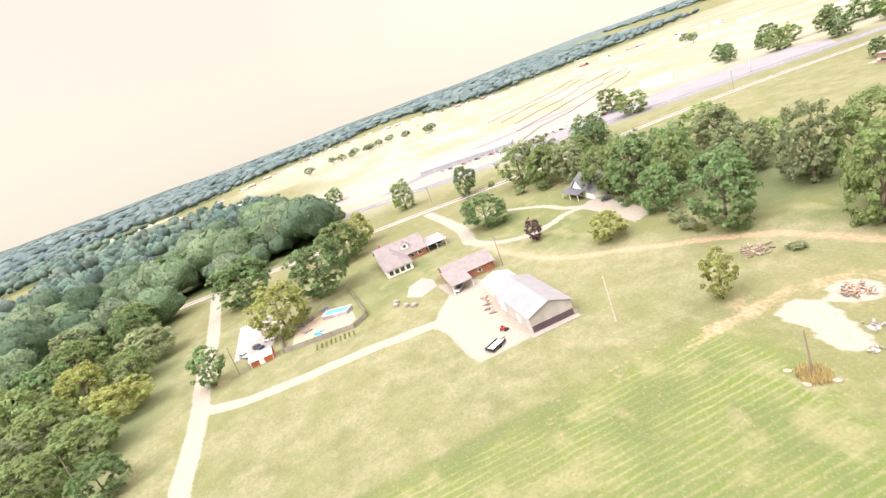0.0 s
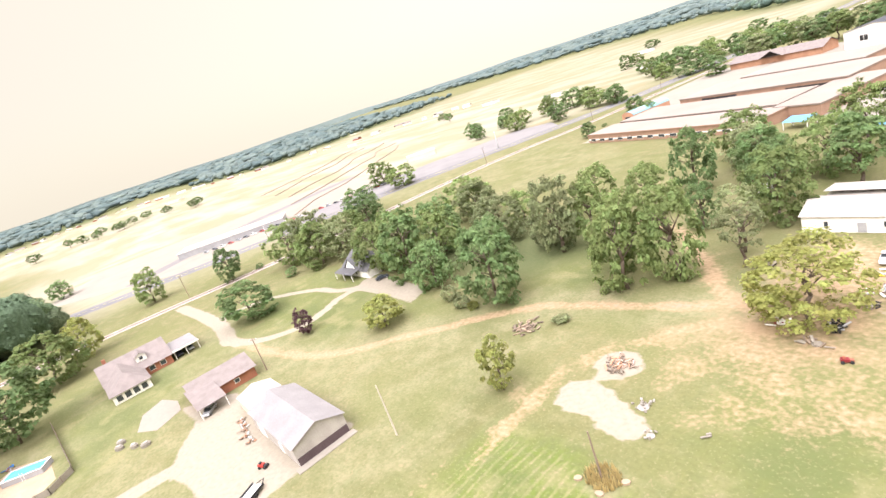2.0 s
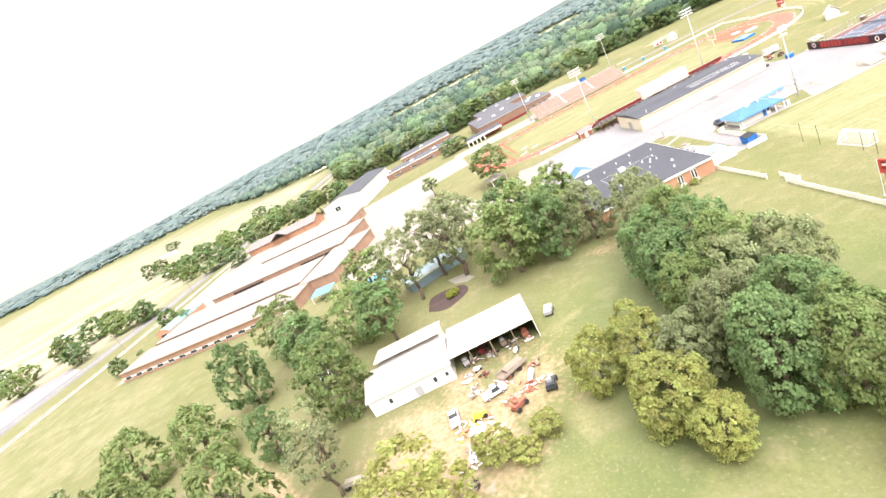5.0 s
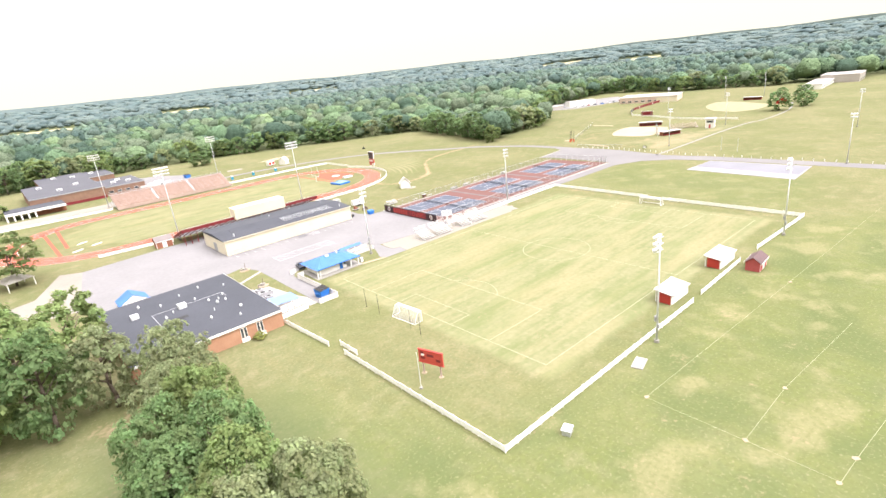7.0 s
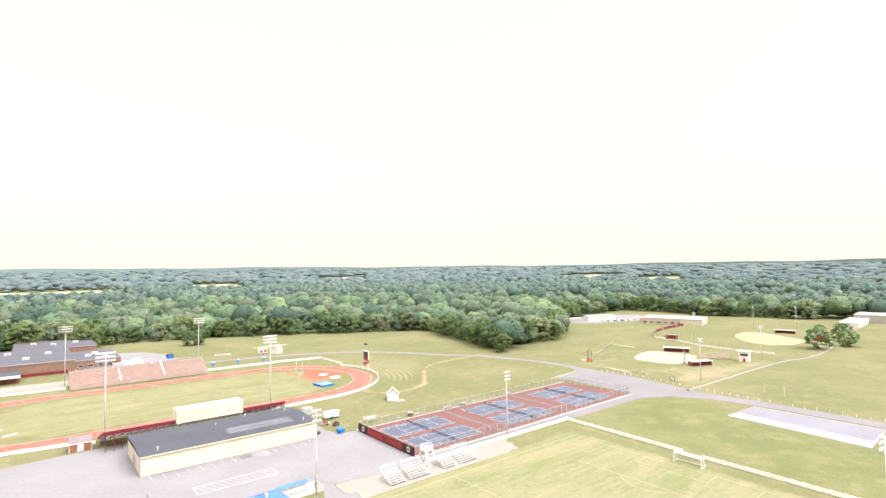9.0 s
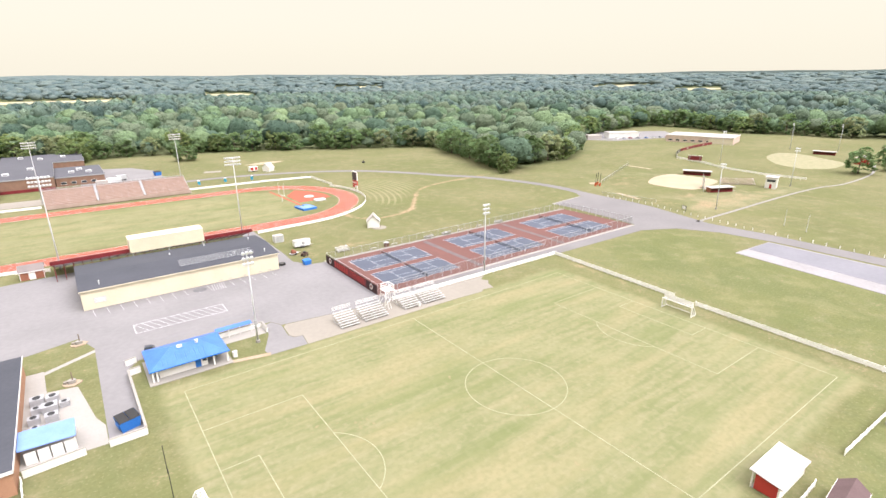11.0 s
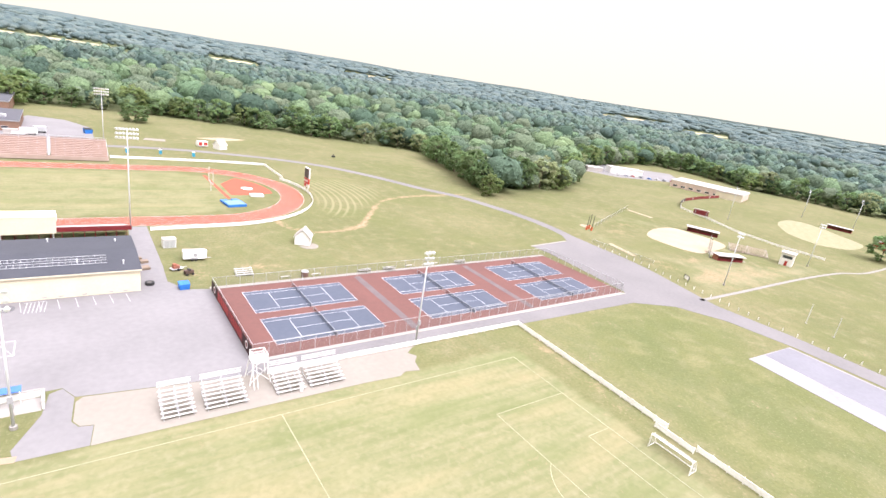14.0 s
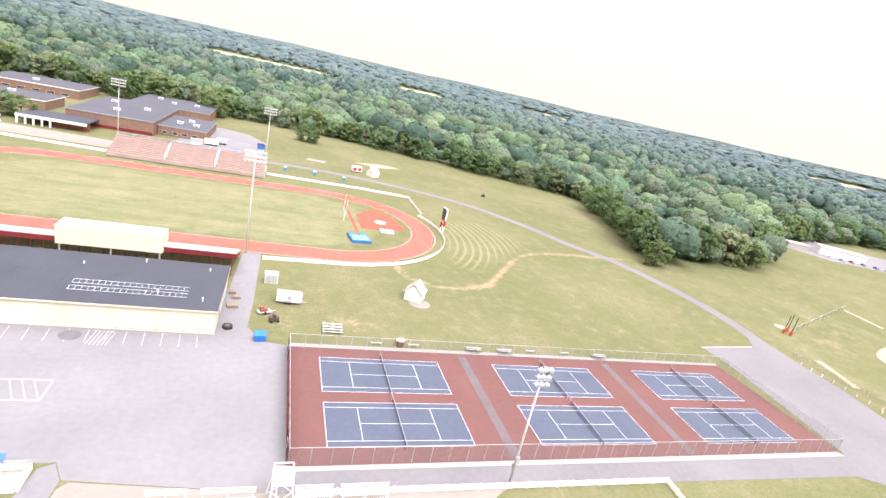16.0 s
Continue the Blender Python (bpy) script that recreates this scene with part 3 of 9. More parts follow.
    # single tufts and straws
    grass = blend(mapped(noise_at(1.5, 5), 0.46, 0.68, 0, 0.36), grass, (0.088, 0.096, 0.036))
    grass = blend(mapped(noise_at(2.1, 4), 0.56, 0.72, 0, 0.36), grass, (0.26, 0.23, 0.14))
    # close-cut playing fields, with mower lanes along them
    turf = blend(mapped(math_node("SINE", math_node("ADD", math_node("MULTIPLY", split.outputs[1], 2.6), math_node("MULTIPLY", mid, 3.0)), 0), 0.0, 1.0, 0, 0.6), (0.185, 0.18, 0.094), (0.145, 0.153, 0.072))
    turf = blend(mapped(noise_at(0.9, 4, (0.05, 1.0, 1.0)), 0.5, 0.66, 0, 0.6), turf, (0.225, 0.205, 0.12))
    turf = blend(mapped(noise_at(0.4, 8, (0.55, 1.0, 1.0)), 0.42, 0.66, 0, 0.6), turf, (0.13, 0.146, 0.064))
    turf = blend(mapped(noise_at(0.8, 5), 0.5, 0.68, 0, 0.5), turf, (0.235, 0.215, 0.13))
    turf = blend(mapped(noise_at(0.09, 5), 0.45, 0.68, 0, 0.5), turf, (0.225, 0.212, 0.118))
    turf = blend(mapped(noise_at(0.16, 6, (0.12, 1.0, 1.0)), 0.5, 0.64, 0, 0.55), turf, (0.25, 0.215, 0.12))
    turf = blend(mapped(noise_at(0.13, 6, (0.2, 1.0, 1.0)), 0.52, 0.66, 0, 0.5), turf, (0.112, 0.138, 0.05))
    turf = blend(mapped(fine, 0.45, 0.7, 0, 0.4), turf, (0.13, 0.14, 0.066))
    grass = blend(mapped(math_node("ADD", given("field"), math_node("MULTIPLY", math_node("SUBTRACT", mid, 0.5), 0.7)), 0.25, 0.75), grass, turf)
    # mown rings round the bend of the track
    ring = n.new("ShaderNodeVectorMath")
    ring.operation = "DISTANCE"
    l.new(geo.outputs["Position"], ring.inputs[0])
    ring.inputs[1].default_value = (5.5, 117.6, 0)
    wave = math_node("SINE", math_node("MULTIPLY", ring.outputs["Value"], 2.2), 0)
    grass = blend(math_node("MULTIPLY", given("arcs"), mapped(wave, 0.1, 0.9, 0, 0.6)), grass, (0.24, 0.225, 0.125))
    # bleached earth and thin grass of the building site, in long strips
    strip = noise_at(0.02, 6, (0.35, 1.0, 1.0))
    site = blend(mapped(strip, 0.42, 0.56), (0.285, 0.262, 0.205), (0.21, 0.206, 0.135))
    site = blend(mapped(noise_at(0.035, 6, (1.0, 0.3, 1.0)), 0.56, 0.62, 0, 0.75), site, (0.27, 0.2, 0.13))
    grass = blend(math_node("MULTIPLY", given("pale"), mapped(broad, 0.3, 0.45, 0.75, 1.0)), grass, site)
    edge = math_node("MULTIPLY", math_node("SUBTRACT", math_node("ADD", mid, fine), 1.0), 1.5)
    s = mapped(math_node("ADD", given("soil"), edge), 0.3, 0.95)
    earth = blend(mapped(fine, 0.3, 0.7), (0.26, 0.178, 0.108), (0.31, 0.232, 0.148))
    out = blend(s, grass, earth)
    g = mapped(math_node("ADD", given("gravel"), math_node("MULTIPLY", edge, 0.35)), 0.4, 0.6)
    out = blend(g, out, blend(mapped(fine, 0.3, 0.7), (0.275, 0.246, 0.197), (0.23, 0.203, 0.158)))
    out = blend(given("litter"), out, blend(mapped(fine, 0.3, 0.7), (0.085, 0.105, 0.045), (0.115, 0.125, 0.06)))
    l.new(out, p.inputs["Base Color"])
    p.inputs["Roughness"].default_value = 0.95
    p.inputs["Specular IOR Level"].default_value = 0.1
    bp = n.new("ShaderNodeBump")
    bp.inputs["Strength"].default_value, bp.inputs["Distance"].default_value = 0.5, 0.12
    l.new(fine, bp.inputs["Height"])
    l.new(bp.outputs[0], p.inputs["Normal"])
    return m


me.materials.append(ground_material())
tagged(new("ground", me), "sunburnt mown grass with bare soil and gravel lanes", "ground", kind="structure")

# ---- paved surfaces ----
Z = 0.03
lay("parking_lot", Geo().slab([(-104, 62), (-70, 65), (-62, 66), (-62, 52), (-18.7, 52), (-17.6, 76), (-13, 76), (-13.2, 45), (-13.6, 35), (-10.5, 29.6), (-5.8, 28.6), (-5.8, -8.4), (-31.5, -5), (-33, -2), (-60, -3.2), (-62, -6), (-62, -29), (-66.8, -29),
                          (-66.5, 8), (-69, 15), (-77, 12.5), (-104, 8), (-110, 22)], -0.4, Z), ASPHALT, "worn grey asphalt parking lot", "parking lot")
lay("school_yard", Geo().slab([(-110, 22), (-104, 62), (-110, 66), (-118, 45), (-126, 42), (-135, 60), (-150, 95), (-150, 135), (-126, 140), (-126, 188), (-205, 176), (-205, 60), (-188, 20), (-172, 12), (-158, 30), (-131, 27)],
                             -0.4, Z), PALECRETE, "bleached concrete school yard", "pavement")
lay("school_forecourt", Geo().slab([(-312, 52), (-312, 100), (-330, 150), (-318, 240), (-205, 240), (-205, 52)], -0.4, Z), PALECRETE, "bleached concrete forecourt round the school", "pavement")
lay("bleacher_pad", Geo().slab([(-30.6, -5.4), (-31.5, -6.4), (-31.9, -11), (-31.2, -12.4), (-29.5, -12.8), (-30.1, -17.2), (-10, -17.3), (10, -17.5), (17, -17.9), (18.5, -16.9), (21.4, -17.5), (22.1, -14.6), (23.6, -12.9), (22.4, -11.2), (24.6, -9.6), (26.6, -8.7), (-5.8, -8.45)], -0.4, Z + 0.02), PALECRETE, "pale concrete pad under the bleachers", "pavement")
lay("lot_tongue", Geo().slab([(-29.6, -12.9), (-31.3, -12.5), (-32.1, -11), (-31.6, -5.1), (-33, -2.2), (-34.6, -3), (-35.4, -8), (-38.4, -14.6), (-38, -16.9), (-30.2, -17.1)], -0.4, Z), ASPHALT, "grey asphalt tongue beside the bleacher pad", "pavement")
lay("tennis_surround", Geo().slab([(-5.8, -3.6), (104.2, -2.8), (102.3, 29), (-5.8, 28.2)], -0.4, 0.05), COURTRED, "worn red-brown tennis surround", "tennis court")
lay("tennis_kerb", Geo().slab([(-5.8, 28.25), (102.3, 29.05), (102.2, 30.2), (-5.8, 29.6)], -0.4, 0.07), CONCRETE, "pale concrete strip along the tennis courts", "kerb")
lay("tennis_footing", Geo().slab([(-5.8, -3.65), (103.2, -2.85), (104.2, -4.2), (-5.8, -4.6)], -0.4, 0.06), CONCRETE, "pale concrete strip beside the drive", "kerb")
lay("drive_by_tennis", Geo().slab([(-5.8, -8.45), (56, -9.0), (100, -9.6), (112, -16), (119, -28), (122, -45), (123, -160), (130, -160), (130, -40), (128, -20), (135, 8), (136.4, 20), (136.2, 36), (136.6, 46), (130.8, 46), (127.4, 40.6), (106, 38.4), (107, 31), (106, 12), (104.8, -3.0),
                             (103.4, -4.25), (-5.8, -4.65)], -0.4, 0.04), ROADWAY, "old grey asphalt drive and apron", "road")
g = Geo().ribbon(smooth_line([(133.7, 45), (135.3, 56), (134.5, 72), (130, 90), (123.5, 108), (111, 125), (99, 146), (82, 168), (62, 182), (41, 191), (20, 197), (-2, 199.5), (-22, 199)]), 5.2, 0.05)
lay("apron_pad", Geo().slab([(105.9, 38.45), (127.2, 40.7), (127.3, 41.4), (105.8, 39.1)], -0.4, 0.06), CONCRETE, "pale concrete edge of the asphalt apron", "kerb")
lay("back_road", g, ROADWAY, "narrow asphalt back road through the grass", "road")
lay("service_lot", Geo().slab([(-19, 196), (-19, 250), (-30, 272), (-46, 280), (-58, 262), (-60, 205), (-74, 196), (-74, 190), (-18, 190)], -0.4, 0.045), ASPHALT, "grey asphalt service lot behind the stand", "parking lot")
lay("stand_walk", Geo().slab([(-130, 180), (-74, 178), (-16, 178), (-16, 189.9), (-130, 196)], -0.4, 0.04), PALECRETE, "concrete walk behind the bleachers", "pavement")
lay("gravel_path", Geo().ribbon(smooth_line([(127, -15.6), (150, -16), (200, -16.5), (235, -18.6), (256, -23), (300, -22), (342, -12)]), 1.3, 0.04), mat("gravel", (0.25, 0.235, 0.215), (0.2, 0.19, 0.172), rough=0.95), "thin gravel path across the meadow", "path")
lay("practice_pad", Geo().slab([(100.5, -42.5), (120.5, -43.8), (120.5, -82), (96.5, -83)], -0.4, 0.08), mat("lilac_concrete", (0.275, 0.265, 0.265), (0.22, 0.21, 0.212), rough=0.85, s1=0.1, s2=1.2), "pale concrete practice pad", "pavement")
lay("practice_pad_centre", Geo().slab([(107.4, -43.3), (119.2, -43.9), (119.8, -45), (119.8, -81.6), (104.2, -81.9)], 0, 0.1), mat("bluish_asphalt", (0.2, 0.197, 0.215), (0.15, 0.148, 0.165), rough=0.9, s1=0.08, s2=1.0, var=0.9), "grey asphalt centre of the practice pad", "pavement")
lay("annex_walk", Geo().slab([(-78, 3), (-75, 3), (-74.6, -6), (-70, -7), (-68, -20), (-66.9, -23), (-66.9, -28.6), (-78, -28)], -0.4, 0.035), CONCRETE, "concrete walk beside the annex", "pavement")
lay("annex_path", Geo().slab([(-75, 2.5), (-66.5, 7.2), (-66.5, 6), (-75, 1.2)], -0.4, 0.04), CONCRETE, "thin concrete path", "pavement")
road = smooth_line([(-620, -560), (-520, -300), (-462, -140), (-428, -15), (-404, 60), (-372, 150), (-352, 230), (-320, 420), (-280, 800)])
lay("highway", Geo().ribbon(road, 17, 0.06), mat("highway_asphalt", (0.165, 0.163, 0.17), (0.125, 0.123, 0.13), rough=0.9, s1=0.07, s2=0.9, bump=0.3), "wide grey highway", "road")
lay("frontage_lot", Geo().slab([(-452, -75), (-437, -15), (-412, 60), (-388, 130), (-410, 150), (-440, 140), (-470, 60), (-478, -20), (-478, -75)], -0.4, 0.09), ASPHALT, "grey asphalt lot along the highway", "parking lot")
lay("highway_line", Geo().ribbon(road, 0.4, 0.08), YELLOW, "yellow centre line", "road marking")
railway = smooth_line([(-420, -620), (-404, -400), (-395, -250), (-387, -165), (-379, -110), (-370, 30), (-350, 110), (-328, 230), (-296, 420), (-256, 800)])
lay("railway_bed", Geo().ribbon(railway, 7, 0.12), BALLAST, "pale stone ballast of the railway", "railway")
bed = Geo()
for off in (-0.75, 0.75):
    for a, b in zip(railway, railway[1:]):
        d = (Vector(b) - Vector(a)).normalized()
        s = Vector((-d.y, d.x)) * off
        bed.bar((a[0] + s.x, a[1] + s.y, 0.22), (b[0] + s.x, b[1] + s.y, 0.22), 0.14, 0.2)
lay("rails", bed, RAILSTEEL, "rusty steel rails", "railway")
lay("mall_lot", Geo().slab([(-470, -140), (-436, -20), (-500, 60), (-620, 40), (-640, -160), (-560, -210)], -0.4, 0.07), PALECRETE, "bleached parking lot across the highway", "parking lot")
lay("mall_lane", Geo().ribbon([(-500, -160), (-560, -60), (-585, 60)], 14, 0.1), ROADWAY, "grey lane of the parking lot", "road")

# ---- tennis courts ----
W, L = 10.97, 23.77
for cx in (0, 36, 72):
    for cy in (0, 13.9):
        c = thing("tennis_court", "blue-grey hard tennis court with white lines and a dark net", "tennis court", (cx, cy, 0.05), group="tennis courts")
        part("playing_surface", Geo().box(0, 0, 0, L, W, 0.01), COURTBLUE, c)
        w = 0.075
        for x0, y0, x1, y1 in ((0, 0, L, w), (0, W - w, L, W), (0, 0, w, W), (L - w, 0, L, W), (0, 1.37, L, 1.37 + w), (0, W - 1.37 - w, L, W - 1.37), (5.49, 1.37, 5.49 + w, W - 1.37), (L - 5.49 - w, 1.37, L - 5.49, W - 1.37),
                               (5.49, W / 2 - w / 2, L - 5.49, W / 2 + w / 2)):
            part("line", Geo().box(x0, y0, 0.01, x1, y1, 0.016), WHITELINE, c)
        part("net", Geo().box(L / 2 - 0.02, -0.9, 0.03, L / 2 + 0.02, W + 0.9, 0.98), NET, c)
        part("net_band", Geo().box(L / 2 - 0.03, -0.9, 0.98, L / 2 + 0.03, W + 0.9, 1.03), GREYPAINT, c)
        for y in (-0.9, W + 0.9):
            part("net_post", Geo().tube((L / 2, y, 0), (L / 2, y, 1.15), 0.06), GREYPAINT, c)


def wire_fence(a, b, h, name="chain_link_fence", label="tall galvanised chain-link fence", step=3.0):
    f = thing(name, label, "fence", group="chain-link fences")
    a, b = Vector(a), Vector(b)
    n = max(1, round((b - a).length / step))
    pm = Geo().tube((0, 0, 0), (0, 0, h), 0.035, n=6).mesh("post", STEEL)
    for i in range(n + 1):
        p = part("post", pm, STEEL, f)
        q = a.lerp(b, i / n)
        p.matrix_basis = pose(q.x, q.y, 0)
    part("rail", Geo().bar((a.x, a.y, h), (b.x, b.y, h), 0.06, 0.06), STEEL, f)
    part("wire_mesh", Geo().face((a.x, a.y, 0.05), (b.x, b.y, 0.05), (b.x, b.y, h), (a.x, a.y, h)), WIRE, f)
    return f


for a, b in (((-5.6, -3.4), (103.9, -2.6)), ((103.9, -2.6), (102.1, 28.8)), ((102.1, 28.8), (-5.6, 28)), ((-5.6, -3.4), (-5.6, 28))):
    wire_fence(a, b, 3.0)
for x in (29.9, 65.9):
    lay("court_divider", Geo().slab([(x - 0.9, -2.6), (x + 0.9, -2.6), (x + 0.9, 27.4), (x - 0.9, 27.4)], 0, 0.06), mat("faded_court", (0.135, 0.108, 0.107), (0.1, 0.08, 0.08), s1=0.2, s2=1.5), "faded grey strip between the courts", "tennis court")
b = thing("windscreen_banner", "black windscreen banner with large red letters on the court fence", "banner", (-5.75, 12.3, 0))
part("fabric", Geo().box(-0.03, -15.6, 0.0, 0.0, 15.6, 2.6), mat("black_fabric", (0.035, 0.022, 0.024), (0.06, 0.028, 0.03)), b)
part("stripe", Geo().box(-0.05, -9.8, 0.35, -0.035, 9.8, 2.4), DARKRED, b)
lettering("TENNIS", 2.6, (-0.07, -4.6, 1.35), (90, 0, -90), RED, b)
for y in (1.6, 3.1, 4.6, 6.1, 7.6, 9.1):
    part("letter_bar", Geo().box(-0.07, y - 0.5, 0.5, -0.055, y + 0.5, 2.2), RED, b)
for y in (-12.6, 12.6):
    part("round_mark", Geo().tube((-0.05, y, 1.4), (-0.065, y, 1.4), 0.8, n=20), WHITE, b)
    part("round_mark", Geo().tube((-0.065, y, 1.4), (-0.08, y, 1.4), 0.5, n=20), DARKRED, b)

# ---- soccer field ----
SX0, SX1, SY0, SY1 = -54.7, 43.0, -88.2, -20.4
sy, sx = (SY0 + SY1) / 2, (SX0 + SX1) / 2
chalk, lw = Geo(), 0.17


def rect_line(x0, y0, x1, y1, n=[0]):
    n[0] += 1
    for k, p in enumerate((((x0, y0), (x1, y0)), ((x1, y0), (x1, y1)), ((x1, y1), (x0, y1)), ((x0, y1), (x0, y0)))):
        chalk.ribbon(p, lw, 0.014 + 0.001 * k + 0.004 * n[0])


rect_line(SX0, SY0, SX1, SY1)
rect_line(SX0, sy - 20.15, SX0 + 16.5, sy + 20.15)
rect_line(SX1 - 16.5, sy - 20.15, SX1, sy + 20.15)
rect_line(SX0, sy - 9.16, SX0 + 5.5, sy + 9.16)
rect_line(SX1 - 5.5, sy - 9.16, SX1, sy + 9.16)
chalk.ribbon([(sx, SY0), (sx, SY1)], lw, 0.02)
chalk.ribbon(arc(sx, sy, 9.15, 0, 360, 48)[:-1], lw, 0.032, closed=True)
chalk.ribbon(arc(SX0 + 11, sy, 9.15, -53, 53, 20), lw, 0.03)
chalk.ribbon(arc(SX1 - 11, sy, 9.15, 127, 233, 20), lw, 0.03)
lay("soccer_lines", chalk, LINE, "faint chalk lines of the soccer field", "field marking")

# ---- running track and football field ----
TX0, TX1, TY = -86, 5.5, 117.6


def oval(r):
    return arc(TX1, TY, r, -90, 90, 40) + arc(TX0, TY, r, 90, 270, 40)


track = Geo()
o, i_ = oval(41.0), oval(32.2)
for k in range(len(o)):
    j = (k + 1) % len(o)
    track.face((*o[k], 0.05), (*o[j], 0.05), (*i_[j], 0.05), (*i_[k], 0.05))
lay("running_track", track, TRACK, "orange-red rubber running track", "running track")
marks = Geo()
for k in range(1, 8):
    marks.ribbon(oval(32.2 + k * 1.1), 0.04, 0.06, closed=True)
for k in (32.3, 40.9):
    marks.ribbon(oval(k), 0.12, 0.06, closed=True)
lay("track_lanes", marks, WHITELINE, "worn white lane lines", "field marking")
dz = Geo().slab(arc(TX1, TY, 29.6, -8, 45, 14) + [(18.6, 128), (18.6, 111), (24, 111)], 0, 0.05)
lay("field_event_apron", dz, TRACK, "orange-red rubber apron inside the bend", "running track")
lay("vault_runway", Geo().ribbon([(15.5, 143), (16.8, 106)], 1.3, 0.05), TRACK, "orange-red rubber runway", "running track")
lay("jump_runway", Geo().ribbon([(-107.7, 144), (-106.7, 93)], 1.25, 0.05), TRACK, "long orange-red rubber runway on the infield", "running track")
lay("jump_runway_second", Geo().ribbon([(-102.6, 148.5), (-103.2, 104.7)], 1.25, 0.05), TRACK, "second orange-red rubber runway on the infield", "running track")

# ---- white vinyl fences ----
def vinyl_fence(line, h=1.15, label="white vinyl board fence on posts", board=0.3):
    f = thing("vinyl_fence", label, "fence", group="white vinyl fences")
    pm = Geo().box(-0.08, -0.08, 0, 0.08, 0.08, h + 0.08).face((-0.1, -0.1, h + 0.08), (0.1, -0.1, h + 0.08), (0, 0, h + 0.2)).mesh("post", VINYL)
    for a, b in zip(line, line[1:]):
        a, b = Vector(a), Vector(b)
        n = max(1, round((b - a).length / 2.6))
        for i in range(n + 1):
            q = a.lerp(b, i / n)
            part("post", pm, VINYL, f).matrix_basis = pose(q.x, q.y, 0, 0, 0, math.degrees(math.atan2((b - a).y, (b - a).x)))
    for k in range(3):
        z = h - 0.18 - k * (board + 0.035)
        for a, b in zip(line, line[1:]):
            part("board", Geo().bar((*a, z), (*b, z), 0.06, board), VINYL, f)
    return f


for line in ([(-75.8, -55.8), (-75.6, -97.3), (-17.8, -97.2)], [(-13.2, -96.9), (9.0, -96.4)], [(19.5, -96.6), (51.6, -97.8), (52.4, -56)], [(51.2, -56), (51.4, -48.6)], [(53.0, -50), (54.5, -9.2), (-4.5, -8.9)],
             [(-77.4, -31.2), (-76.2, -50.2)], [(-74.4, -52), (-74.4, -58)]):
    vinyl_fence(line)
vinyl_fence([(-12.4, 72)] + arc(TX1, TY, 44.3, -88, 26, 16), 1.1, "low white board fence round the running track", 0.3)
vinyl_fence([(47.5, 140), (47.4, 167)] + [(26, 170.5), (-15.5, 172)], 1.1, "low white board fence along the track", 0.3)
vinyl_fence([(-97, 75.5), (-79, 73), (-73.5, 70)], 1.1, "low white board fence beside the stadium gate", 0.3)
vinyl_fence([(-132, 176), (-108, 172), (-76, 170)], 1.1, "low white board fence along the track", 0.3)


def low_wall(line, h, label="low white-painted masonry wall"):
    w = thing("low_wall", label, "wall", group="low white walls")
    for a, b in zip(line, line[1:]):
        part("wall_run", Geo().bar((*a, h / 2), (*b, h / 2), 0.3, h), WHITE, w)
        part("coping", Geo().bar((*a, h + 0.04), (*b, h + 0.04), 0.4, 0.08), CONCRETE, w)
    return w


low_wall([(-60.2, -3.6), (-62.1, -4.2)], 1.2)
low_wall([(-60, -8.2), (-62, -8.6), (-61.8, -29.6), (-66.8, -29.6)], 1.25)
low_wall([(-77.3, -29.9), (-69.8, -29.4)], 1.3)
low_wall([(-45.3, -3.2), (-35.2, -3.0), (-35.2, -6.6)], 1.1)
wa = thing("wall_awning", "narrow blue metal awning on white posts along the low wall", "awning", (0, 0, 0))
part("roof", Geo().face((-45.2, -4.2, 1.95), (-37.6, -4.0, 1.95), (-37.6, -2.9, 2.3), (-45.2, -3.1, 2.3)).face((-45.2, -3.1, 2.22), (-37.6, -2.9, 2.22), (-37.6, -4.0, 1.87), (-45.2, -4.2, 1.87)), BLUEROOF, wa)
for x in (-45, -42.6, -40.2, -37.8):
    part("post", Geo().box(x - 0.06, -4.02, 0, x + 0.06, -3.9, 1.9), WHITE, wa)

# ---- floodlight poles ----
def flood_pole(x, y, h, rows, cols, rz, label, extras=True):
    p = thing("floodlight_pole", label, "floodlight", (x, y, 0), rz, "floodlight poles")
    part("base", Geo().tube((0, 0, -0.2), (0, 0, 0.5), 0.45, n=12), CONCRETE, p)
    part("mast", Geo().tube((0, 0, 0.3), (0, 0, h), 0.2, 0.1, n=10), POLEGREY, p, smooth=True)
    for r in range(rows):
        z = h - 0.4 - r * 1.15
        part("crossarm", Geo().bar((-0.75 * cols / 2, 0, z), (0.75 * cols / 2, 0, z), 0.1, 0.12), POLEGREY, p)
        for c in range(cols):
            cx = (c - (cols - 1) / 2) * 0.8
            lamp = Geo().tube((cx, -0.2, z + 0.35), (cx, -0.62, z + 0.1), 0.16, 0.36, n=10).tube((cx, -0.62, z + 0.1), (cx, -0.68, z + 0.07), 0.36, 0.34, n=10)
            part("lamp", lamp, LAMP, p)
    if extras:
        part("ballast_box", Geo().box(-0.3, -0.45, 4.2, 0.3, -0.1, 5.2), GREYPAINT, p)
        part("ballast_box", Geo().box(-0.25, 0.1, 3.0, 0.25, 0.4, 3.7), GREYPAINT, p)
    return p


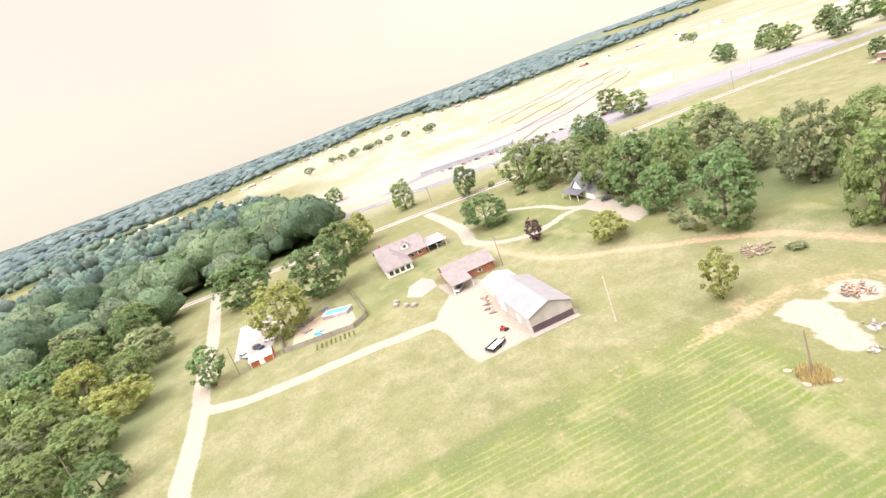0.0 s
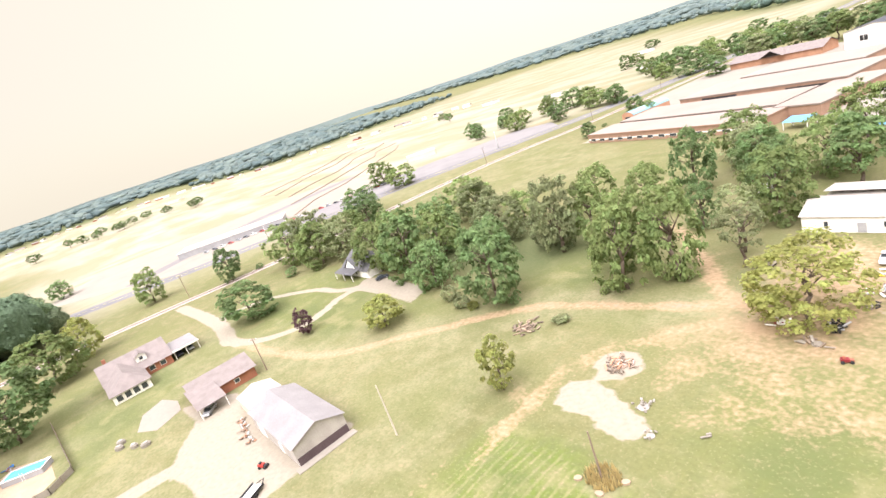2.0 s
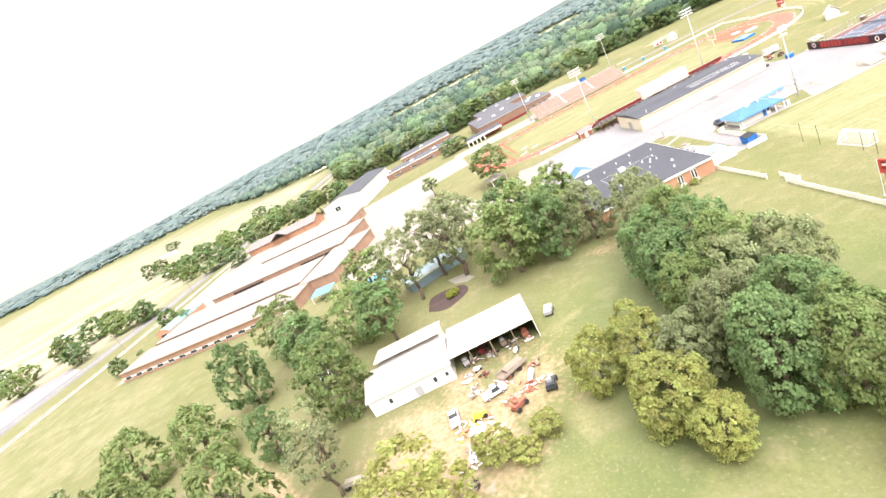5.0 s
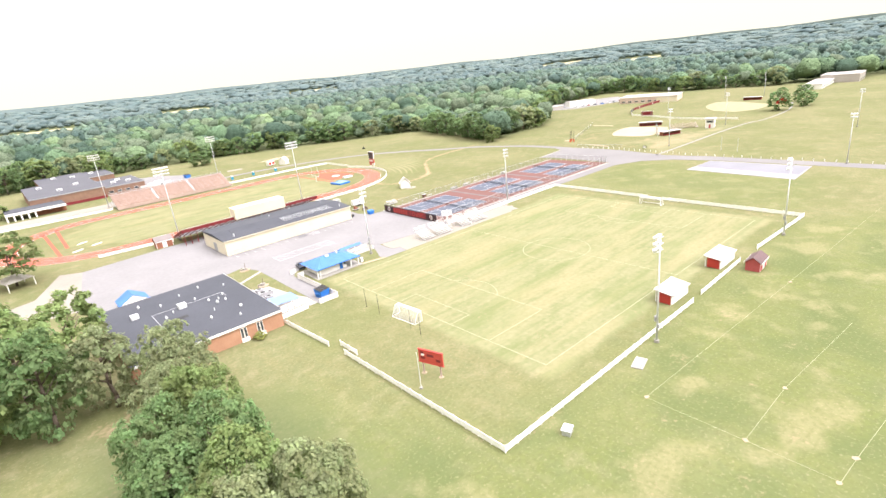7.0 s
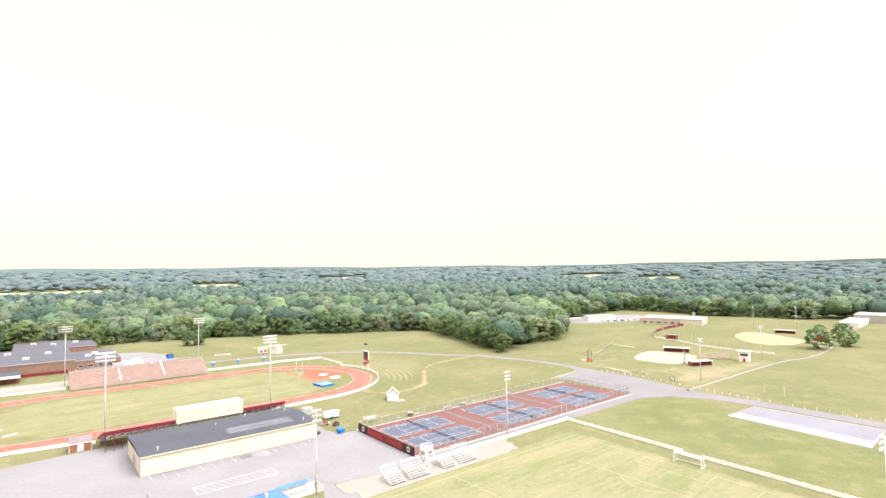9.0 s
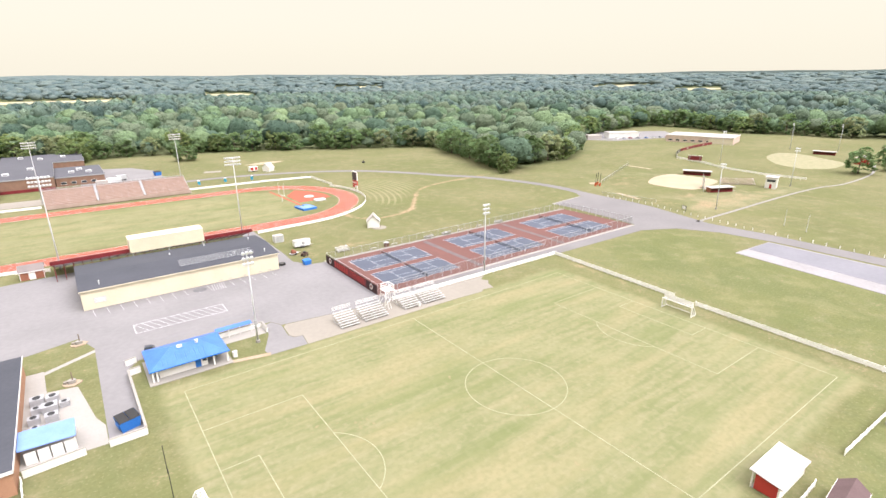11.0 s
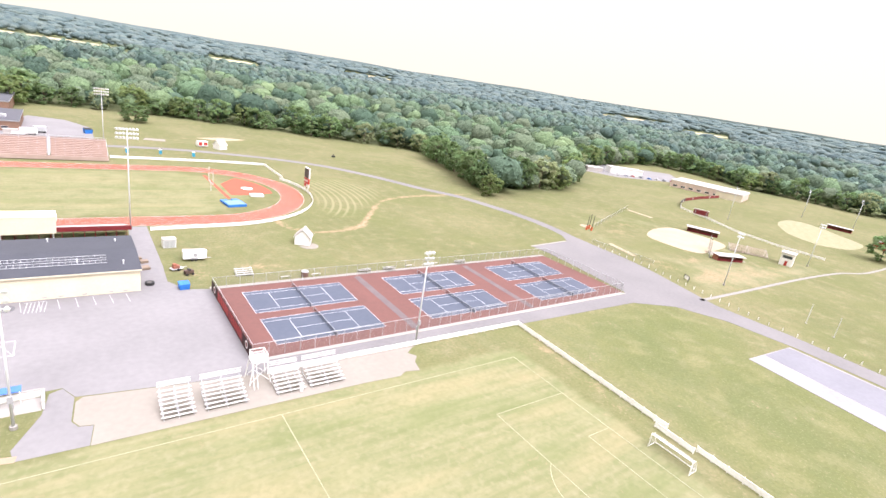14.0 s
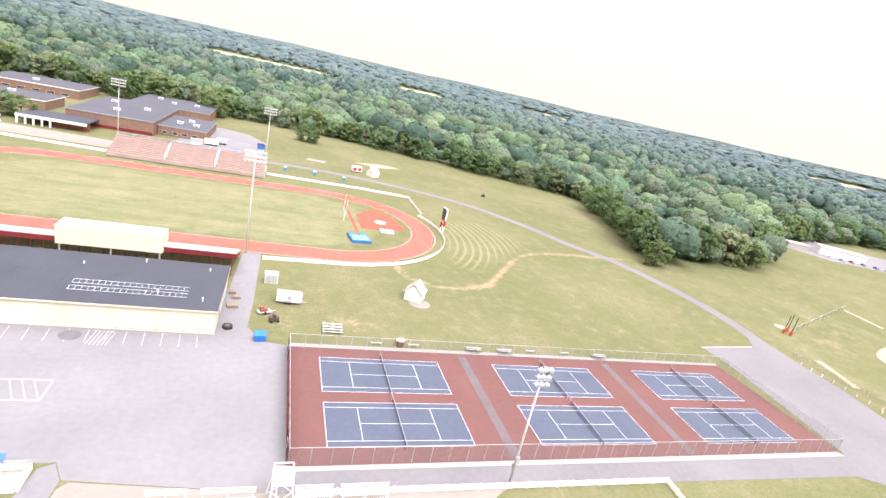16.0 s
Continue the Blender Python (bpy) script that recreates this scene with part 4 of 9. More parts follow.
for x, y, rz in ((26.2, -8.2, 0), (-38.3, -9.9, 0), (-36.4, -98.9, 180), (33.3, -98.2, 180)):
    flood_pole(x, y, 20.3, 3, 3, rz, "tall grey steel floodlight pole with clustered lamps by the soccer field")
for x, y, rz in ((-71, 70.6, 180), (-17, 75.6, 180), (-75.6, 183, 0), (-17, 181.5, 0)):
    flood_pole(x, y, 27.6, 3, 7, rz, "very tall pale floodlight pole with wide lamp rows", False)
for x, y, rz in ((152, -10, 90), (228.4, -8.5, 90), (384, 52, 200), (397, 25, 200), (286.8, 56, 90), (129, -91, 90), (223, -75, 90)):
    flood_pole(x, y, 19, 2, 3, rz, "slender floodlight pole beside the ball fields", False)

# ---- field house with grandstand ----
h = thing("field_house", "long cream metal field house with a dark grey roof", "building")
GX0, GX1, GY0, GY1 = -67.2, -19.2, 31.2, 52.6
part("wall", Geo().box(GX0, GY0, 0, GX1, GY0 + 0.3, 5.0), CREAM, h)
part("wall", Geo().box(GX0, GY1 - 0.3, 0, GX1, GY1, 4.93), CREAM, h)
for x in (GX0, GX1 - 0.3):
    part("wall", Geo().box(x, GY0 + 0.3, 0, x + 0.3, GY1 - 0.3, 4.98), CREAM, h)
rf = Geo()
mid_y = (GY0 + GY1) / 2
for x0, x1 in ((GX0 - 0.3, GX1 + 0.3),):
    rf.face((x0, GY0 - 0.4, 5.1), (x1, GY0 - 0.4, 5.1), (x1, mid_y, 6.0), (x0, mid_y, 6.0))
    rf.face((x0, mid_y, 6.0), (x1, mid_y, 6.0), (x1, GY1 + 0.3, 5.3), (x0, GY1 + 0.3, 5.3))
    for x in (x0, x1):
        rf.face((x, GY0 - 0.4, 4.95), (x, GY0 - 0.4, 5.1), (x, mid_y, 6.0), (x, GY1 + 0.3, 5.3), (x, GY1 + 0.3, 4.95))
part("roof", rf, ROOFGREY, h)
for x in range(-62, -22, 8):
    part("roof_seam", Geo().bar((x, GY0 - 0.3, 5.125), (x, mid_y, 6.02), 0.12, 0.03), ROOFGREY, h)
part("fascia", Geo().box(GX0 - 0.3, GY0 - 0.46, 4.8, GX1 + 0.3, GY0 - 0.4, 5.08), CREAM, h)
part("fascia", Geo().box(GX1 + 0.3, GY0 - 0.4, 4.7, GX1 + 0.36, GY1 + 0.3, 5.1), GREYPAINT, h)
for x in np.arange(-64.5, -20, 3.1):
    part("wall_rib", Geo().box(x, GY0 - 0.04, 0.1, x + 0.1, GY0, 4.8), CREAM, h)
for row, yy in ((0, 34.8), (1, 37.2)):
    for i in range(19):
        x = -44.2 + i * 1.02
        z = 5.1 + (yy - GY0) / (mid_y - GY0) * 0.86
        fr = Geo().bar((x, yy, z + 0.2), (x + 1.02, yy, z + 0.2), 0.05, 0.05).bar((x, yy + 1.4, z + 0.3), (x + 1.02, yy + 1.4, z + 0.3), 0.05, 0.05).bar((x, yy, z + 0.2), (x, yy + 1.4, z + 0.3), 0.05, 0.05)
        part("rack_frame", fr, LAMP, h)
for x, y in ((-63, 33.5), (-22, 34), (-22.5, 48), (-45, 46), (-35, 50), (-30, 36)):
    part("roof_vent", Geo().tube((x, y, 5.0), (x, y, 6.2), 0.12, n=8).tube((x, y, 6.1), (x, y, 6.3), 0.22, 0.14, n=8), LAMP, h)
part("louvre", Geo().box(-64.8, GY0 - 0.09, 1.5, -62.2, GY0 - 0.02, 2.9), STEEL, h)
for k in range(4):
    part("louvre_blade", Geo().box(-64.7, GY0 - 0.13, 1.6 + k * 0.3, -62.3, GY0 - 0.09, 1.72 + k * 0.3), WHITE, h)
for x in (-36, -33.4, -29.5, -25.0, -22.4):
    part("vent_hatch", Geo().box(x, GY0 - 0.06, 0.35, x + 0.8, GY0 - 0.01, 0.55), GREYPAINT, h)
part("side_door", Geo().box(GX0 - 0.07, 40, 0, GX0 - 0.01, 43, 3), GREYPAINT, h)
part("side_door", Geo().box(GX1 + 0.01, 37, 0, GX1 + 0.07, 38.2, 2.2), GREYPAINT, h)

gs = thing("grandstand", "steep dark red steel grandstand facing the football field", "grandstand")
NR = 11
for sx0, sx1 in ((-72.4, -54.2), (-54.0, -37.2), (-37.0, -18.4)):
    for r in range(NR):
        z = 1.0 + r * 0.42
        y = 72 - r * 1.15
        part("seat_plank", Geo().box(sx0, y - 0.5, z, sx1, y, z + 0.08), ALU if r % 3 else PINKALU, gs)
        part("tread", Geo().box(sx0, y - 1.15, z - 0.3, sx1, y - 0.4, z - 0.22), GREYPAINT, gs)
part("back_panel", Geo().box(-72.6, 58.2, 5.0, -18.2, 58.4, 6.1), DARKRED, gs)
part("side_panel", Geo().slab([(58.3, 5.0), (58.3, 6.1), (72.2, 1.6), (72.2, 0.6)], 0, 0.12), DARKRED, gs).matrix_basis = Matrix(((0, 0, 1, -72.7), (1, 0, 0, 0), (0, 1, 0, 0), (0, 0, 0, 1)))
part("side_panel", Geo().slab([(58.3, 5.0), (58.3, 6.1), (72.2, 1.6), (72.2, 0.6)], 0, 0.12), DARKRED, gs).matrix_basis = Matrix(((0, 0, 1, -18.3), (1, 0, 0, 0), (0, 1, 0, 0), (0, 0, 0, 1)))
for x in np.arange(-72, -18, 2.2):
    part("raker", Geo().bar((x, 58.6, 4.85), (x, 71.6, 0.6), 0.12, 0.25), DARKRED, gs)
    part("column", Geo().box(x - 0.08, 59.0, 0, x + 0.08, 59.16, 4.75), DARKRED, gs)
    part("brace", Geo().bar((x, 59.1, 0.2), (x, 64.5, 2.6), 0.08, 0.08), DARKRED, gs)
part("front_rail", Geo().box(-72.5, 72.6, 0.9, -18.3, 72.7, 1.9), WHITE, gs)
part("handrail", Geo().box(-72.5, 58.0, 6.3, -18.3, 58.06, 6.38), STEEL, gs)
pb = thing("press_box", "long cream press box with a flat cream roof above the grandstand", "press box")
part("body", Geo().box(-53.6, 56.6, 5.2, -33.4, 61.4, 9.1), CREAM, pb)
part("roof", Geo().slab([(-53.65, 56.55), (-33.35, 56.55), (-33.35, 61.9), (-53.65, 61.9)], 9.1, 9.22), CREAM, pb)
for x in np.arange(-52.8, -35, 2.5):
    w = part("window", Geo().box(x, 61.4, 6.8, x + 2.1, 61.46, 8.6), WHITE, pb)
    part("pane", Geo().box(x + 0.1, 61.46, 6.9, x + 2.0, 61.48, 8.5), GLASS, w)
for x in (-53, -43.5, -34):
    part("leg", Geo().box(x - 0.15, 57, 0, x + 0.15, 57.3, 5.2), STEEL, pb)

# ---- parking marks and hatched bay ----
pk = Geo()
for x in np.arange(-65.5, -21, 2.9):
    pk.ribbon([(x, 30.6), (x + 0.4, 26.2)], 0.1, 0.045)
hx0, hx1, hy0, hy1 = -58.6, -39.3, 10.2, 15.2
for a, b in (((hx0, hy0), (hx1, hy0)), ((hx0, hy1), (hx1, hy1)), ((hx0, hy0), (hx0, hy1)), ((hx1, hy0), (hx1, hy1))):
    pk.ribbon([a, b], 0.2, 0.05)
for i in range(12):
    x = hx0 + i * 1.52
    pk.ribbon([(x + 2.5, hy0), (x + 0.1, hy1)], 0.12, 0.055)
pk.ribbon([(-38.6, 30.3), (-35.4, 30.3)], 0.14, 0.05)
for i in range(6):
    pk.ribbon([(-38.6 + i * 0.6, 25.6), (-38.2 + i * 0.6, 30.2)], 0.12, 0.05)
lay("parking_marks", pk, mat("worn_line_paint", (0.5, 0.49, 0.5), (0.3, 0.29, 0.3), rough=0.85, s1=0.5, s2=3), "worn white parking lines and hatched bay", "road marking")
lay("asphalt_patch", Geo().slab(arc(-41.6, 28.4, 1.7, 0, 360, 14)[:-1], 0, 0.048), mat("fresh_patch", (0.1, 0.1, 0.105), (0.14, 0.135, 0.14)), "dark round patch in the asphalt", "pavement")

# ---- concession stand ----
c = thing("concession_stand", "white masonry concession stand under a blue hipped metal roof", "building")
CX0, CX1, CY0, CY1 = -58.8, -45.4, -14.2, -5.2
part("slab", Geo().box(CX0 - 0.6, CY0 - 1.2, 0, CX1 + 0.6, CY1 + 0.4, 0.12), CONCRETE, c)
part("body", Geo().box(CX0 + 1.4, CY0 + 1.0, 0.12, CX1 - 3.6, CY1 - 0.4, 2.5), WHITE, c)
rz0, rz1 = 2.5, 4.2
A = [(CX0 - 0.3, CY0 - 0.5, rz0), (CX1 + 0.3, CY0 - 0.5, rz0), (CX1 + 0.3, CY1 + 0.5, rz0), (CX0 - 0.3, CY1 + 0.5, rz0)]
my = (CY0 + CY1) / 2
r0, r1 = (CX0 + 4.2, my, rz1), (CX1 - 4.0, my, rz1)
part("roof", Geo().face(A[0], A[1], r1, r0).face(A[1], A[2], r1).face(A[2], A[3], r0, r1).face(A[3], A[0], r0).face(*A[::-1]), BLUEROOF, c)
for i in range(1, 17):
    x = CX0 - 0.3 + i * 0.82
    t0 = min(1, max(0, (x - A[0][0]) / 4.5), max(0, (A[1][0] - x) / 4.3))
    for s in (0, 1):
        ey = A[0][1] if s == 0 else A[2][1]
        part("roof_seam", Geo().bar((x, ey, rz0 + 0.03), (x, ey + (my - ey) * t0, rz0 + (rz1 - rz0) * t0 + 0.03), 0.06, 0.06), BLUEROOF, c)
part("fascia", Geo().box(CX0 - 0.32, CY0 - 0.56, 2.35, CX1 + 0.32, CY0 - 0.5, 2.56), BLUE, c)
for x, y in ((CX0 + 0.2, CY0 + 0.1), (CX1 - 0.1, CY0 + 0.1), (CX1 - 0.1, CY1), (CX1 - 2.6, CY0 + 0.1), (CX0 + 0.9, CY0 + 0.1)):
    part("post", Geo().box(x - 0.14, y - 0.14, 0.12, x + 0.14, y + 0.14, 2.5), WHITE, c)
part("door", Geo().box(-51.2, CY0 + 0.93, 0.12, -50.2, CY0 + 0.99, 2.15), BLUE, c)
wd = part("window", Geo().box(-50.0, CY0 + 0.93, 1.0, -49.1, CY0 + 0.99, 2.0), WHITE, c)
part("pane", Geo().box(-49.9, CY0 + 0.9, 1.1, -49.2, CY0 + 0.93, 1.9), GLASS, wd)
part("vent", Geo().tube((-50, my - 0.6, 3.6), (-50, my - 0.6, 4.6), 0.3, n=10), LAMP, c)
part("vent", Geo().box(-53.6, my - 0.8, 3.7, -52.6, my - 0.4, 4.4), LAMP, c)
bx = thing("utility_box", "pale square utility box beside the stand", "utility box", (-43.9, -13.2, 0))
part("cabinet", Geo().box(-0.4, -0.4, 0, 0.4, 0.4, 1.1), WHITE, bx)
part("lid", Geo().box(-0.45, -0.45, 1.1, 0.45, 0.45, 1.17), STEEL, bx)
lay("stand_path", Geo().ribbon([(-45, -15), (-37.8, -16.5)], 1.2, 0.04), SOIL, "worn earth path from the stand", "path")
lay("terrace_edge", Geo().slab([(-44.8, -6.8), (-45, -3.4), (-35.4, -3.3), (-35.4, -6.8)], 0, 0.02), CONCRETE, "pale kerb round the grass plot", "kerb")


def dumpster(x, y, rz, s=1.0, label="blue steel dumpster with black lids"):
    d = thing("dumpster", label, "dumpster", (x, y, 0), rz, "blue dumpsters")
    g = Geo()
    g.face((-0.9 * s, -0.7 * s, 0.1), (0.9 * s, -0.7 * s, 0.1), (1.05 * s, -0.8 * s, 1.2 * s), (-1.05 * s, -0.8 * s, 1.2 * s))
    g.face((0.9 * s, 0.7 * s, 0.1), (-0.9 * s, 0.7 * s, 0.1), (-1.05 * s, 0.8 * s, 1.5 * s), (1.05 * s, 0.8 * s, 1.5 * s))
    g.face((0.9 * s, -0.7 * s, 0.1), (0.9 * s, 0.7 * s, 0.1), (1.05 * s, 0.8 * s, 1.5 * s), (1.05 * s, -0.8 * s, 1.2 * s))
    g.face((-0.9 * s, 0.7 * s, 0.1), (-0.9 * s, -0.7 * s, 0.1), (-1.05 * s, -0.8 * s, 1.2 * s), (-1.05 * s, 0.8 * s, 1.5 * s))
    g.box(-0.9 * s, -0.7 * s, 0, 0.9 * s, 0.7 * s, 0.1)
    part("bin", g, BLUE, d)
    for x0 in (-1.02 * s, 0.02 * s):
        part("lid", Geo().face((x0, -0.82 * s, 1.23 * s), (x0 + s, -0.82 * s, 1.23 * s), (x0 + s, 0.82 * s, 1.53 * s), (x0, 0.82 * s, 1.53 * s)), BLUE if s < 1.4 else TYRE, d)
    for xx in (-1.0, 1.0):
        part("lift_pocket", Geo().box(xx * s - 0.1, -0.5 * s, 0.6 * s, xx * s + 0.1, 0.5 * s, 0.8 * s), BLUE, d)
    return d


dumpster(-63.9, -25.8, 15, 1.5)
dumpster(-11, 30.2, 5, 1.05)

TOILET = mat("turquoise_moulded_plastic", (0.03, 0.3, 0.46), (0.025, 0.24, 0.38), rough=0.45)


def portable_toilet(x, y, rz):
    c = thing("portable_toilet", "turquoise plastic portable toilet with a white roof by the track", "portable toilet", (x, y, 0), rz, "portable toilets")
    part("skid", Geo().box(-0.62, -0.62, 0, 0.62, 0.62, 0.12), GREYPAINT, c)
    part("cabin", Geo().box(-0.58, -0.58, 0.12, 0.58, 0.58, 2.05), TOILET, c)
    d = part("door", Geo().box(-0.42, -0.63, 0.18, 0.42, -0.58, 1.95), TOILET, c)
    part("handle", Geo().box(0.3, -0.66, 1.0, 0.36, -0.63, 1.16), DARK, d)
    part("vent_grille", Geo().box(-0.3, -0.65, 1.7, 0.3, -0.63, 1.88), GREYPAINT, d)
    part("roof", Geo().slab([(-0.64, -0.66), (0.64, -0.66), (0.64, 0.64), (-0.64, 0.64)], 2.05, 2.16).face((-0.5, -0.5, 2.165), (0.5, -0.5, 2.165), (0.3, 0, 2.36), (-0.3, 0, 2.36)).face((0.5, 0.5, 2.165), (-0.5, 0.5, 2.165), (-0.3, 0, 2.36), (0.3, 0, 2.36)), WHITE, c)
    part("vent_pipe", Geo().tube((0.4, 0.42, 2.1), (0.4, 0.42, 2.7), 0.06), DARK, c)


for x, y in ((-8.2, 185.2), (5.2, 185), (18.8, 182.2)):
    portable_toilet(x, y, 0)
dumpster(-21, 232, 20, 1.7)


def car(x, y, rz, paint, label, name="car", lift=0.0, truck=False):
    v = thing(name, label, "pickup truck" if truck else "car", (x, y, 0), rz)
    lower = Geo()
    k = [(-2.3, 0.45), (-2.3, 0.85), (-0.9 if not truck else -2.25, 0.98), (1.0, 0.98), (2.1, 0.85), (2.25, 0.6), (2.2, 0.4)]
    for s in (-0.88, 0.88):
        lower.face(*[(px, s, pz) for px, pz in (k if s < 0 else k[::-1])])
    for (ax, az), (bx, bz) in zip(k, k[1:] + k[:1]):
        lower.face((ax, -0.88, az), (ax, 0.88, az), (bx, 0.88, bz), (bx, -0.88, bz))
    part("body", lower, paint, v)
    cab = [(-1.7, 0.98), (-1.3, 1.48), (0.3, 1.5), (1.0, 0.98)] if not truck else [(-0.5, 0.98), (-0.35, 1.7), (0.7, 1.7), (1.2, 0.98)]
    gl = Geo()
    for s in (-0.8, 0.8):
        gl.face(*[(px, s * (0.86 if pz > 1.2 else 1), pz) for px, pz in (cab if s < 0 else cab[::-1])])
    for (ax, az), (bx, bz) in zip(cab, cab[1:]):
        fa, fb = (0.86 if az > 1.2 else 1), (0.86 if bz > 1.2 else 1)
        gl.face((ax, -0.8 * fa, az), (ax, 0.8 * fa, az), (bx, 0.8 * fb, bz), (bx, -0.8 * fb, bz))
    part("glasshouse", gl, GLASS, v)
    part("roof", Geo().box(cab[1][0], -0.66, cab[1][1] - 0.01, cab[2][0], 0.66, cab[1][1] + 0.04), paint, v)
    for wx in (-1.4, 1.4):
        for wy in (-0.8, 0.8):
            w = part("wheel", Geo().tube((wx, wy - 0.1, 0.33), (wx, wy + 0.1, 0.33), 0.33, n=14), TYRE, v)
            part("rim", Geo().tube((wx, wy - 0.11, 0.33), (wx, wy + 0.11, 0.33), 0.18, n=10), STEEL, w)
    return v


car(-57.6, -1.6, 80, DARKCAR, "dark pickup truck parked beside the concession stand", "pickup_truck", truck=True)

# ---- aluminium bleachers and film tower on the pad ----
def bleacher(x, y, w, rows, rz, label, step=0.75, rise=0.3, material=ALU, guard=True, group="small bleachers"):
    b = thing("bleacher", label, "bleacher", (x, y, 0.05), rz, group)
    for r in range(rows):
        yy, z = r * step, 0.42 + r * rise
        part("seat", Geo().box(-w / 2, yy, z, w / 2, yy + 0.28, z + 0.06), material, b)
        part("foot_plank", Geo().box(-w / 2, yy + 0.32, z - 0.22, w / 2, yy + 0.6, z - 0.17), material, b)
    top = 0.42 + rows * rise
    for xx in (-w / 2 + 0.3, 0, w / 2 - 0.3):
        part("frame", Geo().bar((xx, 0.1, 0.3), (xx, rows * step, top - 0.1), 0.08, 0.08).bar((xx, rows * step, 0), (xx, rows * step, top + (0.9 if guard else 0)), 0.08, 0.08).bar((xx, 0, 0.05), (xx, rows * step, 0.05), 0.08, 0.08), STEEL, b)
    if guard:
        for k in range(3):
            part("guard_rail", Geo().bar((-w / 2, rows * step + 0.06, top + 0.2 + k * 0.35), (w / 2, rows * step + 0.06, top + 0.2 + k * 0.35), 0.06, 0.08), WHITE, b)
    return b


for x, w_ in ((-19.3, 4.6), (-12.6, 6.2), (-2.6, 4.8), (3.8, 6.3)):
    bleacher(x, -15.6, w_, 7, 0, "aluminium bleacher with white guard rails beside the soccer field", 0.7, 0.3)
bleacher(3.2, 34, 4.2, 4, 0, "small aluminium bleacher on the grass", 0.7, 0.25, ALU, False)
for x in (33.5, 41.0, 66):
    bleacher(x, 30.9, 3.2, 3, 180, "small aluminium bleacher behind the tennis courts", 0.6, 0.3, ALU, False)
tw = thing("film_tower", "white steel film tower with a railed platform", "tower", (-6.5, -9.9, 0.05))
for x in (-1, 1):
    for y in (-1, 1):
        part("leg", Geo().bar((x * 1.7, y * 1.5, 0), (x * 1.1, y * 1.1, 4.0), 0.13, 0.13).bar((x * 1.15, y * 1.15, 3.9), (x * 1.15, y * 1.15, 5.3), 0.1, 0.1), WHITE, tw)
for y in (-1.3, 1.3):
    part("brace", Geo().bar((-1.5, y, 0.4), (1.25, y * 0.9, 2.9), 0.07, 0.07).bar((1.5, y, 0.4), (-1.25, y * 0.9, 2.9), 0.07, 0.07), WHITE, tw)
part("platform", Geo().box(-1.3, -1.3, 3.9, 1.3, 1.3, 4.05), WHITE, tw)
for k in (-1.17, 1.17):
    part("rail", Geo().bar((-1.2, k, 5.25), (1.2, k, 5.25), 0.1, 0.1).bar((-1.2, k, 4.65), (1.2, k, 4.65), 0.07, 0.07), WHITE, tw)
    part("rail", Geo().bar((k, -1.1, 5.25), (k, 1.1, 5.25), 0.1, 0.1).bar((k, -1.1, 4.65), (k, 1.1, 4.65), 0.07, 0.07), WHITE, tw)
    part("mesh_panel", Geo().box(-1.12, k - 0.02, 4.1, 1.12, k + 0.02, 4.6), GOALNET, tw)
part("ladder", Geo().bar((-1.3, -2.8, 0), (-1.3, -1.2, 3.9), 0.08, 0.08).bar((-0.7, -2.8, 0), (-0.7, -1.2, 3.9), 0.08, 0.08), WHITE, tw)
ch = thing("trash_barrel", "white round trash barrel", "trash can", (-1.0, -15.6, 0.05))
part("drum", Geo().tube((0, 0, 0), (0, 0, 1.0), 0.32, n=14), WHITE, ch)
part("rim", Geo().tube((0, 0, 0.98), (0, 0, 1.04), 0.35, n=14), STEEL, ch)
for x in (12, 20, 48, 57):
    bn = thing("bench", "small aluminium bench on the kerb behind the courts", "bench", (x, 30.8, 0), 0, "benches")
    part("seat", Geo().box(-1.2, -0.15, 0.42, 1.2, 0.15, 0.48), ALU, bn)
    for xx in (-0.9, 0.9):
        part("leg", Geo().box(xx - 0.05, -0.15, 0, xx + 0.05, 0.15, 0.42), STEEL, bn)

# ---- goals ----
def goal(x, y, rz, label):
    g = thing("soccer_goal", label, "soccer goal", (x, y, 0), rz, "soccer goals")
    for s in (-3.66, 3.66):
        part("post", Geo().tube((0, s, 0), (0, s, 2.44), 0.09), WHITE, g)
        part("side_frame", Geo().tube((0, s, 2.44), (-0.9, s, 2.4), 0.05).tube((-0.9, s, 2.4), (-2.2, s, 0.06), 0.05).tube((-2.2, s, 0.06), (0, s, 0.06), 0.05), WHITE, g)
        part("side_net", Geo().face((0, s, 0.05), (0, s, 2.4), (-0.9, s, 2.38), (-2.2, s, 0.05)), GOALNET, g)
    part("crossbar", Geo().tube((0, -3.66, 2.44), (0, 3.66, 2.44), 0.09), WHITE, g)
    part("ground_bar", Geo().tube((-2.2, -3.66, 0.06), (-2.2, 3.66, 0.06), 0.07), WHITE, g)
    part("net", Geo().face((-0.9, -3.66, 2.4), (-0.9, 3.66, 2.4), (-2.2, 3.66, 0.06), (-2.2, -3.66, 0.06)).face((0, -3.66, 2.44), (0, 3.66, 2.44), (-0.9, 3.66, 2.4), (-0.9, -3.66, 2.4)), GOALNET, g)
    return g


goal(-57.6, -53.6, 4, "white soccer goal with a pale net pulled behind the line")
goal(45.4, -55, 180, "white soccer goal with a pale net")
for x, y in ((-60.8, -41), (-61, -46.5), (-61, -58), (-61.6, -62)):
    p = thing("net_post", "thin dark post behind the goal", "post", (x, y, 0), 0, "ball net posts")
    part("pole", Geo().tube((0, 0, 0), (0, 0, 4.6), 0.05, n=6), DARK, p)
    part("cap", Geo().tube((0, 0, 4.6), (0, 0, 4.66), 0.07, n=6), DARK, p)

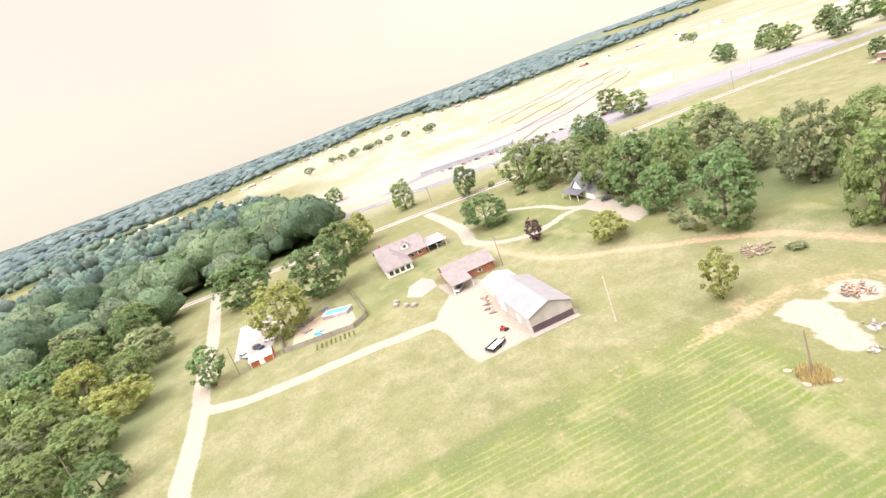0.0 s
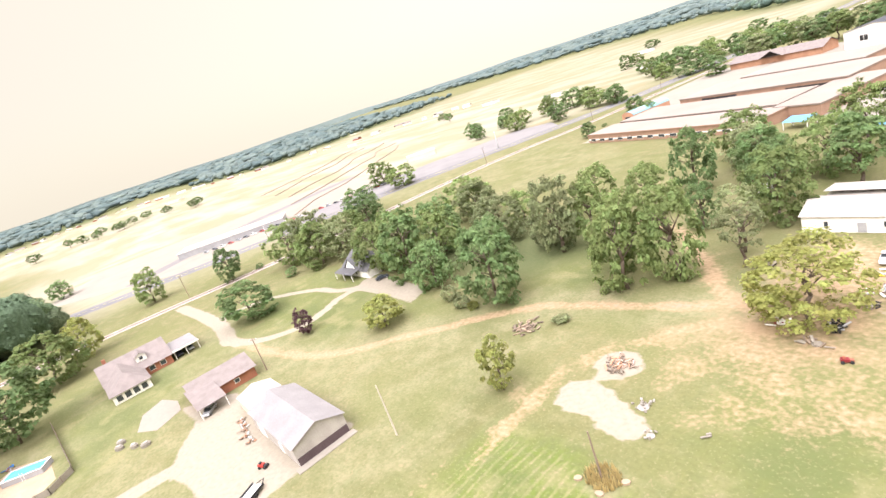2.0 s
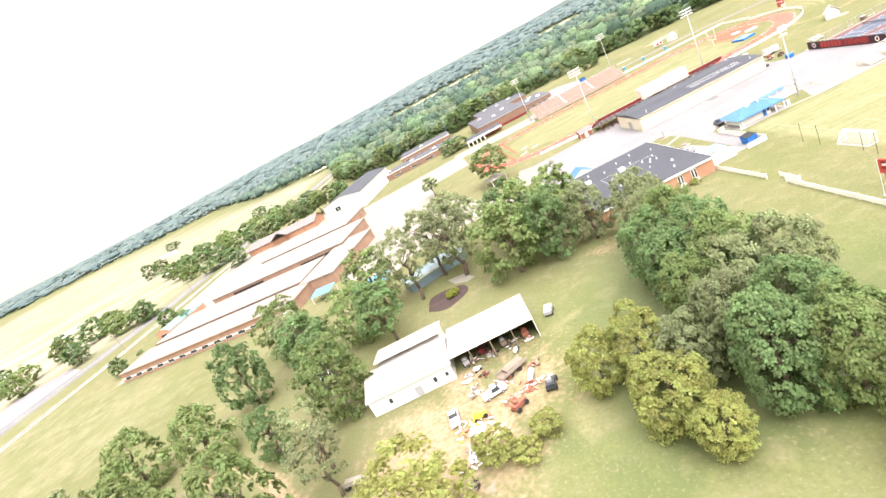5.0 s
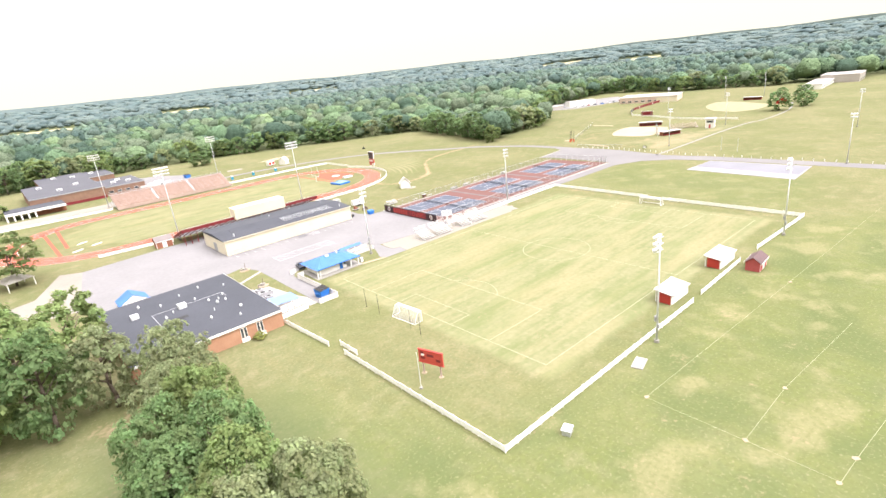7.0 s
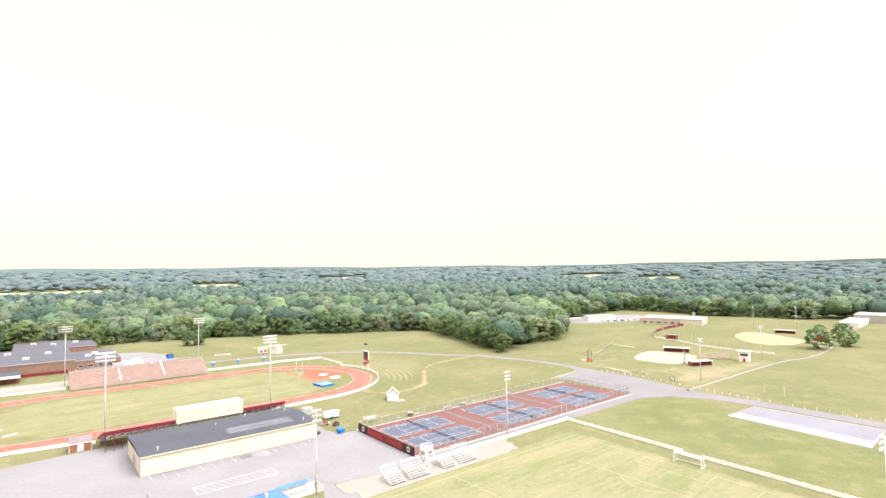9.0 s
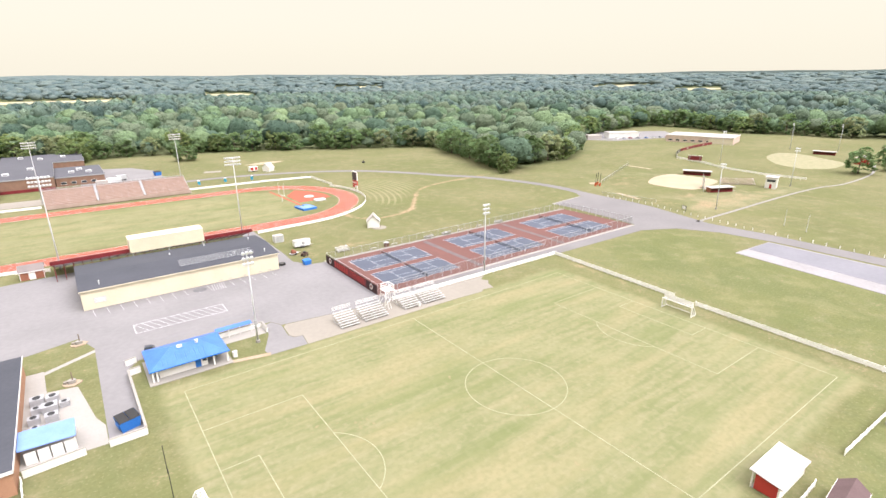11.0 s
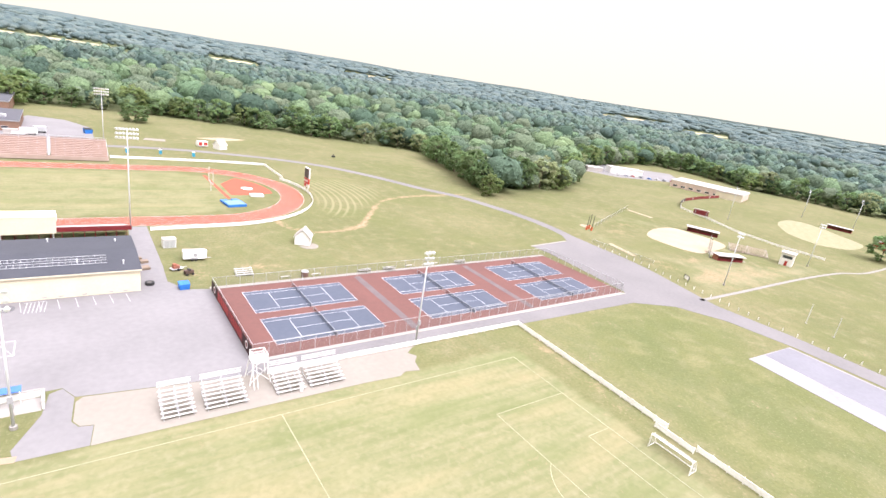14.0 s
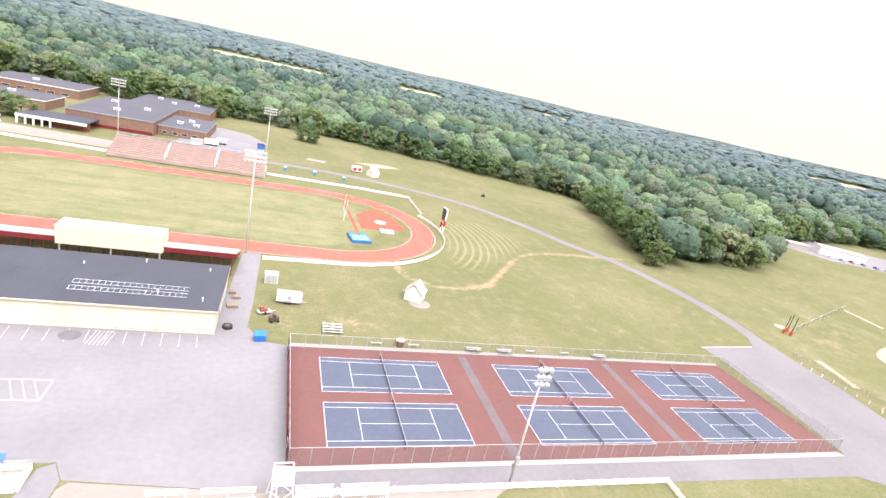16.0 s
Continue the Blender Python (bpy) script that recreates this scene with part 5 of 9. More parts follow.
# ---- scoreboard, dugouts, red shed ----
s = thing("soccer_scoreboard", "red soccer scoreboard on two steel posts", "scoreboard", (-69.4, -74.8, 0), -74)
part("panel", Geo().box(-2.5, -0.15, 2.3, 2.5, 0.15, 4.7), mat("scoreboard_red", (0.5, 0.075, 0.055), (0.42, 0.06, 0.045), rough=0.5), s)
part("frame", Geo().box(-2.6, -0.2, 4.7, 2.6, 0.2, 4.8).box(-2.6, -0.2, 2.2, 2.6, 0.2, 2.3), RED, s)
for x in (-1.8, 1.8):
    part("footing", Geo().tube((x, 0, 0), (x, 0, 0.12), 0.5, 0.4, n=10), SOIL, s)
for x, z, w in ((-1.6, 3.2, 0.9), (1.6, 3.2, 0.9), (0, 3.9, 1.4), (-1.7, 4.2, 0.7)):
    part("number_window", Geo().box(x - w / 2, -0.18, z - 0.25, x + w / 2, -0.15, z + 0.25), DARKRED, s)
part("name_bar", Geo().box(-1.9, -0.18, 3.6, -1.3, -0.15, 4.0), WHITE, s)
for x in (-1.8, 1.8):
    part("post", Geo().box(x - 0.12, -0.12, 0.1, x + 0.12, 0.12, 2.25), PINKALU, s)
fp = thing("flag_pole", "thin white pole beside the scoreboard", "pole", (-73.4, -76.4, 0))
part("shaft", Geo().tube((0, 0, 0), (0, 0, 7), 0.06, 0.04, n=8), LAMP, fp)
part("foot", Geo().tube((0, 0, 0), (0, 0, 0.25), 0.3, n=10), CONCRETE, fp)


def dugout(x, y, w):
    d = thing("dugout", "open white dugout with red end walls", "dugout", (x, y, 0), 0, "dugouts")
    part("back_wall", Geo().box(-w / 2, -1.8, 0, w / 2, -1.6, 2.2), WHITE, d)
    for s in (-w / 2, w / 2 - 0.2):
        part("end_wall", Geo().box(s, -1.6, 0, s + 0.2, 1.2, 2.3), RED, d)
    part("roof", Geo().face((-w / 2 - 0.3, -2.2, 2.25), (w / 2 + 0.3, -2.2, 2.25), (w / 2 + 0.3, 1.9, 2.85), (-w / 2 - 0.3, 1.9, 2.85)).face((-w / 2 - 0.3, 1.9, 2.73), (w / 2 + 0.3, 1.9, 2.73), (w / 2 + 0.3, -2.2, 2.13), (-w / 2 - 0.3, -2.2, 2.13)), ROOFWHITE, d)
    part("fascia", Geo().box(-w / 2 - 0.3, 1.9, 2.7, w / 2 + 0.3, 1.96, 2.88), WHITE, d)
    part("bench", Geo().box(-w / 2 + 0.3, -1.4, 0.4, w / 2 - 0.3, -0.9, 0.48), WOOD, d)
    part("bench_leg", Geo().box(-0.1, -1.3, 0, 0.1, -1.0, 0.4), WOOD, d)
    part("partition", Geo().box(-0.1, -1.6, 0, 0.1, 0.9, 2.3), RED, d)
    for px in (-w / 2 + 0.1, w / 2 - 0.1):
        part("post", Geo().box(px - 0.08, 1.5, 0, px + 0.08, 1.66, 2.75), WHITE, d)
    part("floor", Geo().box(-w / 2, -1.6, 0, w / 2, 1.6, 0.06), CONCRETE, d)
    return d


dugout(-17.6, -92.6, 7.4)
dugout(6.4, -92.8, 8.4)


def shed(name, label, x, y, rz, w, d, hw, hr, wall, roof, trim, group=""):
    s = thing(name, label, "shed", (x, y, 0), rz, group)
    for sy_ in (-d / 2, d / 2 - 0.12):
        part("wall", Geo().box(-w / 2, sy_, 0, w / 2, sy_ + 0.12, hw), wall, s)
    for sx_ in (-w / 2, w / 2 - 0.12):
        part("gable_wall", Geo().slab([(-d / 2 + 0.13, 0), (d / 2 - 0.13, 0), (d / 2 - 0.13, hw), (0, hr - 0.05), (-d / 2 + 0.13, hw)], 0, 0.12), wall, s).matrix_basis = Matrix(((0, 0, 1, sx_), (1, 0, 0, 0), (0, 1, 0, 0), (0, 0, 0, 1)))
    e = 0.3
    ez = hw - e * (hr - hw) / (d / 2)
    for k in (-1, 1):
        part("roof_slope", Geo().face((-w / 2 - e, k * (d / 2 + e), ez + 0.05), (w / 2 + e, k * (d / 2 + e), ez + 0.05), (w / 2 + e, 0, hr + 0.05), (-w / 2 - e, 0, hr + 0.05)).face((-w / 2 - e, 0, hr - 0.03), (w / 2 + e, 0, hr - 0.03), (w / 2 + e, k * (d / 2 + e), ez - 0.03), (-w / 2 - e, k * (d / 2 + e), ez - 0.03)), roof, s)
        part("eave_board", Geo().box(-w / 2 - e, k * (d / 2 + e) - 0.03, ez - 0.14, w / 2 + e, k * (d / 2 + e) + 0.03, ez + 0.06), trim, s)
    part("door", Geo().box(-0.75, -d / 2 - 0.06, 0.05, 0.75, -d / 2 - 0.005, min(2.1, hw - 0.15)), trim, s)
    for cx_ in (-w / 2, w / 2):
        part("corner_board", Geo().box(cx_ - 0.08, -d / 2 - 0.03, 0, cx_ + 0.08, -d / 2, hw), trim, s)
    return s


shed("storage_shed", "small red wooden shed with white trim and a dark red roof", 7.5, -100.3, 4, 5.4, 3.0, 2.2, 3.3, mat("faded_red_boards", (0.42, 0.09, 0.09), (0.34, 0.07, 0.07), s2=4), mat("mauve_brown_shingle", (0.13, 0.085, 0.085), (0.1, 0.065, 0.065), s2=5), WHITE)
bx = thing("meter_box", "small pale blue-grey ground box in the grass", "utility box", (-66.8, -101.2, 0), 20)
part("cabinet", Geo().box(-0.75, -0.6, 0, 0.75, 0.6, 0.8), STEEL, bx)
part("lid", Geo().box(-0.85, -0.7, 0.8, 0.85, 0.7, 0.9), LAMP, bx)
sb = thing("slab_stack", "low stack of pale planks beside the fence", "planks", (-44.6, -100, 0), 15)
for k in range(4):
    part("plank", Geo().box(-1.8, -1.0 + k * 0.5, 0, 1.8, -0.56 + k * 0.5, 0.12 + 0.03 * (k % 2)), CONCRETE, sb)
rope = Geo()
for a, b in (((-52.5, -105.4), (-53.4, -130)), ((-52.9, -119.5), (-37.7, -119.6)), ((-37.7, -119.6), (-10, -122)), ((-53.4, -130), (-47.8, -130.4)), ((-47.8, -130.4), (-20, -133)), ((-52.3, -105.4), (4, -108.5)), ((4, -108.5), (70, -112))):
    rope.ribbon([a, b], 0.06, 0.03)
lay("chalk_grid", rope, LINE, "faint chalk lines across the meadow", "field marking")
bare = Geo()
for x, y in ((-52.3, -105.4), (-52.9, -119.5), (-37.7, -119.6), (-53.6, -129.9), (-47.9, -130.3), (3, -108.6)):
    bare.slab([(x + random.uniform(0.2, 0.5) * math.cos(a), y + random.uniform(0.2, 0.5) * math.sin(a)) for a in np.arange(0, 6.2, 0.7)], 0, 0.035)
lay("bare_spots", bare, SOIL, "small bare earth spots at the chalk corners", "ground")

# ---- stadium side: far bleachers, scoreboard, mats ----
b = thing("stadium_bleacher", "long weathered aluminium stadium bleacher in three sections", "bleacher")
for x0, x1 in ((-74.5, -55.4), (-54.2, -36.6), (-35.4, -16.6)):
    for r in range(12):
        y, z = 164 + r * 1.15, 1.0 + r * 0.48
        part("seat_plank", Geo().box(x0, y, z, x1, y + 0.45, z + 0.1), PINKALU, b)
        part("tread", Geo().box(x0, y + 0.45, z - 0.25, x1, y + 1.15, z - 0.18), RUSTPLANK, b)
        part("riser", Geo().box(x0, y + 1.1, z - 0.17, x1, y + 1.14, z + 0.44), RUSTPLANK, b)
for x in np.arange(-74.4, -16, 2.9):
    part("frame", Geo().bar((x, 163.8, 0.5), (x, 177.6, 6.2), 0.12, 0.15).box(x - 0.07, 177.5, 0, x + 0.07, 177.64, 7.4).box(x - 0.07, 170, 0, x + 0.07, 170.14, 3.2), STEEL, b)
part("front_panel", Geo().box(-74.6, 163.6, 0.3, -16.5, 163.7, 1.9), PINKALU, b)
for k in range(3):
    part("back_rail", Geo().box(-74.6, 177.66, 6.3 + k * 0.5, -16.5, 177.72, 6.42 + k * 0.5), STEEL, b)
for x in (-54.8, -36.0):
    part("stair", Geo().bar((x, 163.6, 0.6), (x, 177.6, 6.4), 0.5, 0.12), GREYPAINT, b)
pf = thing("camera_perch", "small steel perch on top of the stand", "platform", (-45.5, 178.4, 0))
part("deck", Geo().box(-2.2, -0.5, 6.9, 2.2, 1.6, 7.05), STEEL, pf)
part("rail", Geo().box(-2.2, 1.5, 7.05, 2.2, 1.56, 8.0).box(-2.2, -0.5, 7.9, 2.2, -0.44, 8.0), STEEL, pf)
for x in (-2, 2):
    part("leg", Geo().box(x - 0.08, 1.3, 0, x + 0.08, 1.46, 6.9), STEEL, pf)
s = thing("football_scoreboard", "tall white-framed football scoreboard with a dark screen over red panels", "scoreboard", (50.3, 118, 0), 90)
for x in (-1.6, 1.6):
    part("post", Geo().box(x - 0.18, -0.18, 0, x + 0.18, 0.18, 9.3), WHITE, s)
part("video_panel", Geo().box(-2.3, -0.3, 5.6, 2.3, 0.3, 9.4), mat("dark_screen", (0.06, 0.055, 0.06), rough=0.4), s)
part("score_panel", Geo().box(-2.3, -0.3, 3.2, 2.3, 0.3, 5.4), RED, s)
part("sponsor_panel", Geo().box(-2.3, -0.28, 1.9, -0.1, 0.28, 3.0), WHITE, s)
part("sponsor_panel", Geo().box(0.1, -0.28, 1.9, 2.3, 0.28, 3.0), RED, s)
for x in (-1.5, 0, 1.5):
    part("number_bar", Geo().box(x - 0.5, 0.3, 4.0, x + 0.5, 0.34, 4.8), WHITE, s)
    part("number_bar", Geo().box(x - 0.5, -0.34, 4.0, x + 0.5, -0.3, 4.8), WHITE, s)
part("screen_frame", Geo().box(-2.45, -0.26, 5.5, -2.3, 0.26, 9.5).box(2.3, -0.26, 5.5, 2.45, 0.26, 9.5).box(-2.45, -0.26, 9.4, 2.45, 0.26, 9.75), WHITE, s)
mt = thing("vault_mat", "bright blue pole-vault landing mat", "landing mat", (16.4, 97.6, 0.05), 8)
part("pad", Geo().box(-3.2, -3.0, 0, 3.2, 3.0, 0.8), BLUE, mt)
part("front_pad", Geo().box(-3.0, 3.05, 0, -0.8, 5.2, 0.7), BLUE, mt)
part("front_pad", Geo().box(0.8, 3.05, 0, 3.0, 5.2, 0.7), BLUE, mt)
part("top_sheet", Geo().box(-2.8, -2.6, 0.8, 2.8, 2.6, 0.86), SKYBLUE, mt)
mt = thing("high_jump_mat", "grey-white high-jump mat on the apron", "landing mat", (27.5, 109.5, 0.05), 0)
part("pad", Geo().box(-2.4, -1.4, 0, 2.4, 1.4, 0.7), LAMP, mt)
part("strap", Geo().box(-2.42, -0.1, 0.7, 2.42, 0.1, 0.72), GREYPAINT, mt)
lay("apron_mark", Geo().slab(arc(27, 121, 2.2, 0, 360, 16)[:-1], 0, 0.07), WHITELINE, "white round mark on the red apron", "field marking")
gp = thing("goal_posts", "slender goal posts at the field's end", "goal post", (13, 118, 0))
part("stem", Geo().tube((0, 0, 0), (0, 0, 3.05), 0.12), LAMP, gp)
part("crossbar", Geo().tube((0, -3.55, 3.05), (0, 3.55, 3.05), 0.09), LAMP, gp)
for y in (-3.55, 3.55):
    part("upright", Geo().tube((0, y, 3.05), (0, y, 8.5), 0.07), LAMP, gp)
for x, y in ((-98, 107), (-101, 95), (-94, 99)):
    st = thing("jump_board", "low wooden board frame on the grass", "athletics frame", (x, y, 0), 25)
    part("frame", Geo().box(-2, -0.15, 0, 2, 0.15, 0.35), WHITE, st)
    part("foot", Geo().box(-1.9, -0.4, 0, -1.6, 0.4, 0.1).box(1.6, -0.4, 0, 1.9, 0.4, 0.1), WOOD, st)
shed("ticket_booth", "small brick ticket booth with a pale gabled roof at the gate", -77.5, 67.5, 0, 5.5, 4, 2.6, 4.0, BRICK, SHINGLE, WHITE)

# ---- grass behind the courts: hut, trailers, carts ----
hut = shed("pump_hut", "small white hut with a steep white gable", 25.6, 55.2, 60, 4.2, 4.4, 2.6, 4.8, WHITE, ROOFWHITE, WHITE)
lay("hut_apron", Geo().slab(arc(26.4, 52.4, 2.8, 0, 360, 12)[:-1], 0, 0.05), PALECRETE, "pale concrete apron before the hut", "pavement")
t = thing("enclosed_trailer", "grey enclosed cargo trailer with round logo patch", "trailer", (-5.8, 47.4, 0), -4)
part("box", Geo().box(-2.6, -1.1, 0.6, 2.3, 1.1, 2.5).slab([(2.3, -1.1), (2.9, -0.5), (2.9, 0.5), (2.3, 1.1)], 0.6, 2.45), LAMP, t)
part("roof", Geo().box(-2.65, -1.12, 2.5, 2.35, 1.12, 2.56), ROOFWHITE, t)
part("fender", Geo().box(-0.9, -1.25, 0.6, 0.7, -1.1, 1.0), GREYPAINT, t)
part("emblem", Geo().tube((0.2, -1.11, 1.6), (0.2, -1.13, 1.6), 0.5, n=16), GREYPAINT, t)
for x in (-0.5, 0.3):
    for y in (-1.0, 1.0):
        part("wheel", Geo().tube((x, y - 0.1, 0.35), (x, y + 0.1, 0.35), 0.35, n=12), TYRE, t)
part("tongue", Geo().bar((2.8, 0, 0.5), (4.0, 0, 0.45), 0.1, 0.1), STEEL, t)
c = thing("storage_cabinet", "pale steel storage box on the grass", "storage box", (-9.9, 58.2, 0), 3)
part("body", Geo().box(-1.5, -1.2, 0, 1.5, 1.2, 2.2), LAMP, c)
part("lid", Geo().box(-1.6, -1.3, 2.2, 1.6, 1.3, 2.32), ROOFWHITE, c)
part("door", Geo().box(-1.3, -1.24, 0.15, -0.05, -1.2, 2.0), STEEL, c)
part("door", Geo().box(0.05, -1.24, 0.15, 1.3, -1.2, 2.0), STEEL, c)
m = thing("mower_trailer", "small trailer carrying a rusty red field machine", "trailer", (-10.7, 41.4, 0), 20)
part("bed", Geo().box(-1.4, -0.8, 0.45, 1.4, 0.8, 0.55), STEEL, m)
part("machine", Geo().box(-0.9, -0.5, 0.55, 0.6, 0.5, 1.2).box(-0.9, -0.35, 1.2, -0.2, 0.35, 1.7), RUSTRED, m)
part("tongue", Geo().bar((1.4, 0, 0.45), (2.4, 0, 0.4), 0.08, 0.08), STEEL, m)
for y in (-0.85, 0.85):
    part("wheel", Geo().tube((0, y - 0.1, 0.33), (0, y + 0.1, 0.33), 0.33, n=12), TYRE, m)
m = thing("utility_cart", "dark brown utility cart with black wheels", "cart", (-8.6, 38.0, 0), 15)
part("tub", Geo().box(-1.0, -0.6, 0.5, 0.9, 0.6, 1.15), mat("brown_paint", (0.12, 0.075, 0.06)), m)
part("seat", Geo().box(-0.3, -0.5, 1.15, 0.2, 0.5, 1.5), DARK, m)
for x in (-0.7, 0.7):
    for y in (-0.6, 0.6):
        part("wheel", Geo().tube((x, y - 0.09, 0.28), (x, y + 0.09, 0.28), 0.28, n=12), TYRE, m)
tr = thing("tractor_tyre", "large black tyre lying on the asphalt", "tyre", (-17.2, 34.2, 0.03))
part("tread", Geo().tube((0, 0, 0), (0, 0, 0.55), 0.95, n=20), TYRE, tr)
part("hole", Geo().tube((0, 0, 0.5), (0, 0, 0.56), 0.5, n=16), mat("dust", (0.12, 0.11, 0.1)), tr)
for x, y, s_ in ((-17.2, 43.5, 1.1), (-16.8, 47.6, 0.8), (-17.8, 49.8, 0.7)):
    pl = thing("pallet_stack", "stack of wooden pallets beside the field house", "pallets", (x, y, 0.03), 8)
    for k in range(4):
        part("pallet", Geo().box(-s_, -s_ * 0.8, k * 0.16, s_, s_ * 0.8, k * 0.16 + 0.12), WOOD, pl)
for x, y in ((17, 30.9),):
    br = thing("brush_bin", "rusty wire bin beside the courts", "bin", (x, y, 0))
    part("basket", Geo().tube((0, 0, 0), (0, 0, 1.3), 0.9, n=12), mat("rust", (0.17, 0.08, 0.05), (0.12, 0.06, 0.04)), br)
    part("hoop", Geo().tube((0, 0, 1.25), (0, 0, 1.35), 0.95, n=12), STEEL, br)

# ---- pit and statue plots near the annex ----
for x, y in ((-69.0, 12.0), (-70.8, -5.2)):
    pl = thing("stone_planter", "low stone planter with boulders and a small post", "planter", (x, y, 0))
    part("bed", Geo().slab([(1.6 * math.cos(a) * random.uniform(0.8, 1.1), 1.3 * math.sin(a) * random.uniform(0.8, 1.1)) for a in np.arange(0, 6.2, 0.6)], 0, 0.18), SOIL, pl)
    part("boulder", Geo().slab([(0.7 * math.cos(a), 0.55 * math.sin(a)) for a in np.arange(0, 6.2, 0.8)], 0.1, 0.8), CONCRETE, pl)
    part("boulder", Geo().slab([(-0.9 + 0.4 * math.cos(a), 0.3 + 0.35 * math.sin(a)) for a in np.arange(0, 6.2, 0.8)], 0.1, 0.6), PALECRETE, pl)
    part("post", Geo().tube((0.2, 0, 0.7), (0.2, 0, 2.4), 0.09), WOOD, pl)

# ---- brick annex beside the soccer field ----
def window_in(parent, x0, z0, x1, z1, y, material=WHITE):
    w = part("window", Geo().box(x0, y - 0.06, z0, x1, y, z1), material, parent)
    part("pane", Geo().box(x0 + 0.1, y - 0.09, z0 + 0.1, x1 - 0.1, y - 0.06, z1 - 0.1), GLASS, w)
    return w


def flat_block(name, label, x, y, rz, w, d, h, wall, roof, trim=WHITE, band=None, category="building", windows=0, group=""):
    """A flat-roofed block: four walls, parapet, roof and a row of windows on its front."""
    b = thing(name, label, category, (x, y, 0), rz, group)
    part("wall", Geo().box(0, 0, 0, w, 0.3, h), wall, b)
    part("wall", Geo().box(0, d - 0.3, 0, w, d, h), wall, b)
    part("wall", Geo().box(0, 0.3, 0, 0.3, d - 0.3, h - 0.01), wall, b)
    part("wall", Geo().box(w - 0.3, 0.3, 0, w, d - 0.3, h - 0.01), wall, b)
    part("roof", Geo().box(-0.25, -0.25, h, w + 0.25, d + 0.25, h + 0.25), roof, b)
    part("roof_edge", Geo().box(-0.3, -0.3, h - 0.2, w + 0.3, -0.25, h + 0.32).box(w + 0.25, -0.3, h - 0.2, w + 0.3, d + 0.3, h + 0.32), trim, b)
    if band:
        part("wall_band", Geo().box(0.2, -0.04, h * 0.35, w - 0.2, -0.01, h * 0.5), band, b)
    for i in range(windows):
        x0 = 2 + i * (w - 4) / windows
        window_in(b, x0, 0.9, x0 + (w - 4) / windows * 0.55, 2.3, -0.0)
    return b


an = flat_block("school_annex", "red brick annex with a flat dark membrane roof full of vents", -108, -33.2, 0, 30.2, 36.6, 3.7, TANBRICK, ROOFGREY)
for x in (20.6, 24.2):
    for k in range(2):
        window_in(an, x + k * 0.75, 0.9, x + 0.65 + k * 0.75, 3.2, 0)
    part("white_sill_block", Geo().box(x - 0.1, -0.35, 0, x + 1.6, -0.07, 0.8), WHITE, an)
for x, y, s_, k in ((12, 27, 0.5, 0), (17, 30, 0.4, 0), (22, 31.5, 0.5, 0), (15.5, 22, 1.1, 1), (19, 24, 0.5, 0), (11, 18, 0.6, 0), (13, 20, 0.4, 0), (21, 20, 0.6, 0), (23, 19, 0.4, 0), (24.6, 21, 0.5, 0), (22, 17, 0.7, 0), (24, 17, 0.5, 0),
                (10, 10, 0.7, 0), (18, 9, 0.6, 0), (25, 10, 0.7, 0), (23, 5, 0.5, 0), (20, 13, 0.3, 0), (27, 27, 0.4, 0), (6, 25, 1.0, 1), (8, 31, 0.6, 0)):
    s_ = s_ * 0.8 if k else s_ * 0.5
    u = thing("roof_unit", "pale rooftop vent unit on the annex", "roof vent", (-108 + x, -33.2 + y, 3.95), 0, "rooftop vents")
    if k:
        part("housing", Geo().box(-s_, -s_, 0, s_, s_, 0.9), LAMP, u)
        for q in (-0.45, 0.45):
            part("fan_ring", Geo().tube((q * s_, 0, 0.9), (q * s_, 0, 1.0), 0.35 * s_, n=12), GREYPAINT, u)
    else:
        part("curb", Geo().box(-s_ * 0.6, -s_ * 0.6, 0, s_ * 0.6, s_ * 0.6, 0.3), STEEL, u)
        part("hood", Geo().tube((0, 0, 0.3), (0, 0, 0.55), s_, s_ * 0.8, n=12).tube((0, 0, 0.55), (0, 0, 0.75), s_ * 0.8, s_ * 0.3, n=12), LAMP, u)
part("roof_seam", Geo().box(9, 23, 3.96, 25, 23.15, 4.02).box(9, 14, 3.96, 9.15, 23, 4.02).box(25, 20, 3.96, 25.15, 23, 4.02), GREYPAINT, an)
part("dark_patch", Geo().box(12, 15, 3.955, 15, 16.6, 3.97), DARK, an)
c = thing("entrance_canopy", "pale blue gabled entrance canopy with a white front", "canopy", (-99.5, 4.2, 0), 0)
part("roof", Geo().face((-3.5, 0, 3.6), (0, 0, 5.6), (0, 6, 5.6), (-3.5, 6, 3.6)).face((0, 0, 5.6), (3.5, 0, 3.6), (3.5, 6, 3.6), (0, 6, 5.6)), BLUEROOF, c)
part("gable", Geo().face((-3.4, 0.1, 3.6), (3.4, 0.1, 3.6), (0, 0.1, 5.5)), WHITE, c)
part("gable", Geo().face((-3.4, 5.9, 3.6), (0, 5.9, 5.5), (3.4, 5.9, 3.6)), WHITE, c)
for x in (-3.2, 3.2):
    for y in (0.3, 5.7):
        part("post", Geo().box(x - 0.15, y - 0.15, 0, x + 0.15, y + 0.15, 3.6), WHITE, c)
c = thing("side_awning", "pale blue metal awning over a white door beside the annex", "awning", (-77.6, -27.5, 0))
part("roof", Geo().face((0, 0, 2.9), (7, 0, 2.6), (7, 5.4, 2.6), (0, 5.4, 2.9)).face((0, 5.4, 2.8), (7, 5.4, 2.5), (7, 0, 2.5), (0, 0, 2.8)), SKYBLUE, c)
for x in (0.6, 2.2, 3.8, 5.4):
    part("panel", Geo().box(x, 0.3, 0, x + 1.4, 0.4, 2.0), WHITE, c)
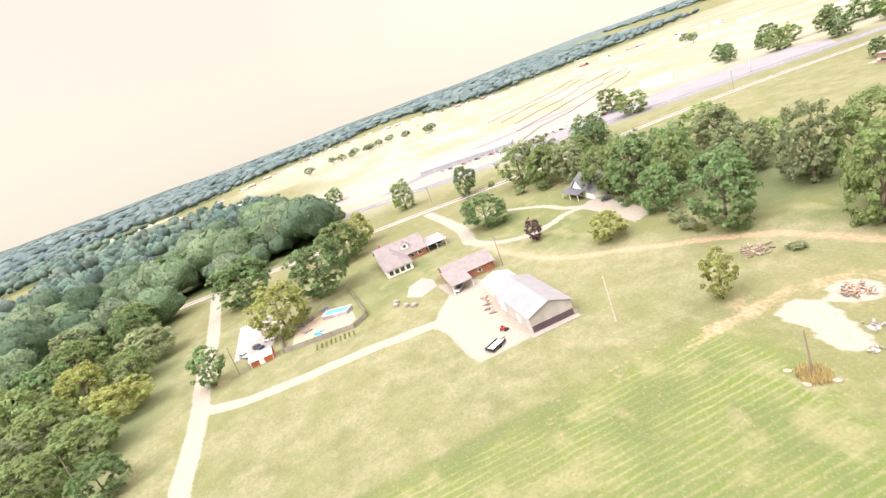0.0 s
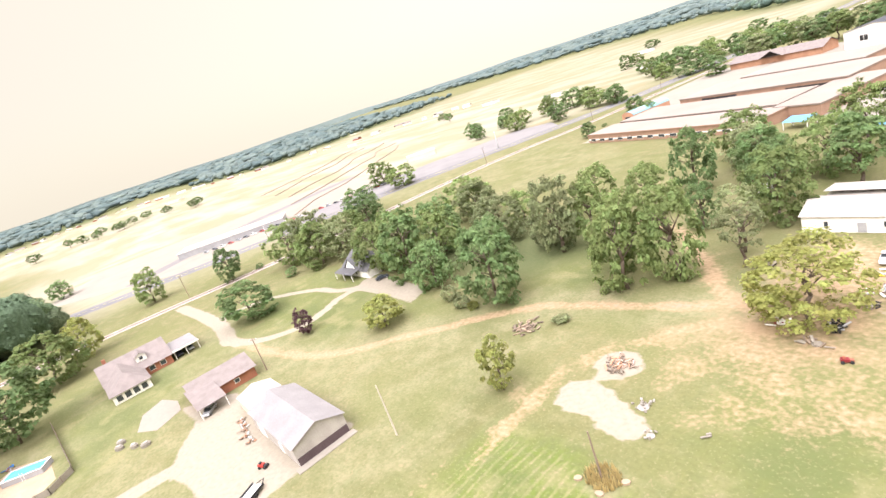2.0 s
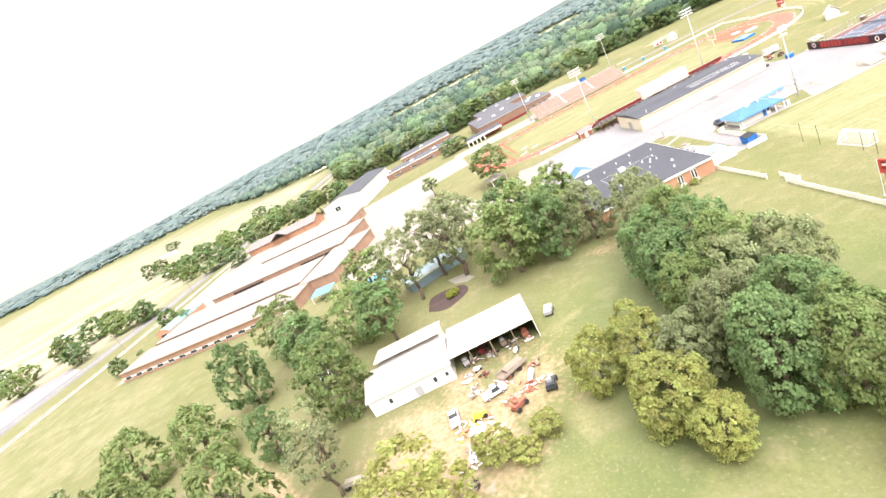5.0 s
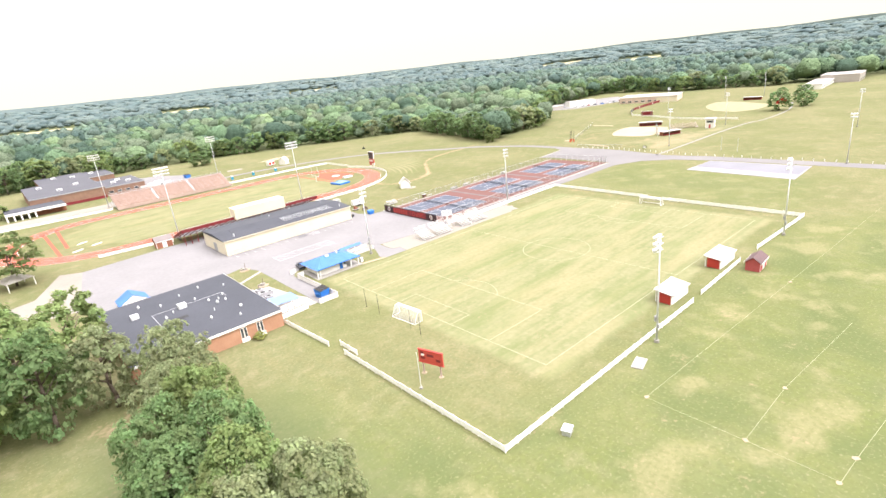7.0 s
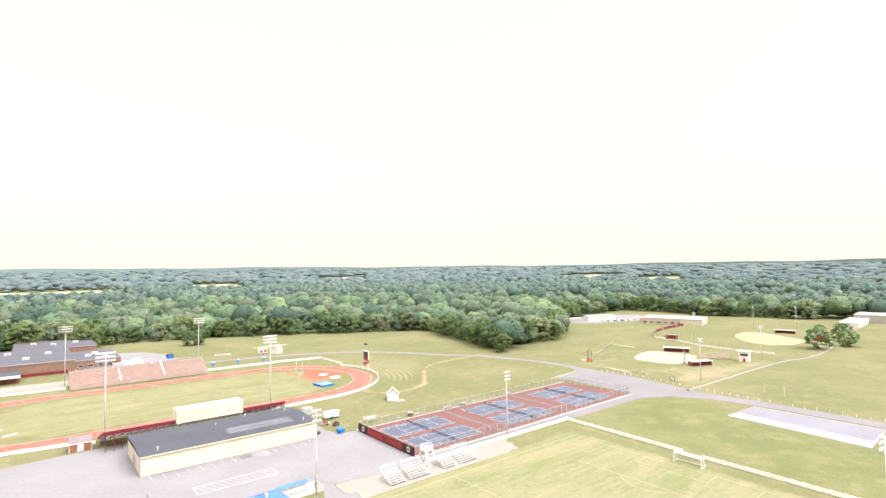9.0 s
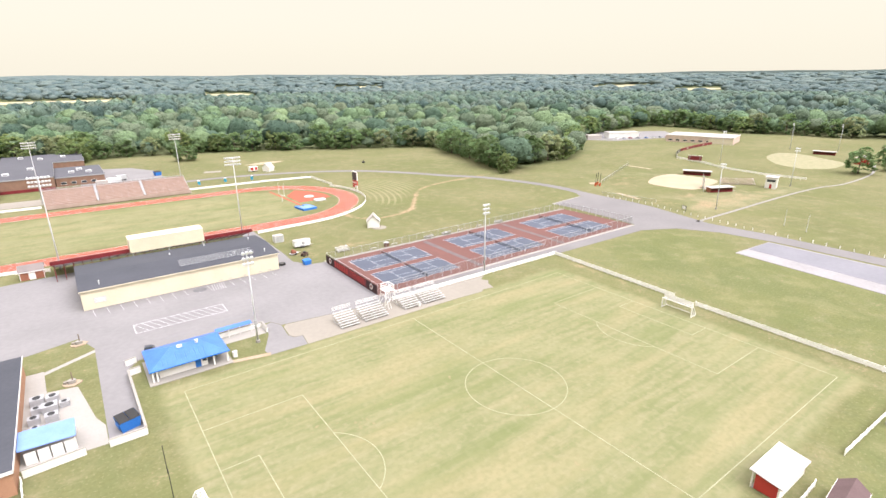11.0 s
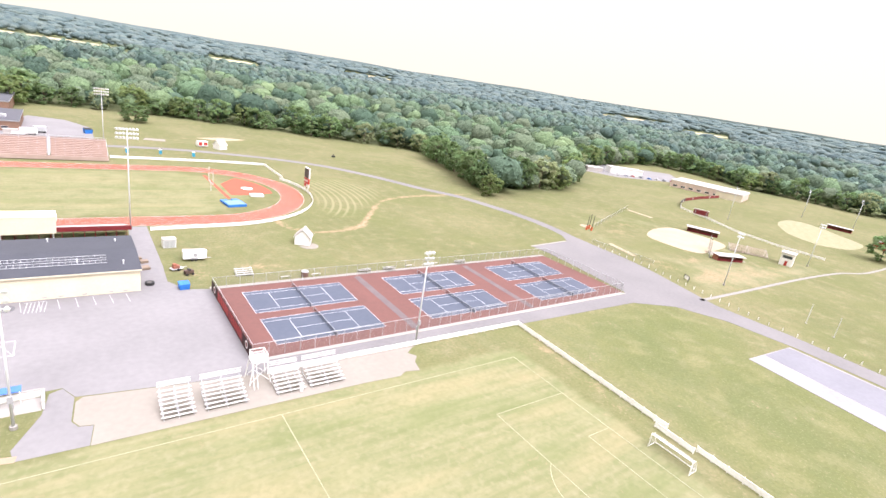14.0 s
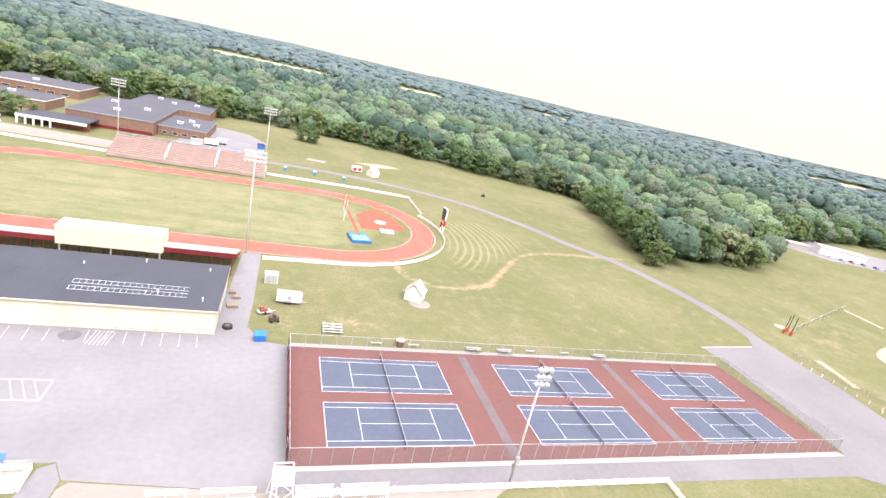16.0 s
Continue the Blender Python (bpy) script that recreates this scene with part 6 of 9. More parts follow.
for x, y in ((6.8, 0.2), (6.8, 5.2)):
    part("post", Geo().box(x - 0.08, y - 0.08, 0, x + 0.08, y + 0.08, 2.6), WHITE, c)
for x, y, s_ in ((-75.8, -9.5, 1.0), (-73.6, -9.8, 0.9), (-75.9, -12.4, 0.7), (-74.0, -13.2, 1.1), (-72.0, -12.6, 0.7), (-76.2, -15.6, 0.8), (-73.8, -16.2, 0.9), (-76.0, -18.4, 0.6)):
    u = thing("air_conditioner", "grey outdoor air-conditioning unit on a concrete pad", "air conditioner", (x, y, 0.035), 0, "air-conditioning units")
    part("casing", Geo().box(-s_, -s_ * 0.8, 0, s_, s_ * 0.8, 1.1 * s_ + 0.2), GREYPAINT, u)
    part("fan_grille", Geo().tube((0, 0, 1.1 * s_ + 0.2), (0, 0, 1.1 * s_ + 0.26), 0.6 * s_, n=14), DARK, u)
gz = thing("picnic_shelter", "open shelter with a white peaked roof near the trees", "shelter", (-121, 66, 0), 20)
part("roof", Geo().face((-4, -4, 2.6), (4, -4, 2.6), (0, 0, 4.4)).face((4, -4, 2.6), (4, 4, 2.6), (0, 0, 4.4)).face((4, 4, 2.6), (-4, 4, 2.6), (0, 0, 4.4)).face((-4, 4, 2.6), (-4, -4, 2.6), (0, 0, 4.4)), ROOFWHITE, gz)
for x in (-3.6, 3.6):
    for y in (-3.6, 3.6):
        part("post", Geo().box(x - 0.12, y - 0.12, 0, x + 0.12, y + 0.12, 2.65), WHITE, gz)

# ---- school north of the stadium ----
n1 = flat_block("north_school", "brown brick school wing with a flat grey roof", -106, 218, 0, 36, 62, 6.6, SCHOOLBRICK, SLATEROOF, GREYPAINT, windows=0)
part("lower_band", Geo().box(0.1, -0.05, 0.2, 35.9, -0.01, 1.6), DARKRED, n1)
n2 = flat_block("north_school_wing", "low brown brick wing with a flat grey roof", -69.6, 226, 0, 22, 40, 4.6, SCHOOLBRICK, SLATEROOF, GREYPAINT, windows=4)
flat_block("north_school_hall", "brown brick hall behind with a flat grey roof", -96, 282, 0, 42, 46, 6.2, SCHOOLBRICK, SLATEROOF, GREYPAINT)
flat_block("north_classrooms", "long brown brick classroom block with a grey roof", -205, 238, 0, 84, 24, 4.6, SCHOOLBRICK, SLATEROOF, WHITE, windows=6)
flat_block("west_classrooms", "far brown brick block with a grey roof", -170, 292, 0, 46, 34, 5, SCHOOLBRICK, SLATEROOF, WHITE, windows=6)
ar = thing("arcade", "grey-roofed arcade on white pillars before the school", "arcade", (-118, 200, 0))
part("roof", Geo().box(0, 0, 3.6, 26, 17, 4.1), ROOFGREY, ar)
part("fascia", Geo().box(-0.05, -0.1, 2.9, 26.05, -0.02, 4.12), WHITE, ar)
for x in (0.4, 3.4, 6.4, 9.4, 12.4):
    part("pillar", Geo().box(x - 0.35, 0.1, 0, x + 0.35, 0.8, 3.6), WHITE, ar)
part("back_wall", Geo().box(12, 4, 0, 26, 4.3, 3.6), BRICK, ar)
for x, y, z in ((-90, 236, 6.85), (-80, 252, 6.85), (-98, 262, 6.85), (-62, 240, 4.85), (-58, 250, 4.85), (-54, 238, 4.85), (-76, 300, 6.45), (-86, 312, 6.45), (-64, 306, 6.45), (-180, 250, 4.85), (-160, 246, 4.85), (-140, 252, 4.85), (-150, 306, 5.25)):
    u = thing("roof_unit", "pale rooftop unit on the school", "roof vent", (x, y, z), 0, "school rooftop units")
    part("housing", Geo().box(-1.4, -1.0, 0, 1.4, 1.0, 1.1), LAMP, u)
    part("grille", Geo().box(-1.0, -1.02, 0.2, 1.0, -1.0, 0.9), GREYPAINT, u)
for x, y, rz, w_, mt_ in ((-50, 214, 5, 5.5, ROOFWHITE), (-44, 219, 5, 6.5, WHITE), (-40, 226, 12, 5, STEEL)):
    t = thing("box_trailer", "pale box trailer parked behind the school", "trailer", (x, y, 0.05), rz, "parked box trailers")
    part("box", Geo().box(-w_ / 2, -1.2, 0.7, w_ / 2, 1.2, 3.0), mt_, t)
    part("undercarriage", Geo().box(-w_ / 2 + 0.5, -1.0, 0.3, w_ / 2 - 0.5, 1.0, 0.7), DARK, t)
    for xx in (-w_ / 2 + 1, w_ / 2 - 1):
        part("wheel", Geo().tube((xx, -1.2, 0.45), (xx, 1.2, 0.45), 0.45, n=12), TYRE, t)
bt = thing("equipment_trailer", "white trailer with red panels beside the back road", "trailer", (28, 210, 0), 12)
part("box", Geo().box(-2.5, -1.3, 0.5, 2.5, 1.3, 3.0), WHITE, bt)
part("side_panel", Geo().box(-2.2, -1.34, 0.9, -0.4, -1.3, 2.6).box(0.4, -1.34, 0.9, 2.2, -1.3, 2.6), RED, bt)
part("wheel", Geo().tube((0, -1.2, 0.4), (0, 1.2, 0.4), 0.4, n=12), TYRE, bt)
st = shed("ticket_hut", "white steep-roofed hut beside the back road", 36, 206, 30, 4.5, 5, 2.5, 5, WHITE, ROOFWHITE, WHITE)
lay("shot_put_pad", Geo().slab([(30, 238), (44, 232), (58, 240), (46, 244)], 0, 0.05), SAND, "pale sand sector in the meadow", "ground")
lay("discus_pad", Geo().slab([(2, 222), (12, 220), (13, 226), (4, 228)], 0, 0.05), PALECRETE, "small pale pad in the meadow", "pavement")
sm = thing("marker_stack", "small dark equipment stack in the meadow", "equipment", (97, 198, 0))
part("base", Geo().slab(arc(0, 0, 1.1, 0, 360, 8)[:-1], 0, 0.9), DARK, sm)
part("post", Geo().tube((0, 0, 0.8), (0, 0, 1.9), 0.2, n=6), DARK, sm)

# ---- high school across the yard: long low white roofs over brick ----
R = -15.0
flat_block("school_south_wing", "long low brick wing with a bleached flat roof", -306, 50, R, 96, 19.5, 4.4, SANDBRICK, SCHOOLROOF, SANDBRICK, WHITE, windows=14)
# dark strips on both fronts stand for the shade under the roof overhang
A2 = flat_block("school_second_wing", "low brick wing with a bleached flat roof behind a courtyard", -299.3, 72.2, R, 88, 27, 4.45, SANDBRICK, SCHOOLROOF, SCHOOLROOF)
part("dark_glazing", Geo().box(10, -0.08, 0.3, 30, -0.02, 4.0), DARK, A2)
part("dark_glazing", Geo().box(52, -0.08, 0.3, 66, -0.02, 4.0), DARK, A2)
A3 = flat_block("school_classroom_block", "large low brick block under a wide bleached roof", -279, 101, R, 84, 34, 5.6, SANDBRICK, SCHOOLROOF, SCHOOLROOF)
part("dark_glazing", Geo().box(14, -0.08, 0.3, 34, -0.02, 4.6), DARK, A3)
part("dark_glazing", Geo().box(58, -0.08, 0.3, 80, -0.02, 4.2), DARK, A3)
flat_block("school_link", "narrow brick link with a bleached roof", -214, 44, R - 2, 18, 46, 4.6, SANDBRICK, SCHOOLROOF, SCHOOLROOF)
flat_block("school_rear_block", "brick block with a bleached roof behind the gym", -262, 140, R, 62, 30, 5.0, SANDBRICK, SCHOOLROOF, SCHOOLROOF)
gy_ = thing("gymnasium", "tall white gymnasium with a dark shallow gable roof", "building", (-226, 192, 0), R)
for x0, y0, x1, y1 in ((0, 0, 30, 0.4), (0, 63.6, 30, 64), (0, 0.4, 0.4, 63.6), (29.6, 0.4, 30, 63.6)):
    part("wall", Geo().box(x0, y0, 0, x1, y1, 10.5), WHITE, gy_)
part("gable", Geo().face((0, 0.01, 10.5), (30, 0.01, 10.5), (15, 0.01, 13)), WHITE, gy_)
part("gable", Geo().face((0, 63.99, 10.5), (15, 63.99, 13), (30, 63.99, 10.5)), WHITE, gy_)
part("roof", Geo().face((-0.5, -0.5, 10.45), (15, -0.5, 13.05), (15, 64.5, 13.05), (-0.5, 64.5, 10.45)).face((15, -0.5, 13.05), (30.5, -0.5, 10.45), (30.5, 64.5, 10.45), (15, 64.5, 13.05)), ROOFGREY, gy_)
w = part("window", Geo().box(8, -0.1, 4.5, 12, -0.02, 7.5), DARK, gy_)
part("window_bar", Geo().box(9.9, -0.14, 4.5, 10.1, -0.1, 7.5), WHITE, w)
br = thing("brown_roof_wing", "brick wing with brown gabled roofs", "building", (-300, 222, 0), R)
part("wall", Geo().box(0, 0, 0, 62, 16, 4.2), TANBRICK, br)
part("roof", Geo().face((-1, -1, 4.1), (63, -1, 4.1), (63, 8, 7.8), (-1, 8, 7.8)).face((-1, 8, 7.8), (63, 8, 7.8), (63, 17, 4.1), (-1, 17, 4.1)), SHINGLE, br)
part("gable_wall", Geo().face((62.02, 0, 4.2), (62.02, 16, 4.2), (62.02, 8, 7.6)), TANBRICK, br)
part("cross_roof", Geo().face((24, -4, 4.3), (32, -4, 8.2), (32, 8, 8.2), (24, 8, 4.3)).face((32, -4, 8.2), (40, -4, 4.3), (40, 8, 4.3), (32, 8, 8.2)), SHINGLE, br)
cn = thing("entrance_arch", "teal barrel-roofed entrance with an orange brick arch", "entrance", (-309, 96, 0), R)
arch = Geo()
ps = [(4.5 * math.cos(radians(a)), 3.0 + 2.2 * math.sin(radians(a))) for a in range(0, 181, 15)]
for (ax, az), (bx_, bz) in zip(ps, ps[1:]):
    arch.face((ax, 0, az), (ax, 30, az), (bx_, 30, bz), (bx_, 0, bz))
part("vault", arch, TEAL, cn)
part("arch_front", Geo().face(*[(x, -0.1, z) for x, z in ps], (-4.5, -0.1, 0), (4.5, -0.1, 0)), TANBRICK, cn)
part("doors", Geo().box(-2, -0.2, 0, 2, -0.12, 2.4), GLASS, cn)
part("side_wall", Geo().box(-4.5, 0, 0, -4.2, 30, 3).box(4.2, 0, 0, 4.5, 30, 3), TANBRICK, cn)
for x, y, w_, d_, rz in ((-205, 24, 9, 6, R), (-184, 4, 12, 7, R)):
    c = thing("walkway_awning", "bright blue metal awning beside the school", "awning", (x, y, 0), rz, "blue awnings")
    part("roof", Geo().face((0, 0, 2.8), (w_, 0, 2.8), (w_, d_, 3.6), (0, d_, 3.6)).face((0, d_, 3.5), (w_, d_, 3.5), (w_, 0, 2.7), (0, 0, 2.7)), mat("sun_bleached_blue", (0.12, 0.36, 0.62)), c)
    for px in (0.3, w_ - 0.3):
        for py in (0.2, d_ - 0.2):
            part("post", Geo().box(px - 0.1, py - 0.1, 0, px + 0.1, py + 0.1, 2.8), WHITE, c)
mod = flat_block("modular_classroom", "grey modular classroom with a blue-grey metal roof beside the trees", -163, -14, 20, 20, 8, 3, mat("blue_grey_siding", (0.22, 0.3, 0.34)), mat("blue_grey_roof", (0.3, 0.38, 0.42)), WHITE)
lay("mulch_bed", Geo().slab(smooth_line([(-158.7, -32.3), (-157.6, -24.2), (-151, -24), (-147.5, -26.4), (-147.3, -31.5), (-153.5, -35.8), (-158.7, -32.3)], 4)[:-1], 0, 0.05), MULCH, "dark mulch bed by the trees", "planting bed")
lay("mulch_path", Geo().slab([(-150, -22.5), (-146.4, -25), (-144, -24), (-147, -18), (-152, -17)], 0, 0.045), PALECRETE, "pale path by the mulch bed", "path")
cart = thing("hay_cart", "small grey cart on the grass behind the barn", "cart", (-131.9, -61.6, 0), 70)
part("tub", Geo().box(-1.5, -0.8, 0.5, 1.5, 0.8, 1.2), GREYPAINT, cart)
part("cover", Geo().box(-1.0, -0.7, 1.2, 1.2, 0.7, 1.5), LAMP, cart)
for x in (-0.9, 0.9):
    part("wheel", Geo().tube((x, -0.9, 0.35), (x, 0.9, 0.35), 0.35, n=12), TYRE, cart)
blobs = thing("white_dome_shelter", "white domed shelter among the trees", "shelter", (-188, -42, 0))
part("dome", Geo().tube((0, 0, 0), (0, 0, 1.7), 2.0, 1.9, n=14).tube((0, 0, 1.7), (0, 0, 2.7), 1.9, 0.7, n=14), WHITE, blobs)
part("door", Geo().box(-0.4, -2.1, 0, 0.4, -1.9, 1.6), DARK, blobs)

# ---- farm shed with junk yard ----
f = thing("implement_shed", "long white metal implement shed with an open bay full of machines", "shed")
W0, W1, W2 = -172, -154, -135.6
part("wall", Geo().box(W0, -69, 0, W1, -68.8, 3.7), WHITE, f)
part("wall", Geo().box(W0, -57, 0, W1, -56.8, 3.7), WHITE, f)
part("wall", Geo().box(W0, -68.8, 0, W0 + 0.2, -57, 3.7), WHITE, f)
part("wall", Geo().box(W1 - 0.2, -68.8, 0, W1, -57, 3.7), WHITE, f)
part("gable", Geo().face((W0, -69, 3.7), (W0, -62.9, 5.1), (W0, -56.8, 3.7)), WHITE, f)
part("gable", Geo().face((W1, -69, 3.7), (W1, -56.8, 3.7), (W1, -62.9, 5.1)), WHITE, f)
for y0, y1 in ((-69.5, -62.9), (-56.4, -62.9)):
    part("roof_slope", Geo().face((W0 - 0.4, y0, 3.65), (W1 + 0.3, y0, 3.65), (W1 + 0.3, y1, 5.2), (W0 - 0.4, y1, 5.2)), ROOFWHITE, f)
part("rear_wing", Geo().box(W0 + 1.4, -56.6, 0, W1 - 1.2, -49, 3.6), WHITE, f)
part("rear_roof", Geo().face((W0 + 1, -57.2, 4.9), (W1 - 0.8, -57.2, 4.9), (W1 - 0.8, -48.4, 3.7), (W0 + 1, -48.4, 3.7)), ROOFWHITE, f)
part("bay_roof", Geo().face((W1 + 0.35, -68.6, 4.7), (W2, -68.6, 4.7), (W2, -53.8, 3.3), (W1 + 0.35, -53.8, 3.3)).face((W1 + 0.35, -53.8, 3.2), (W2, -53.8, 3.2), (W2, -68.6, 4.6), (W1 + 0.35, -68.6, 4.6)), ROOFWHITE, f)
part("bay_back_wall", Geo().box(W1 + 0.35, -54.2, 0, W2, -54.0, 3.2), WHITE, f)
part("bay_end_wall", Geo().slab([(-68.5, 0), (-54.0, 0), (-54.0, 3.2), (-68.5, 4.6)], 0, 0.15), WHITE, f).matrix_basis = Matrix(((0, 0, 1, W2 - 0.2), (1, 0, 0, 0), (0, 1, 0, 0), (0, 0, 0, 1)))
part("header_beam", Geo().box(W1 + 0.35, -68.6, 4.2, W2, -68.4, 4.6), WHITE, f)
for x in (-149.5, -145, -140.4):
    part("bay_post", Geo().box(x - 0.1, -68.5, 0, x + 0.1, -68.3, 4.3), WOOD, f)
for x in (-168, -158.2):
    window_in(f, x, 1.3, x + 0.7, 2.4, -69.0, DARK)
part("door", Geo().box(-162.4, -69.08, 0.1, -160.9, -69.01, 2.2), GREYPAINT, f)
window_in(f, -155.6, 1.5, -155.0, 2.3, -69.0, DARK)
rng = random.Random(7)


def junk(name, label, x, y, rz, s, material, second):
    """A small machine or heap: frame, body, hood and wheels or boards."""
    j = thing(name, label, name.replace("_", " "), (x, y, 0), rz)
    part("body", Geo().box(-s, -s * 0.45, 0.35 * s, s * 0.4, s * 0.45, 0.95 * s), material, j)
    part("hood", Geo().slab([(s * 0.4, -s * 0.35), (s * 1.1, -s * 0.28), (s * 1.1, s * 0.28), (s * 0.4, s * 0.35)], 0.35 * s, 0.75 * s), second, j)
    part("seat", Geo().box(-s * 0.6, -s * 0.25, 0.95 * s, -s * 0.2, s * 0.25, 1.3 * s), second, j)
    for xx in (-s * 0.7, s * 0.75):
        for yy in (-s * 0.5, s * 0.5):
            part("wheel", Geo().tube((xx, yy - 0.1, 0.3 * s), (xx, yy + 0.1, 0.3 * s), 0.32 * s, n=10), TYRE, j)
    return j


def heap(name, label, x, y, r, n, mats, length=1.2, flat=0.5):
    """A loose heap of boards and bits."""
    hp = thing(name, label, "heap", (x, y, 0))
    part("core", Geo().slab(arc(0, 0, r * 0.5, 0, 360, 9)[:-1], 0, 0.12), mats[0], hp)
    for k in range(n):
        a, d = rng.uniform(0, 6.28), r * math.sqrt(rng.random())
        x0, y0, z0 = d * math.cos(a), d * math.sin(a), 0.05 + rng.random() * flat * (1 - d / r * 0.6)
        b_, l_ = rng.uniform(0, 6.28), length * rng.uniform(0.5, 1.3)
        part("piece", Geo().bar((x0, y0, z0 + 0.06), (x0 + l_ * math.cos(b_), y0 + l_ * math.sin(b_), z0 + rng.uniform(0.05, 0.4)), rng.uniform(0.12, 0.4), rng.uniform(0.08, 0.25)), mats[k % len(mats)], hp)
    return hp


for x, y, rz, s_, a, b_ in ((-151.5, -65.5, 100, 1.4, STEEL, GREYPAINT), (-147.4, -64, 80, 1.5, DARKRED, TYRE), (-143, -65, 95, 1.4, WOOD, STEEL), (-138.2, -65.4, 90, 1.5, RUSTRED, RUSTRED), (-149.5, -69.8, 20, 0.8, WHITE, LAMP), (-141.2, -69.6, 70, 0.8, WHITE, STEEL),
                      (-137.8, -84.4, 75, 1.6, DARKCAR, GREYPAINT), (-153.6, -114.4, 20, 0.75, DARKRED, RUSTRED), (-144, -86, 40, 1.4, RUSTRED, RUSTRED), (-151, -84, 10, 1.2, YELLOW, YELLOW)):
    junk("garden_tractor", "old farm machine standing at the shed", x, y, rz, s_, a, b_)
t = thing("flatbed_trailer", "old wooden flatbed trailer by the shed", "trailer", (-143.2, -75.6, 0), 28)
part("deck", Geo().box(-3, -1.1, 0.75, 3, 1.1, 0.9), WOOD, t)
part("side", Geo().box(-3, -1.15, 0.9, 3, -1.05, 1.4).box(-3, 1.05, 0.9, 3, 1.15, 1.4), FENCEWOOD, t)
part("load", Geo().box(-1.5, -0.9, 0.9, 2.6, 0.9, 1.5), WOOD, t)
for xx in (-1, 1):
    part("wheel", Geo().tube((xx, -1.2, 0.4), (xx, 1.2, 0.4), 0.4, n=12), TYRE, t)
car(-147.5, -79.6, 12, WHITE, "old white pickup truck in the junk yard", "pickup_truck", truck=True)
car(-155.5, -81.5, 95, WHITE, "white camper shell among the junk", "pickup_truck", truck=True)
tk = thing("fuel_tank", "white propane tank on the grass", "tank", (-140.4, -79.8, 0), 70)
part("shell", Geo().tube((-1.3, 0, 0.8), (1.3, 0, 0.8), 0.5, n=14).tube((1.3, 0, 0.8), (1.6, 0, 0.8), 0.5, 0.25, n=14).tube((-1.6, 0, 0.8), (-1.3, 0, 0.8), 0.25, 0.5, n=14), LAMP, tk)
for xx in (-0.9, 0.9):
    part("saddle", Geo().box(xx - 0.15, -0.4, 0, xx + 0.15, 0.4, 0.4), CONCRETE, tk)
heap("scrap_heap", "heap of orange and white scrap", -141.5, -82.2, 2.4, 26, [RUSTRED, WHITE, TANBRICK], 1.3)
heap("scrap_heap", "heap of white and yellow scrap", -152, -86.5, 3.2, 30, [WHITE, LAMP, YELLOW, STEEL, RUSTRED], 1.2)
heap("scrap_heap", "heap of mixed scrap metal", -153, -92.5, 2.6, 24, [STEEL, WHITE, GREYPAINT, WOOD], 1.1)
for x, y, r_, n_, mm in ((-150.6, -66.2, 1.5, 20, [WOOD, WHITE, DARK, RUSTRED, STEEL]), (-146.4, -66.6, 1.4, 20, [STEEL, DARK, WOOD, DARKRED]), (-141.6, -66.4, 1.6, 22, [WOOD, LAMP, TANBRICK, DARK]), (-138.2, -67.6, 1.0, 12, [WHITE, WOOD, RUSTRED]), (-151.6, -71.6, 1.3, 14, [WHITE, STEEL, WOOD]), (-148.2, -72.4, 1.0, 10, [DARKRED, WOOD, DARK]),
                        (-145.4, -77.6, 1.4, 14, [WHITE, RUSTRED, GREYPAINT]), (-150.5, -76.2, 1.6, 16, [WOOD, LAMP, STEEL]), (-139, -76.4, 1.2, 12, [TANBRICK, RUSTRED, WOOD]), (-148.8, -89.6, 1.8, 18, [WHITE, WOOD, STEEL, TANBRICK]), (-154.4, -98, 1.4, 12, [FENCEWOOD, WOOD, DARK]), (-144.6, -83.4, 1.4, 14, [RUSTRED, TANBRICK, WHITE])):
    heap("scrap_heap", "small heap of tools, boards and parts by the shed", x, y, r_, n_, mm, 0.8, 0.8)
heap("pallet_heap", "heap of grey boards in the grass", -158, -111, 1.6, 14, [FENCEWOOD, WOOD], 1.2)
heap("scrap_heap", "dark scrap metal on the grass", -157, -106, 1.8, 22, [DARK, GREYPAINT, TYRE], 1.2, 0.8)
heap("scrap_heap", "white panel and scrap under the tree", -164.2, -106.4, 1.4, 10, [WHITE, DARKRED, WHITE], 1.2)
heap("brush_pile", "heap of reddish broken wood on the ash ring", -182.2, -126.2, 2.8, 52, [WOOD, PINKALU, BARK, TANBRICK, WOOD], 1.4, 0.35)
heap("concrete_rubble", "pale broken concrete slabs along the gravel pad", -173.4, -134.4, 1.8, 16, [CONCRETE, PALECRETE], 0.32)
heap("concrete_rubble", "pale broken concrete in the grass", -169.6, -139.4, 1.2, 9, [CONCRETE, PALECRETE], 0.32)
heap("stone_slab_pile", "pale flat stones in the grass", -163.2, -136, 0.6, 3, [PALECRETE], 0.8, 0.2)
heap("dead_brush", "heap of dead red-brown brush", -207.5, -121.5, 3.0, 40, [WOOD, SOIL, BARK], 1.4, 0.8)
t = thing("hay_wagon", "grey wooden hay wagon under the trees", "wagon", (-174, -86, 0), -10)
part("deck", Geo().box(-2.6, -1, 0.8, 2.6, 1, 0.95), FENCEWOOD, t)
part("side", Geo().box(-2.6, -1.05, 0.95, 2.6, -0.98, 1.7), FENCEWOOD, t)
for xx in (-1.8, 1.8):
    part("wheel", Geo().tube((xx, -1.05, 0.4), (xx, 1.05, 0.4), 0.4, n=10), TYRE, t)

